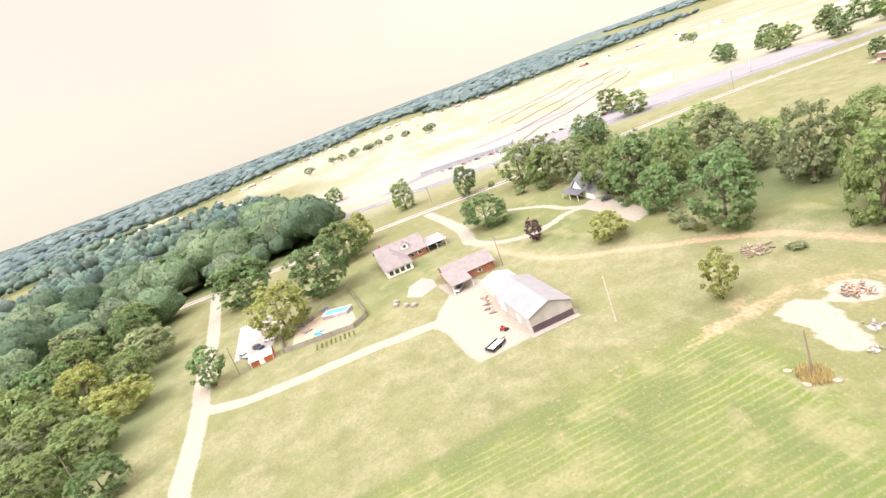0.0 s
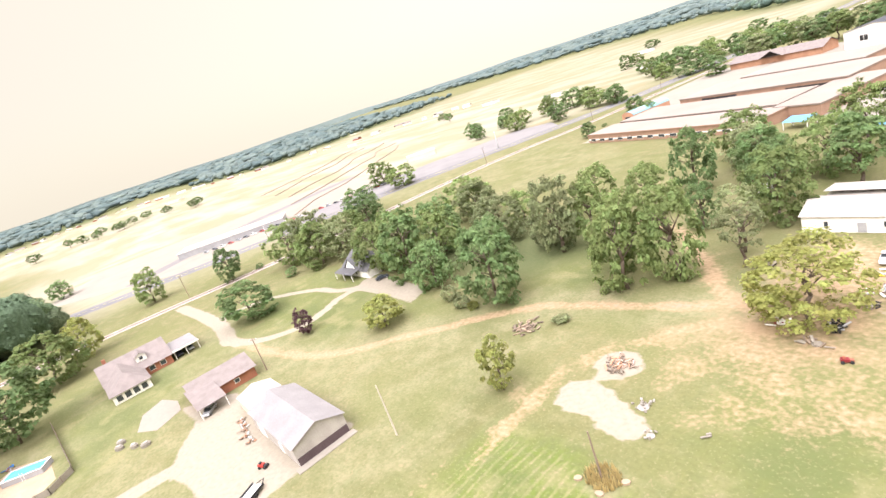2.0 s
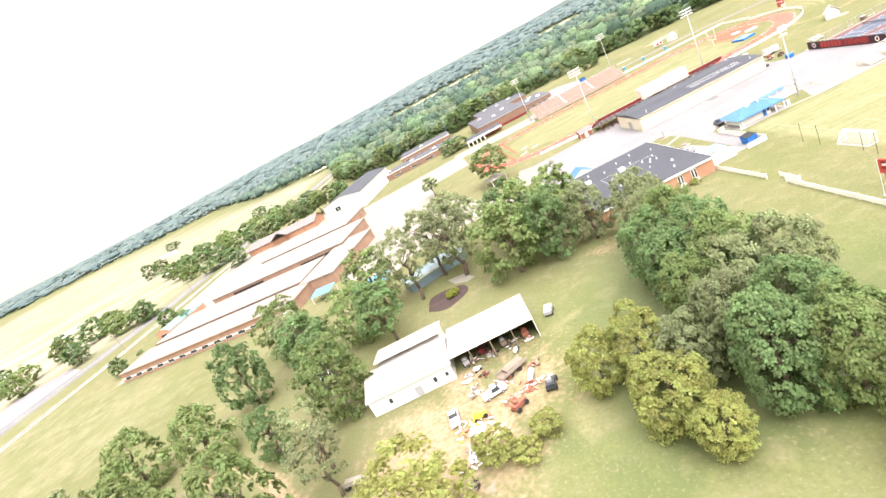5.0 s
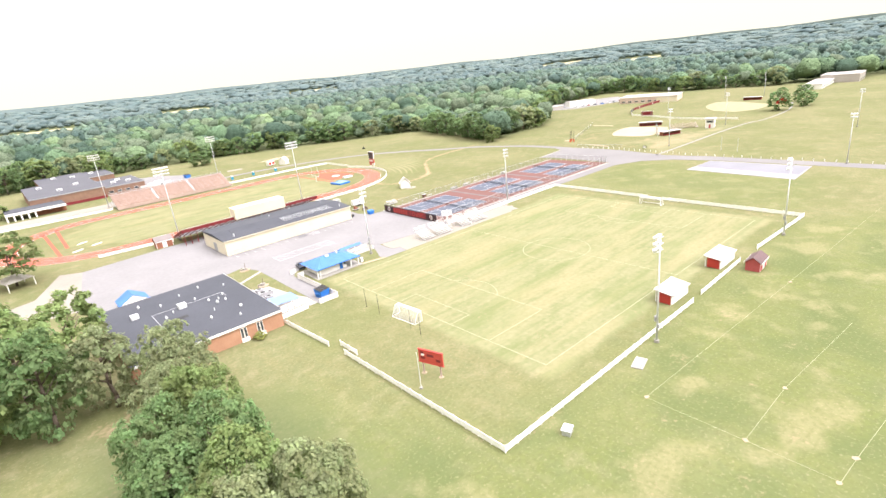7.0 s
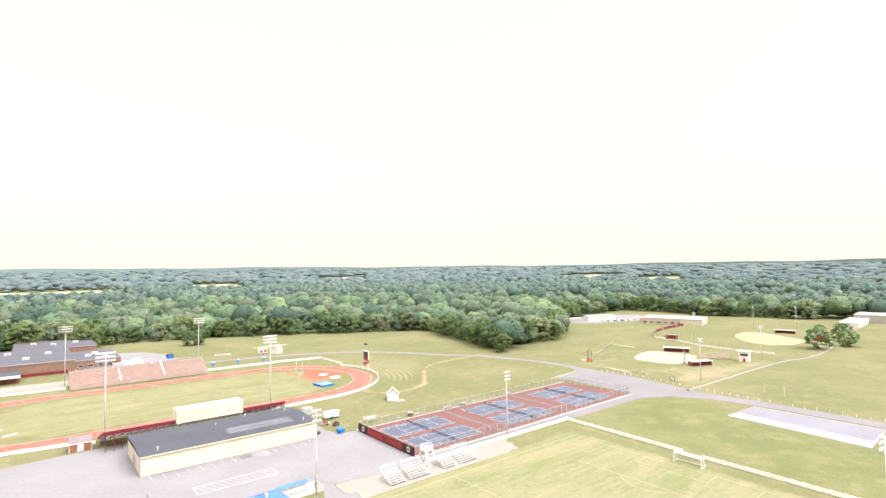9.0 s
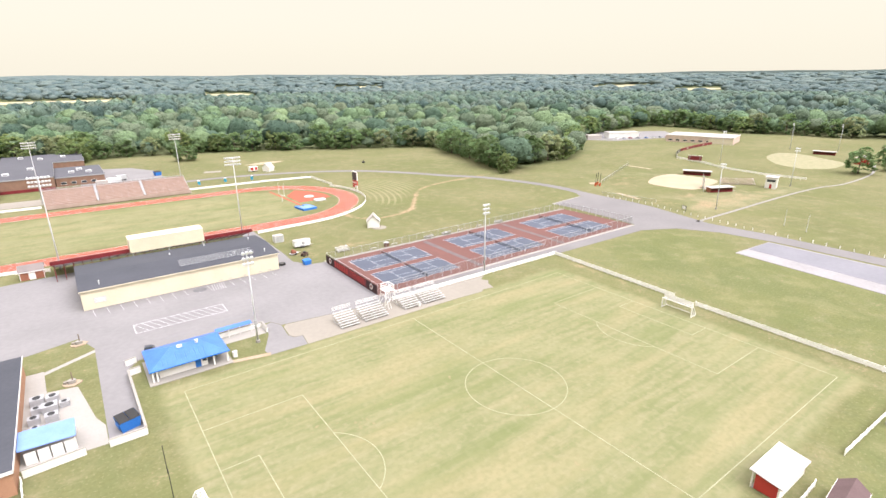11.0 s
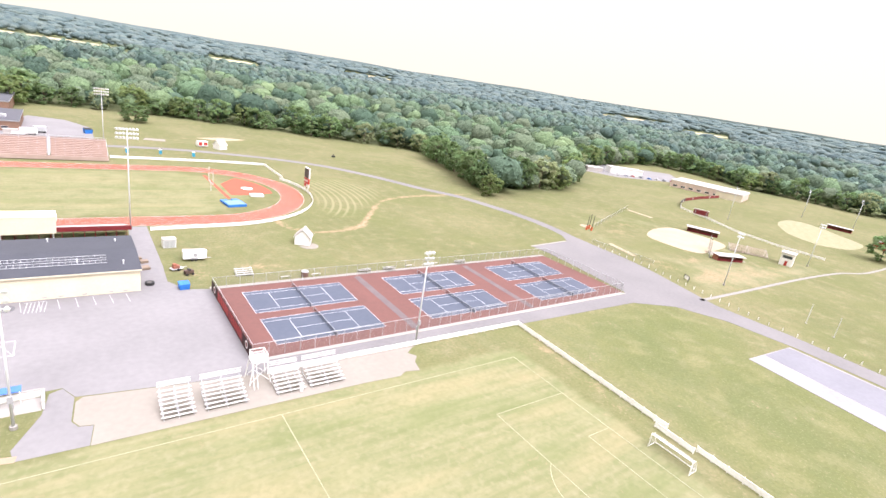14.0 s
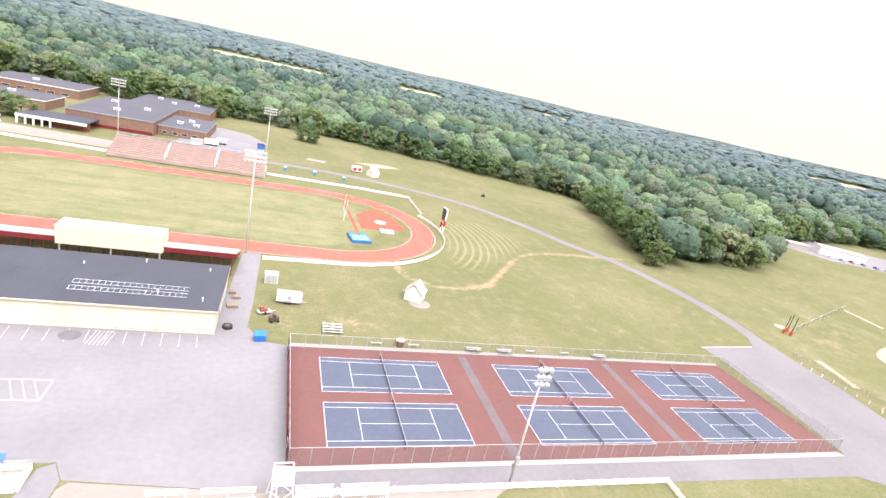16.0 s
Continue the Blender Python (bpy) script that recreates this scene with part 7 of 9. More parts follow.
# ---- house, garage and metal barn ----
def gable_house(name, label, x0, y0, x1, y1, hw, hr, wall, roof, axis_x=True, over=0.6, category="house"):
    b = thing(name, label, category)
    for ax, ay, bx, by, top in ((x0, y0, x1, y0 + 0.2, hw), (x0, y1 - 0.2, x1, y1, hw), (x0, y0 + 0.2, x0 + 0.2, y1 - 0.2, hw - 0.01), (x1 - 0.2, y0 + 0.2, x1, y1 - 0.2, hw - 0.01)):
        part("wall", Geo().box(ax, ay, 0, bx, by, top), wall, b)
    mx, my_ = (x0 + x1) / 2, (y0 + y1) / 2
    e = over
    if axis_x:
        k = (hr - hw) / (my_ - y0)
        part("gable", Geo().face((x0, y0, hw), (x0, my_, hr), (x0, y1, hw)), wall, b)
        part("gable", Geo().face((x1, y0, hw), (x1, y1, hw), (x1, my_, hr)), wall, b)
        for ya in (y0 - e, y1 + e):
            part("roof_slope", Geo().face((x0 - e, ya, hw - e * k + 0.05), (x1 + e, ya, hw - e * k + 0.05), (x1 + e, my_, hr + 0.05), (x0 - e, my_, hr + 0.05)), roof, b)
    else:
        k = (hr - hw) / (mx - x0)
        part("gable", Geo().face((x0, y0, hw), (x1, y0, hw), (mx, y0, hr)), wall, b)
        part("gable", Geo().face((x0, y1, hw), (mx, y1, hr), (x1, y1, hw)), wall, b)
        for xa in (x0 - e, x1 + e):
            part("roof_slope", Geo().face((xa, y0 - e, hw - e * k + 0.05), (xa, y1 + e, hw - e * k + 0.05), (mx, y1 + e, hr + 0.05), (mx, y0 - e, hr + 0.05)), roof, b)
    return b


ba = gable_house("metal_barn", "long metal barn with a pale lavender-grey roof and grey end wall", -239.2, -172.4, -216.8, -162.0, 3.9, 5.9, mat("grey_siding", (0.42, 0.39, 0.36)), METALROOF, True, 0.4, "barn")
part("dark_base", Geo().box(-216.78, -172.3, 0, -216.7, -162.1, 1.6), mat("dark_wainscot", (0.1, 0.07, 0.075)), ba)
part("barn_door", Geo().box(-236, -172.48, 0, -232.4, -172.41, 3.2), WHITE, ba)
part("barn_door", Geo().box(-225, -172.48, 0, -223.6, -172.41, 2.2), WHITE, ba)
part("apron", Geo().box(-216.6, -173.4, 0, -214.8, -161.4, 0.12), PALECRETE, ba)
gable_house("barn_lean_to", "pale tin-roofed lean-to behind the barn", -250.8, -171.4, -239.6, -163.6, 3.0, 4.2, CREAM, ROOFWHITE, True, 0.3, "shed")
ho = gable_house("brick_house", "brick house with a tan shingle roof, white dormer and white sunroom", -330, -188.4, -313, -169.8, 3.0, 7.2, BRICK, SHINGLE, False, 0.6)
# sunroom wing with a hipped roof
part("sunroom_wall", Geo().box(-313, -188.2, 0, -301.6, -188.0, 2.8), WHITE, ho)
part("sunroom_wall", Geo().box(-313, -178.4, 0, -301.6, -178.2, 2.8), WHITE, ho)
part("sunroom_wall", Geo().box(-301.8, -188.0, 0, -301.6, -178.4, 2.79), WHITE, ho)
part("hip_roof", Geo().face((-321, -183.2, 6.4), (-306.6, -183.2, 6.4), (-301, -188.8, 2.75), (-314, -188.8, 2.75)).face((-306.6, -183.2, 6.4), (-301, -177.6, 2.75), (-301, -188.8, 2.75)).face((-321, -183.2, 6.4), (-314, -177.6, 2.75), (-301, -177.6, 2.75), (-306.6, -183.2, 6.4)), SHINGLE, ho)
for y in (-187.4, -185.2, -183.0, -180.8):
    w = part("window", Geo().box(-301.6, y, 0.5, -301.52, y + 1.7, 2.4), WHITE, ho)
    part("pane", Geo().box(-301.52, y + 0.12, 0.62, -301.49, y + 1.58, 2.28), GLASS, w)
d = part("dormer", Geo().box(-320, -178.6, 4.4, -315.6, -175.6, 6.1), WHITE, ho)
part("dormer_roof", Geo().face((-321.5, -178.9, 6.0), (-315.2, -178.9, 6.0), (-315.2, -177.1, 7.2), (-321.5, -177.1, 7.2)).face((-321.5, -177.1, 7.2), (-315.2, -177.1, 7.2), (-315.2, -175.3, 6.0), (-321.5, -175.3, 6.0)), SHINGLE, d)
part("dormer_front", Geo().face((-315.55, -178.6, 6.05), (-315.55, -175.6, 6.05), (-315.55, -177.1, 7.0)), WHITE, d)
part("dormer_pane", Geo().box(-315.58, -177.6, 4.9, -315.52, -176.6, 5.9), GLASS, d)
for y in (-176.6, -173.4):
    w = part("window", Geo().box(-313.0, y, 0.9, -312.92, y + 1.7, 2.4), WHITE, ho)
    part("pane", Geo().box(-312.92, y + 0.12, 1.02, -312.89, y + 1.58, 2.28), GLASS, w)
part("chimney", Geo().box(-324, -186.4, 5.0, -323, -185.4, 8.2), BRICK, ho)
ho.matrix_world = pose(3.0, -4.4, 0)
cp = thing("carport", "open carport with a pale flat roof beside the house", "carport")
part("roof", Geo().box(-325, -169.0, 2.8, -313, -160.8, 3.1), METALROOF, cp)
part("fascia", Geo().box(-313, -169.1, 2.6, -312.9, -160.7, 3.15), WHITE, cp)
for x in (-324.6, -313.4):
    for y in (-168.6, -165, -161.2):
        part("post", Geo().box(x - 0.1, y - 0.1, 0, x + 0.1, y + 0.1, 2.8), WHITE, cp)
part("rear_wall", Geo().box(-324.4, -168.4, 0, -324.1, -161.4, 2.8), BRICK, cp)
cp.matrix_world = pose(2.6, -4.6, 0)
car(-314, -171.6, 0, DARKCAR, "dark car under the carport")
car(-314.4, -168, 0, SILVER, "silver car under the carport")
ga = gable_house("garage", "detached brick garage with a tan shingle roof", -280, -174, -267.6, -159, 2.9, 5.2, BRICK, SHINGLE, False)
part("front_porch_roof", Geo().face((-272, -175.2, 4.1), (-260.4, -175.2, 2.7), (-260.4, -168.4, 2.7), (-272, -168.4, 4.1)).face((-272, -168.4, 4.0), (-260.4, -168.4, 2.6), (-260.4, -175.2, 2.6), (-272, -175.2, 4.0)), SHINGLE, ga)
for y in (-174.9, -168.7):
    part("porch_post", Geo().box(-260.8, y - 0.1, 0, -260.6, y + 0.1, 2.65), WHITE, ga)
part("garage_door", Geo().box(-267.6, -173.6, 0, -267.52, -169, 2.3), DARK, ga)
w = part("window", Geo().box(-267.6, -164.6, 1.0, -267.52, -163.2, 2.2), WHITE, ga)
part("pane", Geo().box(-267.52, -164.45, 1.1, -267.49, -163.35, 2.1), GLASS, w)
ga.matrix_world = pose(3.4, -3.9, 0)
car(-259.2, -176.7, -40, SILVER, "silver car under the garage porch")
lay("patio", Geo().slab([(-280.6, -188.5), (-284, -183), (-277.4, -180.4), (-270.5, -181), (-266.8, -187.4), (-272, -191)], 0, 0.05), PALECRETE, "bleached concrete patio", "pavement")
for x, y in ((-268.4, -195.3), (-264.8, -192.6), (-271, -194.6), (-262, -190.6)):
    rk = thing("landscape_boulder", "pale landscaping boulders on the lawn", "boulder", (x, y, 0), rng.uniform(0, 90), "boulders by the patio")
    part("stone", Geo().slab([(1.1 * math.cos(a), 0.8 * math.sin(a)) for a in np.arange(0, 6.2, 0.8)], 0, 0.7), PALECRETE, rk)
    part("top_stone", Geo().slab([(0.7 * math.cos(a), 0.5 * math.sin(a)) for a in np.arange(0.3, 6.4, 0.9)], 0.7, 1.0), CONCRETE, rk)
t = thing("utility_trailer", "dark-framed utility trailer with a pale deck", "trailer", (-218.4, -181, 0), 120)
part("deck", Geo().box(-2.2, -1.1, 0.5, 2.2, 1.1, 0.58), LAMP, t)
part("frame", Geo().box(-2.25, -1.2, 0.45, 2.25, -1.1, 0.95).box(-2.25, 1.1, 0.45, 2.25, 1.2, 0.95).box(-2.3, -1.2, 0.45, -2.2, 1.2, 1.1), DARK, t)
part("tongue", Geo().bar((2.2, -0.8, 0.5), (3.6, 0, 0.5), 0.1, 0.1).bar((2.2, 0.8, 0.5), (3.6, 0, 0.5), 0.1, 0.1), DARK, t)
for y in (-1.3, 1.3):
    part("wheel", Geo().tube((0, y - 0.1, 0.33), (0, y + 0.1, 0.33), 0.33, n=12), TYRE, t)
junk("riding_mower", "small red riding mower by the barn", -224, -176.6, 30, 0.9, RED, DARK)
for x, y in ((-238, -175), (-241, -174.4), (-243.6, -174), (-235, -174.6), (-246, -173.8)):
    heap("lumber_stack", "short stack of lumber and tools by the barn", x, y, 0.8, 8, [WOOD, TANBRICK, STEEL], 0.8)

# back yard with pool
po = thing("pool", "rectangular above-ground swimming pool with bright water", "swimming pool", (-284.4, -213.2, 0), 62)
part("wall", Geo().box(-4.6, -2.2, 0, 4.6, -2.0, 1.3).box(-4.6, 2.0, 0, 4.6, 2.2, 1.3).box(-4.6, -2.0, 0, -4.4, 2.0, 1.3).box(4.4, -2.0, 0, 4.6, 2.0, 1.3), GREYPAINT, po)
part("coping", Geo().box(-4.7, -2.3, 1.3, 4.7, -1.95, 1.36).box(-4.7, 1.95, 1.3, 4.7, 2.3, 1.36).box(-4.7, -1.95, 1.3, -4.35, 1.95, 1.36).box(4.35, -1.95, 1.3, 4.7, 1.95, 1.36), LAMP, po)
part("water", Geo().box(-4.4, -2.0, 0.1, 4.4, 2.0, 1.15), POOLWATER, po)
part("ladder", Geo().bar((0, -2.4, 0), (0, -2.2, 2.0), 0.06, 0.06).bar((0.6, -2.4, 0), (0.6, -2.2, 2.0), 0.06, 0.06), WHITE, po)
fy = thing("board_fence", "grey board fence round the back yard", "fence")
for a, b_ in (((-270.5, -231), (-266, -209)), ((-266, -209), (-271, -204.5)), ((-271, -204.5), (-309, -207.6)), ((-270.5, -231), (-282, -232))):
    part("panel", Geo().bar((*a, 0.8), (*b_, 0.8), 0.06, 1.5), FENCEWOOD, fy)
    n = int((Vector(b_) - Vector(a)).length / 2.4)
    for i in range(n + 1):
        q = Vector(a).lerp(Vector(b_), i / max(n, 1))
        part("post", Geo().box(q.x - 0.07, q.y - 0.07, 0, q.x + 0.07, q.y + 0.07, 1.75), WOOD, fy)
lay("yard_earth", Geo().slab([(-271.5, -229), (-268.5, -212), (-273, -208), (-288, -209), (-294, -216), (-284, -228)], 0, 0.02), SOIL, "bare trodden earth in the back yard", "ground")
shed("garden_shed", "small red shed with a grey metal roof beside the drive", -272.2, -237.6, 90, 6.6, 5.0, 2.1, 3.2, mat("orange_red_wood", (0.4, 0.12, 0.06)), GREYPAINT, WHITE)
heap("tarpaulin", "bright blue tarpaulin bundle in the yard", -273.8, -220, 1.6, 10, [mat("blue_tarp", (0.05, 0.35, 0.6))], 1.6, 0.5)
for x, y in ((-290, -222), (-280, -224), (-287, -226), (-294, -217)):
    heap("yard_clutter", "tables and toys in the back yard", x, y, 1.5, 12, [WOOD, GREYPAINT, BLUE, DARKRED], 0.9, 0.8)
lay("side_drive", Geo().slab([(-282, -248), (-279, -236), (-300, -232), (-318, -236), (-316, -250)], 0, 0.025), mat("grey_gravel", (0.3, 0.27, 0.25)), "grey gravel parking place", "parking lot")
car(-281.6, -244.4, 40, SILVER, "silver-blue car parked on the grass")
car(-284.4, -240.2, 40, DARKCAR, "dark car parked on the grass")
car(-288, -236.6, 60, WHITE, "white car beside the yard")
rw = Geo()
for k in range(4):
    for i in range(9):
        rw.slab(arc(-262 - k * 1.0 + i * 0.15, -221 + i * 1.4, 0.28, 0, 360, 6)[:-1], 0, 0.3)
tagged(new("vegetable_rows", rw.mesh("vegetable_rows", LEAVES[2])), "short rows of garden plants beside the drive", "plants", kind="stuff")
h2 = gable_house("grey_house", "grey house with a steep gable and white trim among the trees", -306, -112, -288, -99, 3.0, 7.4, WHITE, mat("grey_shingle", (0.11, 0.11, 0.115)), True)
part("porch_roof", Geo().face((-306, -116, 2.5), (-293, -116, 2.5), (-293, -112, 3.2), (-306, -112, 3.2)), mat("porch_shingle", (0.1, 0.1, 0.105)), h2)
for x in (-305.6, -299.5, -293.4):
    part("porch_post", Geo().box(x - 0.1, -115.8, 0, x + 0.1, -115.6, 2.5), WHITE, h2)
part("front_gable", Geo().face((-303, -112.1, 3.2), (-295, -112.1, 3.2), (-299, -112.1, 6.6)), WHITE, h2)
part("gable_roof", Geo().face((-303.5, -112.5, 3.0), (-299, -112.5, 6.9), (-299, -105, 6.9), (-303.5, -105, 3.0)).face((-299, -112.5, 6.9), (-294.5, -112.5, 3.0), (-294.5, -105, 3.0), (-299, -105, 6.9)), mat("gable_shingle", (0.11, 0.11, 0.115)), h2)
for x in (-304, -297):
    window_in(h2, x, 0.8, x + 1.4, 2.2, -112.0)
car(-281, -111, 70, DARKCAR, "dark car before the grey house")


def utility_pole(x, y, h, rz=0, arms=1, lean=0.0, label="weathered wooden utility pole", wood=None):
    p = thing("utility_pole", label, "utility pole", (x, y, 0), rz, "utility poles")
    part("shaft", Geo().tube((0, 0, -0.3), (lean, 0, h), 0.17, 0.11, n=8), wood or WOOD, p)
    for k in range(arms):
        part("crossarm", Geo().bar((lean - 1.2, 0, h - 0.5 - k), (lean + 1.2, 0, h - 0.5 - k), 0.1, 0.12), WOOD, p)
        for xx in (-1.0, 1.0):
            part("insulator", Geo().tube((lean + xx, 0, h - 0.45 - k), (lean + xx, 0, h - 0.2 - k), 0.06, n=6), LAMP, p)
    return p


utility_pole(-263.8, -160.5, 9.5, 40, 1)
utility_pole(-206.5, -158.1, 10.2, 0, 0, -0.4, "pale leaning utility pole in the meadow", FENCEPALE)
utility_pole(-171.1, -149.1, 7.5, 0, 0, -0.3, "dark leaning pole in a tuft of dry grass")
utility_pole(-268.5, -244.5, 9.0, 0, 0, -0.8)
utility_pole(-241, -279, 9.5, 0, 0, -0.8)
for x, y in ((-404, -300), (-404, -250), (-402, -205), (-392, -150), (-384, -100), (-378, -50), (-372, 34), (-350, 120), (-336, 190)):
    utility_pole(x, y, 11, 95, 1)
for x, y in ((-440, -90), (-425, 10), (-405, 80), (-425, 178)):
    flood_pole(x, y, 12, 1, 1, 60, "tall grey street light beside the highway", False)

# ---- across the highway ----
m = flat_block("strip_mall", "long low building with a white roof and dark glass front", -520, -126, 62, 74, 22, 4.2, GREYPAINT, ROOFWHITE, WHITE)
m = flat_block("drive_in_shop", "low shop with a white roof beside the highway", -520, 80, 55, 26, 16, 4.5, CREAM, ROOFWHITE, WHITE)
for i, (x, y, w_, d_, rz) in enumerate(((-560, 330, 22, 11, 20), (-1100, 350, 40, 16, 0), (-980, -330, 34, 14, 20), (-1300, -420, 40, 14, 10), (-470, 400, 18, 10, 10), (-1500, 60, 44, 18, 30), (-820, 480, 30, 14, 0), (-1700, 700, 50, 20, 0), (-640, 700, 26, 14, 20))):
    flat_block("distant_building", "low pale building beyond the highway", x, y, rz, w_, d_, 4.2, CREAM if i % 2 else WHITE, METALROOF if i % 3 else SHINGLE, WHITE, group="distant buildings")
lot_rng = random.Random(3)
for i in range(26):
    a = Vector((-492, -112)).lerp(Vector((-452, 18)), i / 25)
    car(a.x - 10 + lot_rng.uniform(-1, 1), a.y, 20, (SILVER, DARKCAR, WHITE, RED)[i % 4], "parked car in the lot beside the highway", "parked_car")

# ---- ball fields to the east ----
lay("softball_infield", Geo().slab(smooth_line([(178.5, 30), (180, 39), (189.5, 45), (202, 48.5), (214, 47.5), (216.5, 39), (217.5, 28), (213, 20), (198, 17), (184.4, 16), (179.5, 22), (178.5, 30)], 4)[:-1], 0, 0.05), SAND, "pale sand infield", "ball field")
lay("baseball_infield", Geo().slab(smooth_line([(290, 8), (296, 24), (311, 36), (329, 45), (350, 48), (358, 43), (356, 31), (346, 17), (335, 2), (318, -2), (301, -0.5), (290, 8)], 4)[:-1], 0, 0.06), mat("worn_infield", (0.27, 0.24, 0.15), (0.18, 0.18, 0.09)), "worn sandy infield", "ball field")
lay("bullpen_strip", Geo().ribbon([(147, 35), (145.5, 28), (143.8, 20.8)], 2.2, 0.05), SAND, "pale sand strip beside the fence", "ball field")
lay("outfield_strip", Geo().ribbon([(221, 80), (221, 64)], 2.0, 0.05), SAND, "pale sand strip in the outfield", "ball field")
lay("dugout_apron", Geo().slab([(186, 8), (196, 3), (200, 12), (190, 18)], 0, 0.05), PALECRETE, "pale concrete by the dugout", "pavement")
for x, y, rz, w_ in ((223.4, 37.4, -62, 14), (188.4, 7.0, -25, 12), (368, 24, -80, 13)):
    d = thing("ballfield_dugout", "low dugout with a white roof and red front", "dugout", (x, y, 0), rz, "ball field dugouts")
    part("wall", Geo().box(-w_ / 2, 1.4, 0, w_ / 2, 1.6, 2.2).box(-w_ / 2, -1.5, 0, -w_ / 2 + 0.2, 1.4, 2.2).box(w_ / 2 - 0.2, -1.5, 0, w_ / 2, 1.4, 2.2), BRICK, d)
    part("roof", Geo().box(-w_ / 2 - 0.5, -2.6, 2.2, w_ / 2 + 0.5, 2.6, 2.4), ROOFWHITE, d)
    part("front_screen", Geo().box(-w_ / 2, -1.6, 0, w_ / 2, -1.5, 0.9), DARKRED, d)
pbx = thing("announcer_box", "small white two-storey announcer box", "building", (217.5, -4, 0), 15)
part("body", Geo().box(-3, -2.4, 0, 3, 2.4, 5.2), WHITE, pbx)
part("roof", Geo().box(-3.4, -2.8, 5.2, 3.4, 2.8, 5.5), ROOFWHITE, pbx)
part("window", Geo().box(-3.05, -1.8, 3.2, -3.0, 1.8, 4.4), GLASS, pbx)
part("door", Geo().box(-3.05, -0.5, 0, -3.0, 0.5, 2.1), RED, pbx)
bleacher(212, 9, 16, 7, -50, "low weathered reddish bleacher behind home plate", 0.8, 0.35, PINKALU, False)
bs = thing("backstop", "tall dark backstop net behind home plate", "backstop", (190, 16, 0), 30)
part("net", Geo().box(-9, -0.05, 0.2, 9, 0.05, 6), WIRE, bs)
for x in (-9, -3, 3, 9):
    part("post", Geo().tube((x, 0, 0), (x, 0, 6.2), 0.1), STEEL, bs)
vinyl_fence([(278, 81.6), (273, 78), (266.4, 58.2), (254, 36), (250.1, 13), (252, -7)], 1.35, "pale outfield fence of the ball field", 0.26)
wire_fence((160, 54), (222, 81), 2.0, step=6)
wire_fence((138, 37), (143, 12), 1.6, step=5)
of = thing("outfield_fence", "dark banner fence with pale round marks round the outfield", "fence")
line = [(279, 82.4), (292, 90), (307.6, 96), (334.7, 100.6), (366.7, 103)]
for (ax, ay), (bx_, by) in zip(line, line[1:]):
    part("banner", Geo().bar((ax, ay, 1.1), (bx_, by, 1.1), 0.08, 1.9), DARKRED if ax > 300 else DARK, of)
    for k in range(4):
        x, y = ax + (bx_ - ax) * k / 4, ay + (by - ay) * k / 4
        part("post", Geo().tube((x, y, 0), (x, y, 2.3), 0.08, n=6), STEEL, of)
    part("round_mark", Geo().tube(((ax + bx_) / 2, (ay + by) / 2 - 0.16, 1.1), ((ax + bx_) / 2, (ay + by) / 2 - 0.12, 1.1), 0.6, n=12), WHITE, of)
sbd = thing("field_scoreboard", "small maroon scoreboard with a white frame at the ball field fence", "scoreboard", (265.5, 62, 0), -70)
part("board", Geo().box(-4, -0.1, 1.4, 4, 0.1, 4.2), DARKRED, sbd)
part("frame", Geo().box(-4.2, -0.14, 4.2, 4.2, 0.14, 4.5).box(-4.2, -0.14, 1.1, 4.2, 0.14, 1.4), WHITE, sbd)
for x in (-3, 3):
    part("post", Geo().box(x - 0.12, -0.3, 0, x + 0.12, -0.12, 4.2), STEEL, sbd)
for x, y in ((153, 52.4), (154.6, 51), (156, 53.6)):
    p = thing("foul_pad_post", "leaning dark post with an orange base pad", "post", (x, y, 0), 0, "cage posts")
    part("shaft", Geo().tube((0, 0, 0), (0.5, 0.2, 6.5), 0.12, n=6), DARK, p)
    part("pad", Geo().tube((0, 0, 0), (0.1, 0, 1.6), 0.5, n=8), mat("orange_pad", (0.5, 0.12, 0.05)), p)
lay("throwing_circle", Geo().slab(arc(158, 57, 2.6, 0, 360, 16)[:-1], 0, 0.04), SOIL, "orange-red throwing circle", "ball field")
sg = thing("field_sign", "small dark-framed field sign by the apron", "sign", (139.6, -3, 0), 60)
part("board", Geo().box(-1.3, -0.06, 0.7, 1.3, 0.06, 1.9), WHITE, sg)
part("frame", Geo().box(-1.45, -0.1, 0.6, -1.3, 0.1, 2.0).box(1.3, -0.1, 0.6, 1.45, 0.1, 2.0).box(-1.45, -0.1, 1.9, 1.45, 0.1, 2.05), DARK, sg)
for x in (-1.3, 1.3):
    part("leg", Geo().box(x - 0.07, -0.07, 0, x + 0.07, 0.07, 0.7), DARK, sg)
bl = thing("parking_bollards", "row of short white bollards along the apron edge", "bollards")
for (ax, ay), (bx_, by), n in (((137, 10), (131, -34), 14), ((131, -34), (131, -110), 20), ((136, 32), (139, 8), 8)):
    for i in range(n):
        q = Vector((ax, ay)).lerp(Vector((bx_, by)), i / n)
        part("bollard", Geo().tube((q.x, q.y, 0), (q.x, q.y, 0.9), 0.12, n=6), WHITE, bl)
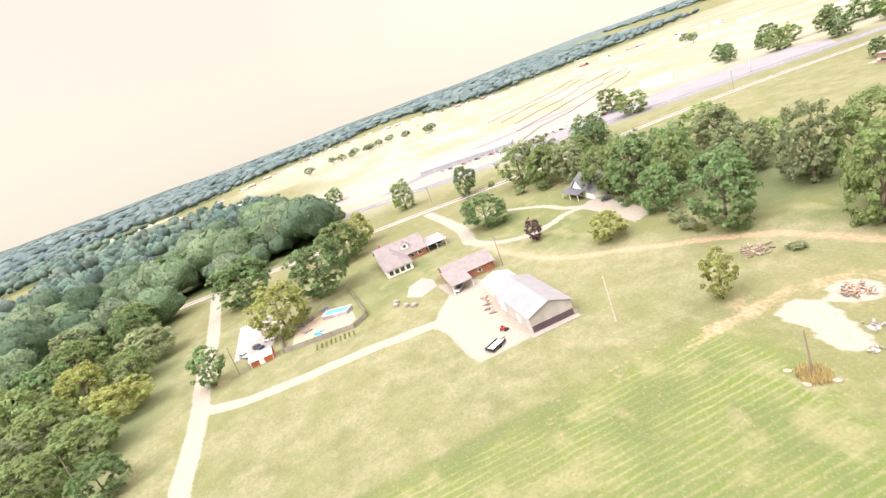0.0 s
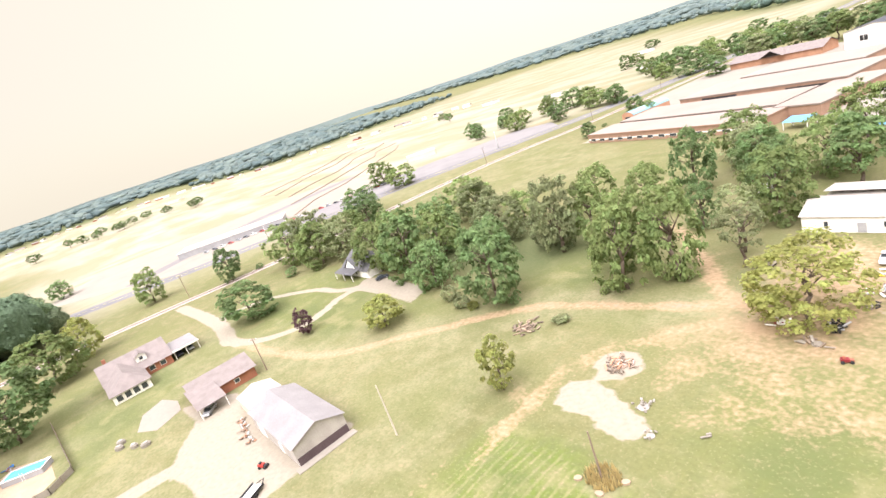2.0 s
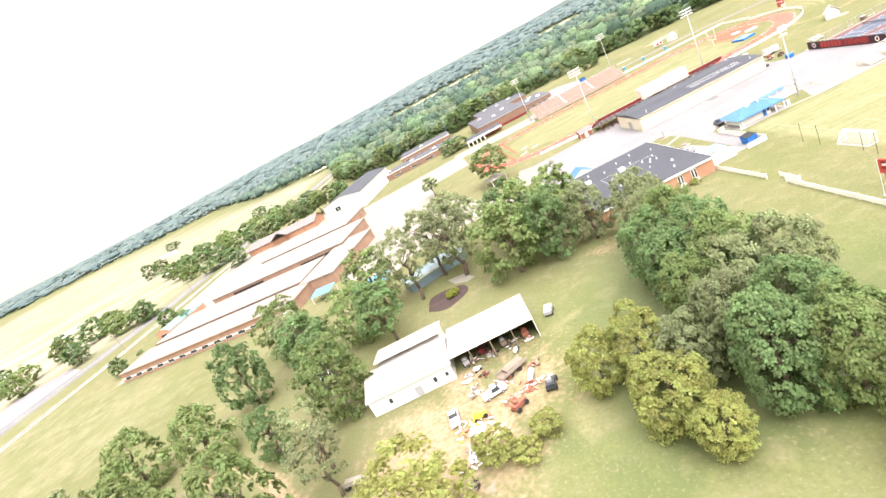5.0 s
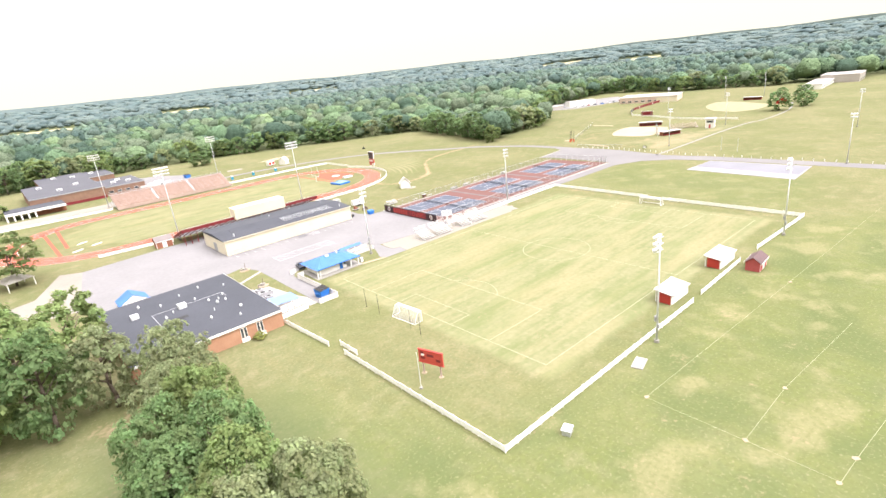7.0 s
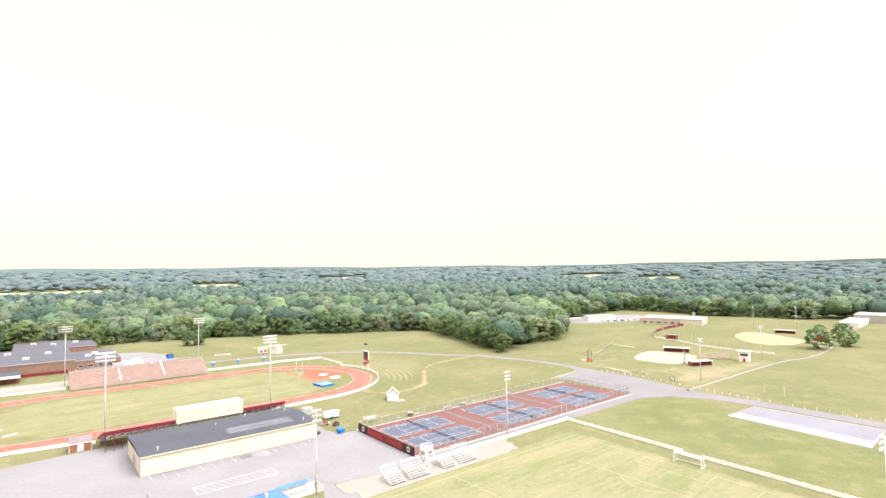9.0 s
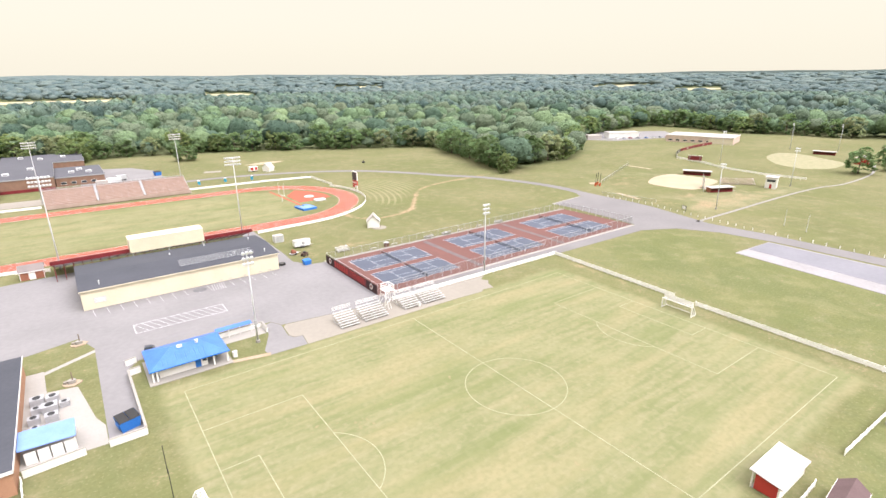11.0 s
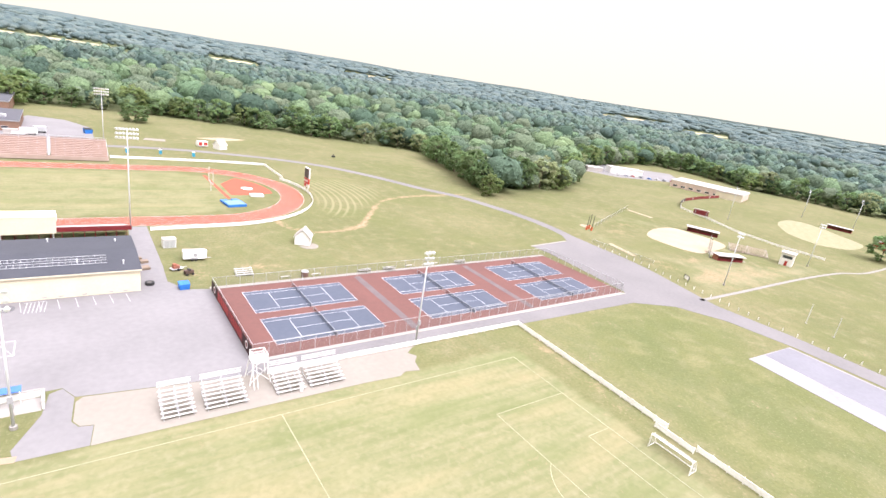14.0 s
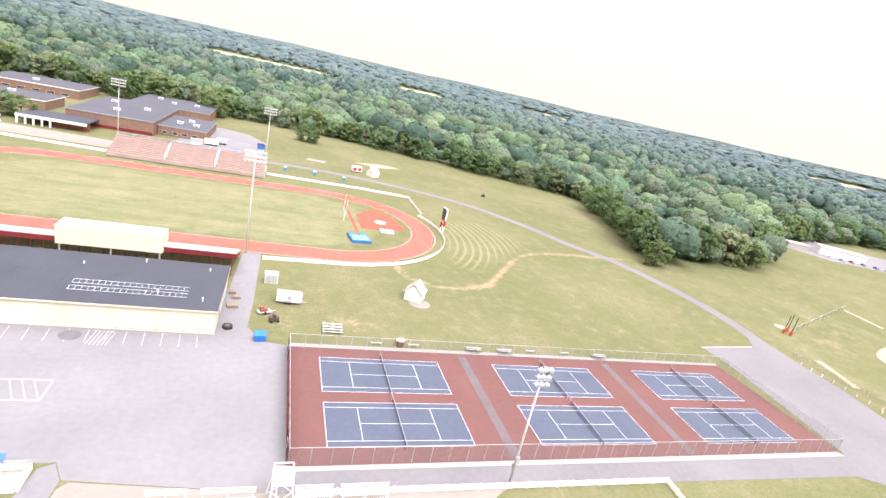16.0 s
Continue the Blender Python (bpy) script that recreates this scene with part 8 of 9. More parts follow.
for x, y, rz, w_, d_, h_, wl_, label in ((360, 140, -74, 52, 30, 5.4, mat("pale_pink_brick", (0.62, 0.49, 0.42), (0.53, 0.41, 0.35), s2=6), "brick middle school with a pale roof beyond the fields"), (374, 90, 20, 40, 18, 4.5, CREAM, "low cream school wing with a pale roof"), (340, 184, -32, 28, 12, 5, WHITE, "white metal building by the woods"),
                                         (318, 190, -20, 14, 8, 3.5, ROOFWHITE, "white mobile building by the woods"), (440, -6, 5, 60, 14, 4, WHITE, "long pale building at the edge of the fields"), (500, -20, 5, 40, 30, 7, ROOFWHITE, "pale metal building at the edge of the fields")):
    flat_block("far_school", label, x, y, rz, w_, d_, h_, wl_, ROOFWHITE, WHITE, windows=8 if w_ > 30 else 0)
lay("far_school_lot", Geo().slab([(330, 168), (400, 150), (440, 190), (380, 230), (310, 196)], 0, 0.05), ASPHALT, "asphalt lot before the far school", "parking lot")
for i in range(9):
    car(340 + i * 6.5, 176 - i * 3.2 + rng.uniform(-1, 1), 60, (WHITE, SILVER, RED, DARKCAR, BLUE)[i % 5], "parked car before the far school", "parked_car")
for x, y in ((146.9, -38), (144.1, -46.3)):
    gp = thing("meadow_goal_post", "slender white goal post standing on the meadow", "goal post", (x, y, 0), 0, "posts on the meadow")
    part("upright", Geo().tube((0, 0, 0), (0, 0, 6.2), 0.09, 0.06), LAMP, gp)
    part("footing", Geo().tube((0, 0, 0), (0, 0, 0.12), 0.3, n=10), CONCRETE, gp)
shed("concession_hut", "red and white hut beside the ball fields", 340, -6, 10, 10, 7, 3, 4.6, RED, ROOFWHITE, WHITE)

# row of small houses before the far woods
row_rng = random.Random(17)
row = [(-1120, -500), (-1700, -330), (-2060, -150), (-2140, 60), (-1900, 220), (-1520, 340), (-1180, 540), (-900, 580)]
for (ax, ay), (bx_, by) in zip(row, row[1:]):
    for i in range(6):
        q = Vector((ax, ay)).lerp(Vector((bx_, by)), (i + row_rng.uniform(-0.3, 0.3)) / 6)
        w_, d_ = row_rng.uniform(12, 26), row_rng.uniform(9, 13)
        hb = thing("distant_house", "small pale house with a gabled roof before the far woods", "house", (q.x, q.y, float(hill(q.x, q.y))), row_rng.uniform(0, 180), "distant houses")
        part("wall", Geo().box(-w_ / 2, -d_ / 2, 0, w_ / 2, d_ / 2, 3.4), row_rng.choice((WHITE, CREAM, BRICK)), hb)
        part("roof", Geo().face((-w_ / 2 - 0.5, -d_ / 2 - 0.5, 3.3), (w_ / 2 + 0.5, -d_ / 2 - 0.5, 3.3), (w_ / 2 + 0.5, 0, 6.6), (-w_ / 2 - 0.5, 0, 6.6)).face((-w_ / 2 - 0.5, 0, 6.6), (w_ / 2 + 0.5, 0, 6.6), (w_ / 2 + 0.5, d_ / 2 + 0.5, 3.3), (-w_ / 2 - 0.5, d_ / 2 + 0.5, 3.3)), row_rng.choice((SHINGLE, ROOFWHITE, METALROOF)), hb)

# ---- trees ----
def boughs(r, count, squash):
    """Centres and radii of the rounded boughs that make up an uneven crown of radius 1."""
    a = np.arange(count) * 2.39996 + r.uniform(-0.5, 0.5, count)
    z = np.linspace(-0.72, 0.85, count) + r.uniform(-0.1, 0.1, count)
    flat = np.sqrt(np.clip(1 - z * z, 0.1, 1))
    out = r.uniform(0.5, 0.68, count)
    c = np.column_stack([out * flat * np.cos(a), out * flat * np.sin(a), out * z * squash])
    rad = r.uniform(0.3, 0.46, count)
    return np.vstack([c, [(r.uniform(-0.06, 0.06), r.uniform(-0.06, 0.06), 0.04)]]), np.append(rad, 0.74)


def on_boughs(r, c, rad, count):
    """Places on the outer skin of the boughs, with the way they face."""
    pick = r.choice(len(rad), count * 4, p=rad ** 2 / (rad ** 2).sum())
    d = r.normal(size=(count * 4, 3))
    d[:, 2] += 0.25
    d /= np.linalg.norm(d, axis=1)[:, None]
    p = c[pick] + d * rad[pick][:, None] * r.uniform(0.88, 1.04, (count * 4, 1))
    gap = (np.linalg.norm(p[:, None] - c[None], axis=2) / rad[None]).min(axis=1)
    keep = np.argsort(np.where(gap > 0.87, 0, 1) + np.arange(len(gap)) * 1e-6)[:count]
    return p[keep], d[keep]


def sprays(r, p, n, size, wide=0.72):
    """One bent leaf spray at every place."""
    n = n / np.linalg.norm(n, axis=1)[:, None]
    t = np.cross(n, r.normal(size=n.shape))
    t /= np.linalg.norm(t, axis=1)[:, None] + 1e-9
    b = np.cross(n, t)
    s = size * r.uniform(0.55, 1.4, (len(p), 1))
    q = np.stack([p - t * s, p - b * s * wide + n * s * 0.2, p + t * s, p + b * s * wide + n * s * 0.2], axis=1)
    return q.reshape(-1, 3)


def crown_arrays(seed, limbs, clumps, per, size, ball=(0.09, 0.17), squash=1.0, lift=0.85, fray=0.42):
    """A crown of boughs, each covered with clumps of leaf sprays; also the clump that each corner belongs to."""
    r = np.random.default_rng(seed)
    c, rad = boughs(r, limbs, squash)
    p, d = on_boughs(r, c, rad, clumps)
    w = r.normal(size=(clumps, per, 3))
    w /= np.linalg.norm(w, axis=2)[:, :, None]
    w[:, :, 2] = np.where(w[:, :, 2] < -0.35, -w[:, :, 2], w[:, :, 2])
    br = r.uniform(*ball, clumps)[:, None, None] * r.uniform(0.55, 1.15, (clumps, per, 1))
    q = (p[:, None] + w * br * np.array((1.15, 1.15, 0.8))).reshape(-1, 3)
    n = (w * 0.55 + d[:, None] * 0.5 + r.normal(size=w.shape) * fray).reshape(-1, 3)
    n[:, 2] += lift
    return sprays(r, q, n, size), np.repeat(r.random(clumps), per * 4)


def hull(seed, limbs, level, count=0, size=0.1, squash=1.0):
    """A knobbly crown seen from afar: the skin round its boughs, with leaf sprays standing out of it."""
    r = np.random.default_rng(seed)
    c, rad = boughs(r, limbs, squash)
    bm = bmesh.new()
    if level:
        bmesh.ops.create_icosphere(bm, subdivisions=level, radius=1)
    else:
        bmesh.ops.create_uvsphere(bm, u_segments=6, v_segments=4, radius=1)
    bmesh.ops.triangulate(bm, faces=bm.faces)
    u = np.array([v.co for v in bm.verts])
    f = np.array([[v.index for v in k.verts] for k in bm.faces])
    bm.free()
    along = u @ c.T
    reach = along ** 2 - (c ** 2).sum(axis=1)[None] + rad[None] ** 2
    far = np.where(reach > 0, along + np.sqrt(np.clip(reach, 0, None)), 0).max(axis=1)
    v = u * (far * r.uniform(0.9, 1.06, len(u)))[:, None]
    if not count:
        return v, f, np.zeros((0, 3))
    p, d = on_boughs(r, c, rad, count)
    return v, f, sprays(r, p * 1.02, d * 0.6 + r.normal(size=d.shape) * 0.5 + np.array((0, 0, 0.35)), size)


def quad_mesh(name, v, material):
    me = bpy.data.meshes.new(name)
    k = len(v) // 4
    me.vertices.add(len(v))
    me.vertices.foreach_set("co", np.ascontiguousarray(v, np.float32).ravel())
    me.loops.add(len(v))
    me.loops.foreach_set("vertex_index", np.arange(len(v), dtype=np.int32))
    me.polygons.add(k)
    me.polygons.foreach_set("loop_start", np.arange(0, len(v), 4, dtype=np.int32))
    me.update(calc_edges=True)
    me.materials.append(material)
    return me


def trunk_geo(seed, h, r, top=0.62):
    """A tapered trunk that forks into limbs and branches, for a tree of height 1 scaled by h."""
    q = random.Random(seed)
    g = Geo()
    pts = [Vector((0, 0, -0.02 * h))]
    for i in range(1, 5):
        pts.append(Vector((q.uniform(-0.03, 0.03) * h, q.uniform(-0.03, 0.03) * h, h * top * i / 4)))
    rr = [r, r * 0.85, r * 0.72, r * 0.58, r * 0.4]
    for i in range(4):
        g.tube(pts[i], pts[i + 1], rr[i], rr[i + 1], n=8)
    for i in range(7):
        a = q.uniform(0, 6.28)
        base = pts[1].lerp(pts[4], q.uniform(0.3, 0.95))
        tip = base + Vector((math.cos(a) * h * q.uniform(0.14, 0.26), math.sin(a) * h * q.uniform(0.14, 0.26), h * q.uniform(0.1, 0.26)))
        g.tube(base, tip, r * 0.34, r * 0.12, n=6)
        for k in range(2):
            b2 = base.lerp(tip, q.uniform(0.4, 0.8))
            g.tube(b2, b2 + Vector((q.uniform(-1, 1), q.uniform(-1, 1), q.uniform(0.2, 1))) * h * 0.11, r * 0.14, r * 0.05, n=5)
    return g


TRUNKS = [trunk_geo(s, 1.0, 0.022 + 0.004 * (s % 3)).mesh("trunk", BARK, True) for s in range(5)]
CROWNS = {}


def crown_mesh(kind, tone, seed):
    key = (kind, tone, seed)
    if key not in CROWNS:
        spec = {"fine": (16, 330, 34, 0.034, (0.07, 0.13)), "big": (13, 190, 23, 0.05, (0.08, 0.15)), "mid": (11, 130, 24, 0.06, (0.09, 0.17)), "small": (9, 90, 20, 0.08, (0.1, 0.19)), "edge": (10, 90, 18, 0.076, (0.1, 0.18)),
                "airy": (16, 190, 30, 0.036, (0.07, 0.14)), "thin": (10, 80, 24, 0.05, (0.08, 0.15)), "bush": (8, 80, 22, 0.075, (0.1, 0.2), 0.8)}[kind]
        v, clump = crown_arrays(seed * 13 + len(kind), *spec)
        me = CROWNS[key] = quad_mesh("crown", v, LEAVES[tone])
        me.attributes.new("clump", "FLOAT", "POINT").data.foreach_set("value", clump.astype(np.float32))
    return CROWNS[key]


TONE_WORD = ["mid-green", "deep green", "yellowish green", "grey-green", "purple-leaved", "bright lime-green"]
tree_rng = random.Random(11)


def tree(x, y, h, r, kind="mid", tone=0, where="in the grass", bare=0.26, full=False):
    """A tree of height h and crown radius r (full: grown to that size); bare: the share of the height below the crown."""
    sd = tree_rng.randrange(4)
    if kind != "bush" and not full:
        h, r, bare = h * 1.2, r * 1.14, bare * 0.8
    name = "shrub" if kind == "bush" else "tree"
    t = thing(name, f"{TONE_WORD[tone]} leafy {'shrub' if kind == 'bush' else 'broadleaf tree'} {where}", name, (x, y, 0), tree_rng.uniform(0, 360))
    if kind != "bush":
        tr = part("trunk", TRUNKS[tree_rng.randrange(5)], BARK, t)
        tr.matrix_basis = Matrix.Diagonal((h * 0.95, h * 0.95, h * 0.98, 1))
    c = part("crown", crown_mesh(kind, tone, sd), LEAVES[tone], t)
    half = h * (1 - bare + (0.16 if bare < 0.08 else 0.0)) / 2
    c.matrix_basis = Matrix.Translation((0, 0, h - half)) @ Matrix.Diagonal((r, r, half, 1))
    return t


# by the houses and lanes
for x, y, h_, r_, k, tone in ((-415, -161, 15, 6, "mid", 0), (-384, -131, 14, 6, "mid", 1), (-311, -147, 11.5, 8.5, "big", 1), (-272.2, -144.2, 6.5, 2.8, "small", 4), (-246.8, -132.6, 7, 5, "mid", 2), (-197.2, -140, 8.6, 3.0, "mid", 2),
                              (-573, -194, 11, 7, "mid", 1)):
    tree(x, y, h_, r_, k, tone, "beside the lane", 0.07)
for x, y, h_, r_, k, tone in ((-346, -249, 19, 13.6, "big", 1), (-288, -230.5, 16, 10.4, "big", 2), (-310, -215, 20, 12.4, "big", 1), (-351, -204, 18, 11.5, "big", 0), (-369, -194, 15, 7.5, "mid", 2), (-269, -251.6, 11, 5.6, "mid", 1)):
    tree(x, y, h_ * 1.1, r_ * 0.95, k, tone, "beside the house and its lane", 0.04, True)
# the near corner of the south wood
for x, y, h_, r_, tone in ((-322, -284, 12, 8.5, 3), (-303, -284, 11, 7, 0), (-277, -279, 9, 7.5, 2), (-256, -281, 10, 7.5, 0), (-272, -297, 13, 8, 0), (-233, -270, 8, 5.5, 1), (-312, -314, 15, 9, 1), (-243, -288, 11, 7, 0), (-296, -296, 14, 7, 2), (-334, -312, 15, 9, 0), (-256, -302, 13, 8, 3), (-343, -294, 15, 8.5, 1), (-362, -300, 15, 9, 0),
                           (-286, -312, 15, 8.5, 0), (-232, -300, 12, 7.5, 1), (-356, -322, 16, 9, 3), (-262, -318, 15, 9, 1), (-236, -316, 14, 8, 0), (-306, -332, 16, 9, 0), (-284, -334, 16, 9, 1)):
    tree(x, y, h_, r_, "big", tone, "in the wood beside the farm lane", 0.03)
# the belt of trees between lane and highway
for x, y, h_, r_, tone in ((-357, -110, 21, 8.5, 0), (-348, -102, 22, 8.5, 3), (-335, -106, 20, 8, 0), (-324, -100, 18, 7, 3), (-382, -54, 18, 9, 1), (-366, -62, 17, 8, 1), (-344, -86, 17, 8, 0), (-288, -106, 20, 7.5, 0), (-279, -102, 22.5, 7.5, 0),
                           (-267, -107, 23, 7.8, 1), (-258, -101, 21, 6.5, 0), (-251, -111, 16, 5.8, 1), (-273, -88, 20, 8, 1), (-291, -57, 19, 8.5, 0), (-281, -62, 18, 8, 3), (-252, -79, 18, 7.6, 3), (-243, -93, 15, 5.5, 1), (-256, -64, 13, 5.6, 0),
                           (-223, -113.5, 21.5, 7.8, 1), (-231, -80, 14, 6, 3), (-225, -84, 23, 6.2, 3), (-217, -79, 19, 5.2, 0), (-233, -53, 17, 6.4, 0), (-195.5, -100.5, 22, 6.3, 0), (-188, -93.5, 23, 5.8, 0), (-202, -92, 18, 5, 0), (-213, -57, 17, 6, 0),
                           (-209, -37, 21, 5.6, 1), (-194, -66, 12.5, 3.8, 1), (-206, -7, 17, 7.6, 0), (-192, -32, 17, 7.2, 1), (-178, -63, 19, 6.4, 0), (-177, -30, 17, 6.6, 0), (-185, -48, 16, 5.6, 1), (-199, -20, 16, 6.5, 3)):
    tree(x, y, h_, r_ * 1.14, "big", tone, "in the belt of trees", 0.03, True)
# tall trees along the railway
for x, y, h_, r_, tone in ((-456, -306, 21, 9, 1), (-448, -292, 22, 8.5, 1), (-444, -279, 20, 8.5, 0), (-439, -268, 22, 9, 1), (-443, -255, 21, 8.5, 1), (-440, -241, 22, 9, 1), (-446, -228, 21, 9, 0), (-458, -216, 20, 9, 1), (-470, -207, 19, 9, 3), (-452, -243, 22, 9, 1), (-454, -262, 22, 9, 1), (-462, -226, 21, 9, 1)):
    tree(x, y, h_, r_, "mid", tone, "along the railway", 0.16, True)
tree(-160.8, -104.4, 12.5, 8.2, "airy", 2, "beside the junk yard", 0.05)
tree(-177, -87, 12, 4.5, "thin", 3, "beside the dirt lane", 0.3)
tree(-179.5, -80, 14, 4.5, "thin", 3, "beside the dirt lane", 0.3)
for x, y, h_, r_ in ((-149.2, -95, 5.5, 3.6), (-141, -94, 3, 2.8), (-145, -97, 3, 2.6)):
    tree(x, y, h_, r_, "bush", 2, "in the junk yard", 0.0)
for x, y, h_, r_, tone in ((-232, -118, 3, 2.6, 3), (-228, -118, 2, 1.8, 2), (-239, -116, 4.5, 2.6, 3), (-201.5, -117, 1.6, 2.0, 3), (-340, -119, 4, 3, 1), (-330, -112, 5, 3, 0), (-382, -118, 3, 2, 1), (-360, -140, 3, 2.2, 1), (-323, 92, 2, 2, 1), (-330, 84, 2, 2, 1), (-84, -34.6, 1.6, 1.5, 2), (-151.2, -29.6, 1.8, 2.2, 5)):
    tree(x, y, h_, r_, "bush", tone, "near the buildings", 0.0)
# trees round the implement shed
for x, y, h_, r_, k, tone in ((-168, -40, 13, 6, "mid", 1),
                              (-172, -14, 15, 6.5, "big", 0), (-160, -22, 17, 5.5, "airy", 3), (-152, -12, 17, 6, "airy", 3), (-146, -20, 18, 6.5, "airy", 3), (-143, -6, 16, 7, "mid", 3)):
    tree(x, y, h_ * 1.12, r_, k, tone, "behind the implement shed", 0.05 if k == "big" else 0.2)
# the grove
for x, y, h_, r_, tone in ((-132, -36, 21, 8.6, 0), (-124, -25, 21, 8.6, 0), (-128, -12, 19, 7.6, 1), (-121, -37, 19, 6.6, 1), (-115, -19, 18, 7.4, 0), (-103, -46, 16, 5.6, 3), (-112, -38, 16.5, 6, 3), (-103, -55, 16, 5.4, 3), (-107, -62, 16, 5.4, 3), (-104.5, -68.5, 17.5, 5.4, 0), (-111, -71, 16, 5.4, 1), (-105.2, -79, 17.5, 5.6, 1),
                           (-111, -80, 16.5, 6, 1), (-106, -88, 17.5, 5.8, 0), (-101.5, -94, 17, 5.8, 3), (-108, -94, 17.5, 5.4, 3), (-113.5, -92, 16.5, 5, 0), (-113, -99, 16.5, 5, 3), (-106.5, -103, 16.5, 5.8, 1), (-113, -107.5, 16, 5.6, 1), (-107, -111.5, 15, 5.4, 0),
                           (-124, -92.5, 13, 5, 2), (-130.5, -91, 11, 4.4, 2), (-119, -98, 12, 4.6, 3), (-125, -103.5, 11, 5.4, 2), (-122.5, -110.5, 8.5, 3.6, 2)):
    tree(x, y, h_, r_, "fine" if y < -50 else "big", tone, "in the grove beside the meadow", 0.05, True)
tree(-105.8, -122.6, 6.6, 5.2, "fine", 5, "beside the meadow path", 0.05)
tree(-121, 67.5, 17.5, 9, "big", 0, "on the lawn by the school yard", 0.14, True)
tree(-149.5, 104, 9, 4, "small", 0, "on the school yard", 0.3)
lay("meadow_path", Geo().ribbon(smooth_line([(-103, -119), (-105.2, -115), (-105.7, -110), (-107, -103)]), 0.8, 0.03), CONCRETE, "thin pale path into the grove", "path")
# trees by the bend, the school and the far lots
for x, y, h_, r_, tone in ((-509.5, 160.7, 12, 6, 1), (-459, 171.7, 14, 8, 0), (-477, 235.7, 14, 8, 1), (-421, 221.5, 14, 9, 0), (-377, 195, 13, 7, 1), (-444, 364, 14, 9, 1), (-374, 267, 14, 7, 0), (-403, 358, 14, 9, 1), (-382, 374, 15, 10, 0), (-402, 150, 14, 8, 1), (-391, 184, 15, 10, 0), (-368, 180, 14, 9, 1),
                           (-394, 407, 15, 10, 0), (-420, 402, 15, 10, 1), (-394, 311, 14, 9, 0), (-304.4, 112.4, 7, 4.5, 1), (-307.5, 216, 14, 8, 1), (-300, 322, 16, 10, 0), (-271, 340, 16, 10, 1), (-330, 345, 17, 10, 0), (-312, 354, 17, 10, 1), (-286, 330, 16, 9, 3), (-258, 318, 15, 8, 0), (-345, 352, 16, 9, 1), (-661, 792, 16, 12, 1), (-535, 513, 15, 10, 0), (-380, 504, 15, 10, 1)):
    tree(x, y, h_ * 0.85, r_, "small", tone, "near the highway", 0.06)
# along the highway and school
for x, y, h_, r_, tone in ((-318.6, 121, 9, 5.5, 1), (-316.4, 66, 8, 4, 1), (-427, 206, 15, 9, 1), (-445, 194, 14, 8, 0), (-498, 194, 14, 8, 1), (-502, 149, 12, 7, 1), (-464, 14, 15, 9, 0), (-424, 4, 12, 9, 0), (-390, 304, 16, 9, 1), (-406, 310, 15, 8, 0), (-524, 466, 16, 9, 1), (-363, 309, 15, 9, 1),
                           (-352, 330, 14, 9, 0), (-345, 250, 9, 8, 1), (-335, 262, 9, 8, 1), (-478, 133, 10, 6, 1), (-441, 142, 13, 8, 0), (-481, 170, 10, 6, 1)):
    tree(x, y, h_, r_, "small", tone, "beside the highway", 0.06)
for i in range(10):
    a = i * 1.7
    tree(-305 + 9 * i + 5 * math.sin(a), 252 + 8 * math.cos(a), 16, 8.5, "small", (1, 0, 3)[i % 3], "behind the school", 0.12)
for x, y, h_, r_ in ((-1054, 23, 12, 9), (-1161, -141, 12, 10), (-1232, -106, 12, 10), (-1146, -87, 12, 9), (-1192, -57, 12, 9), (-1120, -12, 12, 9), (-775, 358, 12, 8), (-1017, 9, 12, 9), (-1128, -122, 12, 8), (-1160, -78, 12, 8), (-1195, -158, 12, 8), (-1106, -208, 12, 9), (-1220, -30, 12, 10), (-825, 388, 12, 8)):
    tree(x, y, h_, r_, "small", 1, "in the far fields", 0.1)
# north edge of the sports ground
for x, y, h_, r_, tone in ((5, 284, 9, 7, 1), (-56, 324, 15, 9, 0), (35, 322, 11, 7, 0), (-130, 212, 9, 7, 1), (-122, 216, 8, 6, 0), (144.5, 110, 10, 5.5, 0), (295, -17, 12, 7, 1), (320, -26, 9, 6, 1), (347, -18, 11, 6, 1), (-90, 335, 17, 10, 0), (-112, 330, 16, 9, 1)):
    tree(x, y, h_, r_, "mid", tone, "at the edge of the sports ground", 0.05)

# trees that front the woods north and east of the sports ground
edge_rng = random.Random(21)
front = EDGE[3:24]
for (ax, ay), (bx_, by) in zip(front, front[1:]):
    n = max(1, int(math.hypot(bx_ - ax, by - ay) / 12))
    for i in range(n):
        f_ = (i + edge_rng.uniform(-0.3, 0.3)) / n
        hh = edge_rng.uniform(10.5, 17.5)
        tree(ax + (bx_ - ax) * f_ + edge_rng.uniform(-3, 3), ay + (by - ay) * f_ + edge_rng.uniform(1, 7), hh, hh * edge_rng.uniform(0.46, 0.6), "edge", edge_rng.choice((0, 1, 1, 1, 1, 3)), "at the edge of the woods", 0.03)

# a tuft of tall straw round the leaning pole
tuft_rng = random.Random(4)
tuft = Geo()
for k in range(420):
    a, d = tuft_rng.uniform(0, 6.28), 2.6 * math.sqrt(tuft_rng.random())
    x, y, h_ = -171 + d * math.cos(a), -149 + 0.8 * d * math.sin(a), tuft_rng.uniform(0.6, 1.4)
    b_ = tuft_rng.uniform(0, 6.28)
    tuft.face((x - 0.13 * math.cos(b_), y - 0.13 * math.sin(b_), 0), (x + 0.13 * math.cos(b_), y + 0.13 * math.sin(b_), 0), (x + 0.3 * math.sin(b_), y - 0.3 * math.cos(b_), h_))
tagged(new("straw_tuft", tuft.mesh("straw_tuft", leaf("straw", (0.5, 0.41, 0.2), (0.43, 0.345, 0.165)))), "tuft of tall tan straw round the pole", "grass", kind="stuff")
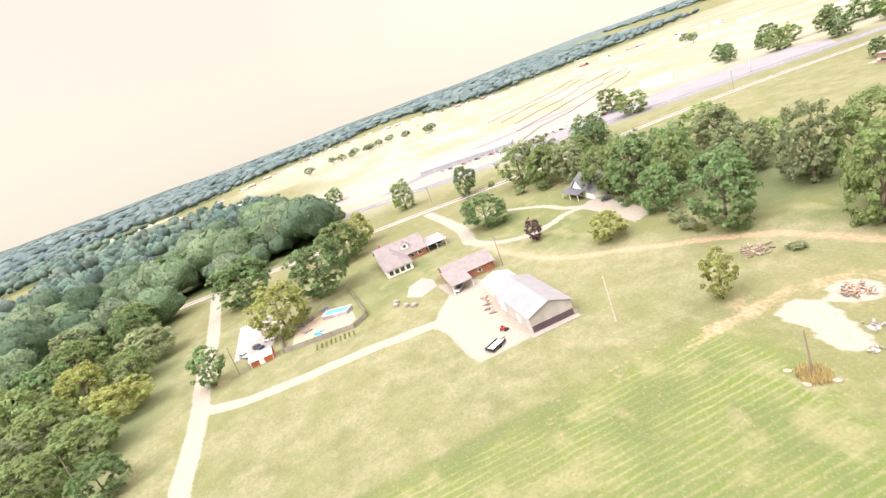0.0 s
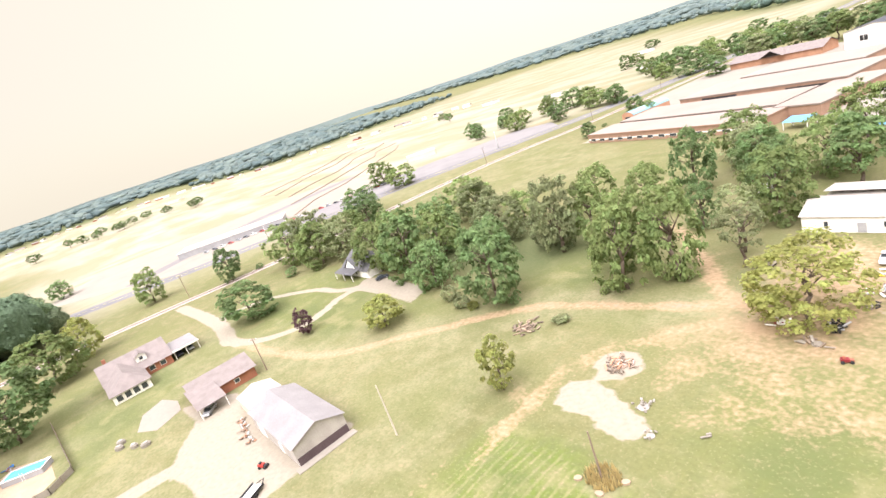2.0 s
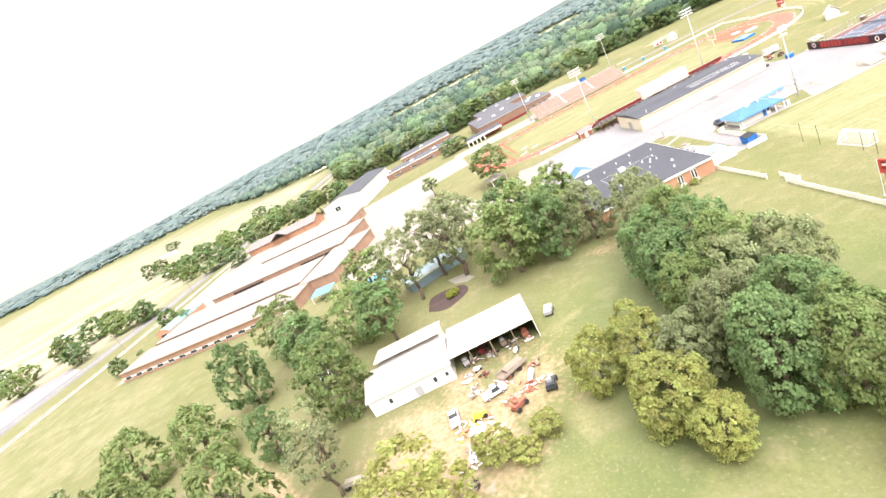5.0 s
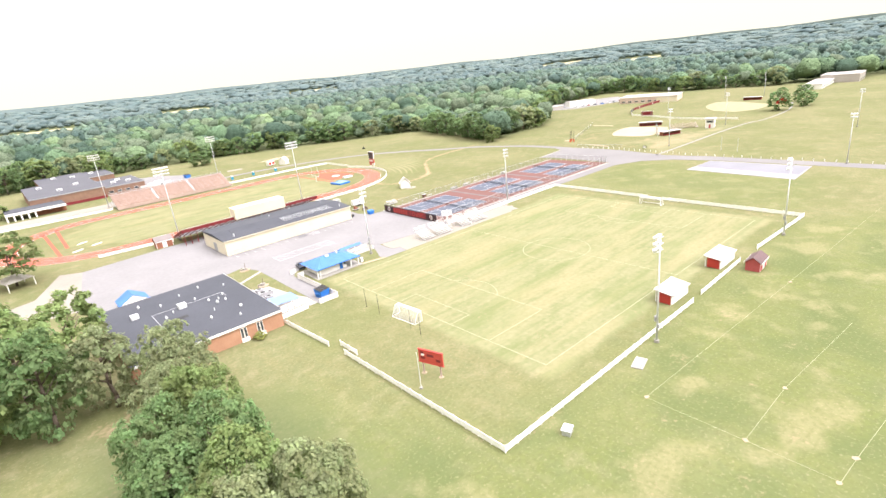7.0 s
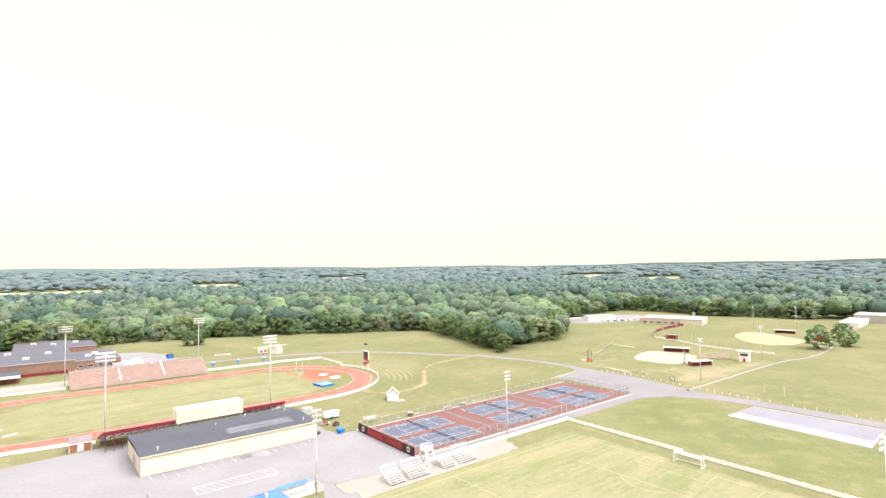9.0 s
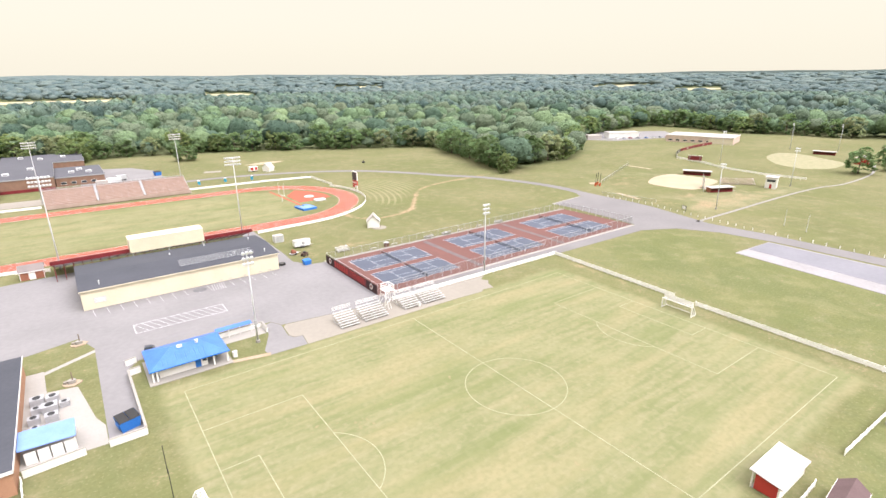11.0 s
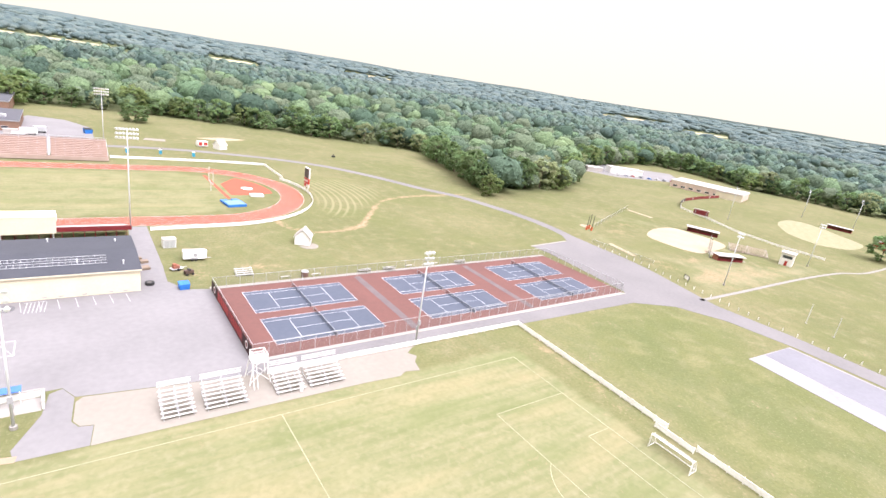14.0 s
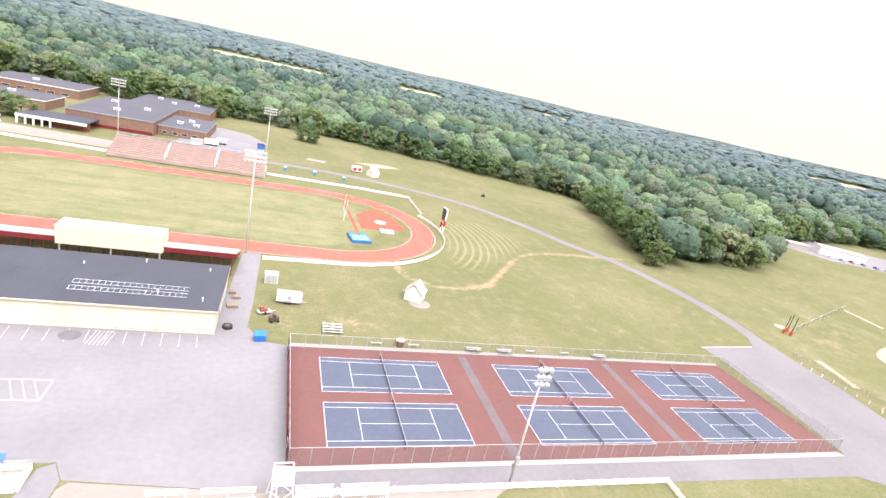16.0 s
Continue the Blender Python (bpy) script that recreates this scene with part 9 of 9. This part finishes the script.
for x, y in ((-168.2, -148.2), (-173.8, -150.6), (-170, -151.4)):
    rk = thing("field_stone", "earth-coloured stone in the grass beside the pole", "stone", (x, y, 0), tuft_rng.uniform(0, 90), "stones by the pole")
    part("stone", Geo().slab([(0.6 * math.cos(a), 0.45 * math.sin(a)) for a in np.arange(0, 6.2, 0.9)], 0, 0.3), SOIL, rk)

# ---- woods ----
wood_rng = np.random.default_rng(5)


def woods(name, label, places, heights, radii, templates, material):
    """Many crowns joined into one wood; each takes one of the crown shapes."""
    n = len(places)
    pick = wood_rng.integers(0, len(templates), n)
    a = wood_rng.uniform(0, 6.28, n)
    patch = 0.5 + 0.3 * np.sin(places[:, 0] * 0.011 + 1.3 * np.sin(places[:, 1] * 0.008)) * np.cos(places[:, 1] * 0.013)
    tone = np.clip(0.3 * patch + 0.85 * wood_rng.random(n) - 0.08, 0, 1)
    foot = hill(places[:, 0], places[:, 1])
    half = np.minimum(heights * 0.48, radii * 1.05)
    verts, loops, sizes, tones, base = [], [], [], [], 0
    for k, (hv, hf, sv) in enumerate(templates):
        i = np.flatnonzero(pick == k)
        t = np.vstack([hv, sv])
        co, si, rad = np.cos(a[i])[:, None], np.sin(a[i])[:, None], radii[i][:, None]
        v = np.stack([(t[:, 0] * co - t[:, 1] * si) * rad + places[i, 0][:, None], (t[:, 0] * si + t[:, 1] * co) * rad + places[i, 1][:, None],
                      np.maximum((heights[i] - half[i])[:, None] + t[:, 2] * half[i][:, None], 0.1) + foot[i][:, None]], axis=2)
        face = np.concatenate([hf.ravel(), len(hv) + np.arange(len(sv))])
        loops.append((face[None] + (base + np.arange(len(i)) * len(t))[:, None]).ravel())
        sizes.append(np.tile(np.concatenate([np.full(len(hf), 3), np.full(len(sv) // 4, 4)]), len(i)))
        verts.append(v.reshape(-1, 3))
        tones.append(np.repeat(tone[i], len(t)))
        base += len(i) * len(t)
    v, lo, size = np.vstack(verts), np.concatenate(loops).astype(np.int32), np.concatenate(sizes)
    me = bpy.data.meshes.new(name)
    me.vertices.add(len(v))
    me.vertices.foreach_set("co", v.astype(np.float32).ravel())
    me.loops.add(len(lo))
    me.loops.foreach_set("vertex_index", lo)
    me.polygons.add(len(size))
    me.polygons.foreach_set("loop_start", (np.cumsum(size) - size).astype(np.int32))
    me.update(calc_edges=True)
    me.shade_smooth()
    me.materials.append(material)
    me.attributes.new("tone", "FLOAT", "POINT").data.foreach_set("value", np.concatenate(tones).astype(np.float32))
    return tagged(new(name, me), label, "woods", kind="stuff")


def planted(spacing, r0, r1):
    """Uneven places, one to every square of the given size, in a ring round the sports ground and within the wooded land."""
    g = np.arange(-r1, r1, spacing)
    gx_, gy_ = np.meshgrid(g, g)
    P = np.column_stack([gx_.ravel(), gy_.ravel()]) + wood_rng.uniform(-0.42, 0.42, (gx_.size, 2)) * spacing
    d = np.hypot(P[:, 0], P[:, 1])
    P = P[(d >= r0) & (d < r1)] + np.array((-40.0, 60.0))
    ok = np.zeros(len(P), bool)
    for poly in (EDGE, SWOOD, WWOOD, FAR_W):
        ok |= inside(P[:, 0], P[:, 1], poly) < 0
    ok &= (P[:, 1] > -260) | (P[:, 0] < -260)
    for cx, cy, cr in CLEARINGS:
        ok &= np.hypot((P[:, 0] - cx) / 1.8, P[:, 1] - cy) > cr * 0.6
    for cx, cy, half in FIELDS:
        d = np.array((cx - 20.0, cy + 60.0))
        d /= np.linalg.norm(d)
        along = (P[:, 0] - cx) * d[0] + (P[:, 1] - cy) * d[1]
        across = np.abs((P[:, 1] - cy) * d[0] - (P[:, 0] - cx) * d[1])
        ok &= ~((across < half) & (along > -520) & (along < 90))
    ok &= ~((P[:, 0] > -366) & (P[:, 0] < -222) & (P[:, 1] > -338) & (P[:, 1] < -255))
    return P[ok]


NEAR_T = [hull(s, 12, 2, 115, 0.1) for s in (3, 5, 8, 9)]
MID_T = [hull(s, 9, 1, 30, 0.15) for s in (4, 7, 12)]
FAR_T = [hull(s, 6, 0) for s in (6, 10, 14)]
p = planted(15.2, 150, 640)
grown = wood_rng.lognormal(0.0, 0.24, len(p))
hh = np.clip(wood_rng.uniform(10, 19, len(p)) * grown, 7, 25) * np.where((p[:, 0] < -230) & (p[:, 1] < -150), 1.2, 1.0)
rr = 2.4 + hh * wood_rng.uniform(0.3, 0.48, len(p))
close = np.hypot(p[:, 0] + 130, p[:, 1] + 190) < np.where(p[:, 0] < -300, 450, 390)
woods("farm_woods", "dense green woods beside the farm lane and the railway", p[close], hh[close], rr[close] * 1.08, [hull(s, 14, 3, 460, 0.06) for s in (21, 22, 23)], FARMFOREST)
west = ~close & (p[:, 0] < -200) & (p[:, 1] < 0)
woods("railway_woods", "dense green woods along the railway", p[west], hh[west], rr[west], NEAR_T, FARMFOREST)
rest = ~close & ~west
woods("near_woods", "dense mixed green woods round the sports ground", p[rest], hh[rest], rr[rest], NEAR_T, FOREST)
p = planted(18.5, 640, 1000)
hh = np.clip(wood_rng.uniform(10, 20, len(p)) * wood_rng.lognormal(0.0, 0.22, len(p)), 8, 26)
woods("middle_woods", "rolling green woods beyond the school", p, hh, 3 + hh * wood_rng.uniform(0.28, 0.48, len(p)), MID_T, MIDFOREST_HAZED)
p = planted(21, 1000, 1600)
hh = wood_rng.uniform(10, 22, len(p))
woods("outer_woods", "rolling woods in the distance, tinted blue-green as haze", p, hh, 3 + hh * wood_rng.uniform(0.3, 0.5, len(p)), FAR_T, MIDFOREST_HAZED)
p = planted(33, 1600, 2500)
hh = wood_rng.uniform(9, 27, len(p))
woods("further_woods", "continuous woods far off, tinted blue-green as haze", p, hh, 5 + hh * wood_rng.uniform(0.45, 0.75, len(p)), FAR_T, FARFOREST_HAZED)
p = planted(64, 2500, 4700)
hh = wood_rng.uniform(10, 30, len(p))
woods("far_woods", "distant woods to the horizon", p, hh, 12 + hh * wood_rng.uniform(0.9, 1.5, len(p)), FAR_T, FARFOREST_HAZED)
for x, y, w_, d_, rz in ((-70, 1690, 160, 90, 4), (470, 1960, 75, 90, 0), (1257, 2430, 110, 110, 0), (1500, 4150, 260, 120, 0), (1900, 3590, 260, 120, 0), (2200, 1500, 160, 90, 0), (2000, 1000, 120, 70, 0), (-80, 709, 30, 12, 0), (-1525, -680, 60, 110, 0), (-2200, -990, 160, 90, 0), (-300, 900, 90, 50, 0)):
    f = Geo()
    co, si = math.cos(radians(rz)), math.sin(radians(rz))

    def at(i, j):
        px, py = x + w_ * i / 4 * co - d_ * j / 4 * si, y + w_ * i / 4 * si + d_ * j / 4 * co
        return px, py, float(hill(px, py)) + 0.4
    for i in range(-4, 4):
        for j in range(-4, 4):
            f.face(at(i, j), at(i + 1, j), at(i + 1, j + 1), at(i, j + 1))
    lay("far_field", f, mat("ripe_field", (0.44, 0.38, 0.25), (0.33, 0.31, 0.18), rough=0.95, s1=0.01, s2=0.1), "pale ripe field among the woods", "field")
# ring of horizon hills, its pale blue-green standing in for haze
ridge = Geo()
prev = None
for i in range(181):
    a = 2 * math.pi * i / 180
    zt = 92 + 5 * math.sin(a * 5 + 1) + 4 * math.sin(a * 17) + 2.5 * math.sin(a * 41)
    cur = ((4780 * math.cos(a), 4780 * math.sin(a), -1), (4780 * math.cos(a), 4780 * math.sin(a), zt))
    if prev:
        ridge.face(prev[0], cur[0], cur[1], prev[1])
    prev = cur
lay("backdrop", ridge, mat("haze_tinted_hills", (0.24, 0.3, 0.31), (0.2, 0.26, 0.265), rough=1.0, s1=0.004, s2=0.03, bump=0), "low wooded hills on the horizon, blue-green from painted haze", "hills")

# bare earth banks on the building site across the highway
bank_rng = random.Random(8)
for k in range(0, 9, 2):
    x0, y0 = -560 - 34 * k + bank_rng.uniform(-12, 12), 20 + 14 * k + bank_rng.uniform(-20, 20)
    line = [(x0 - 36 * i + bank_rng.uniform(-8, 8), y0 + 44 * i + bank_rng.uniform(-10, 10)) for i in range(-2, 5)]
    bank = Geo()
    for a, b in zip(line, line[1:]):
        bank.bar((*a, 0.2), (*b, 0.2), 1.6 + bank_rng.random(), 0.8)
    lay("earth_bank", bank, WOOD, "low brown earth bank on the building site", "ground")
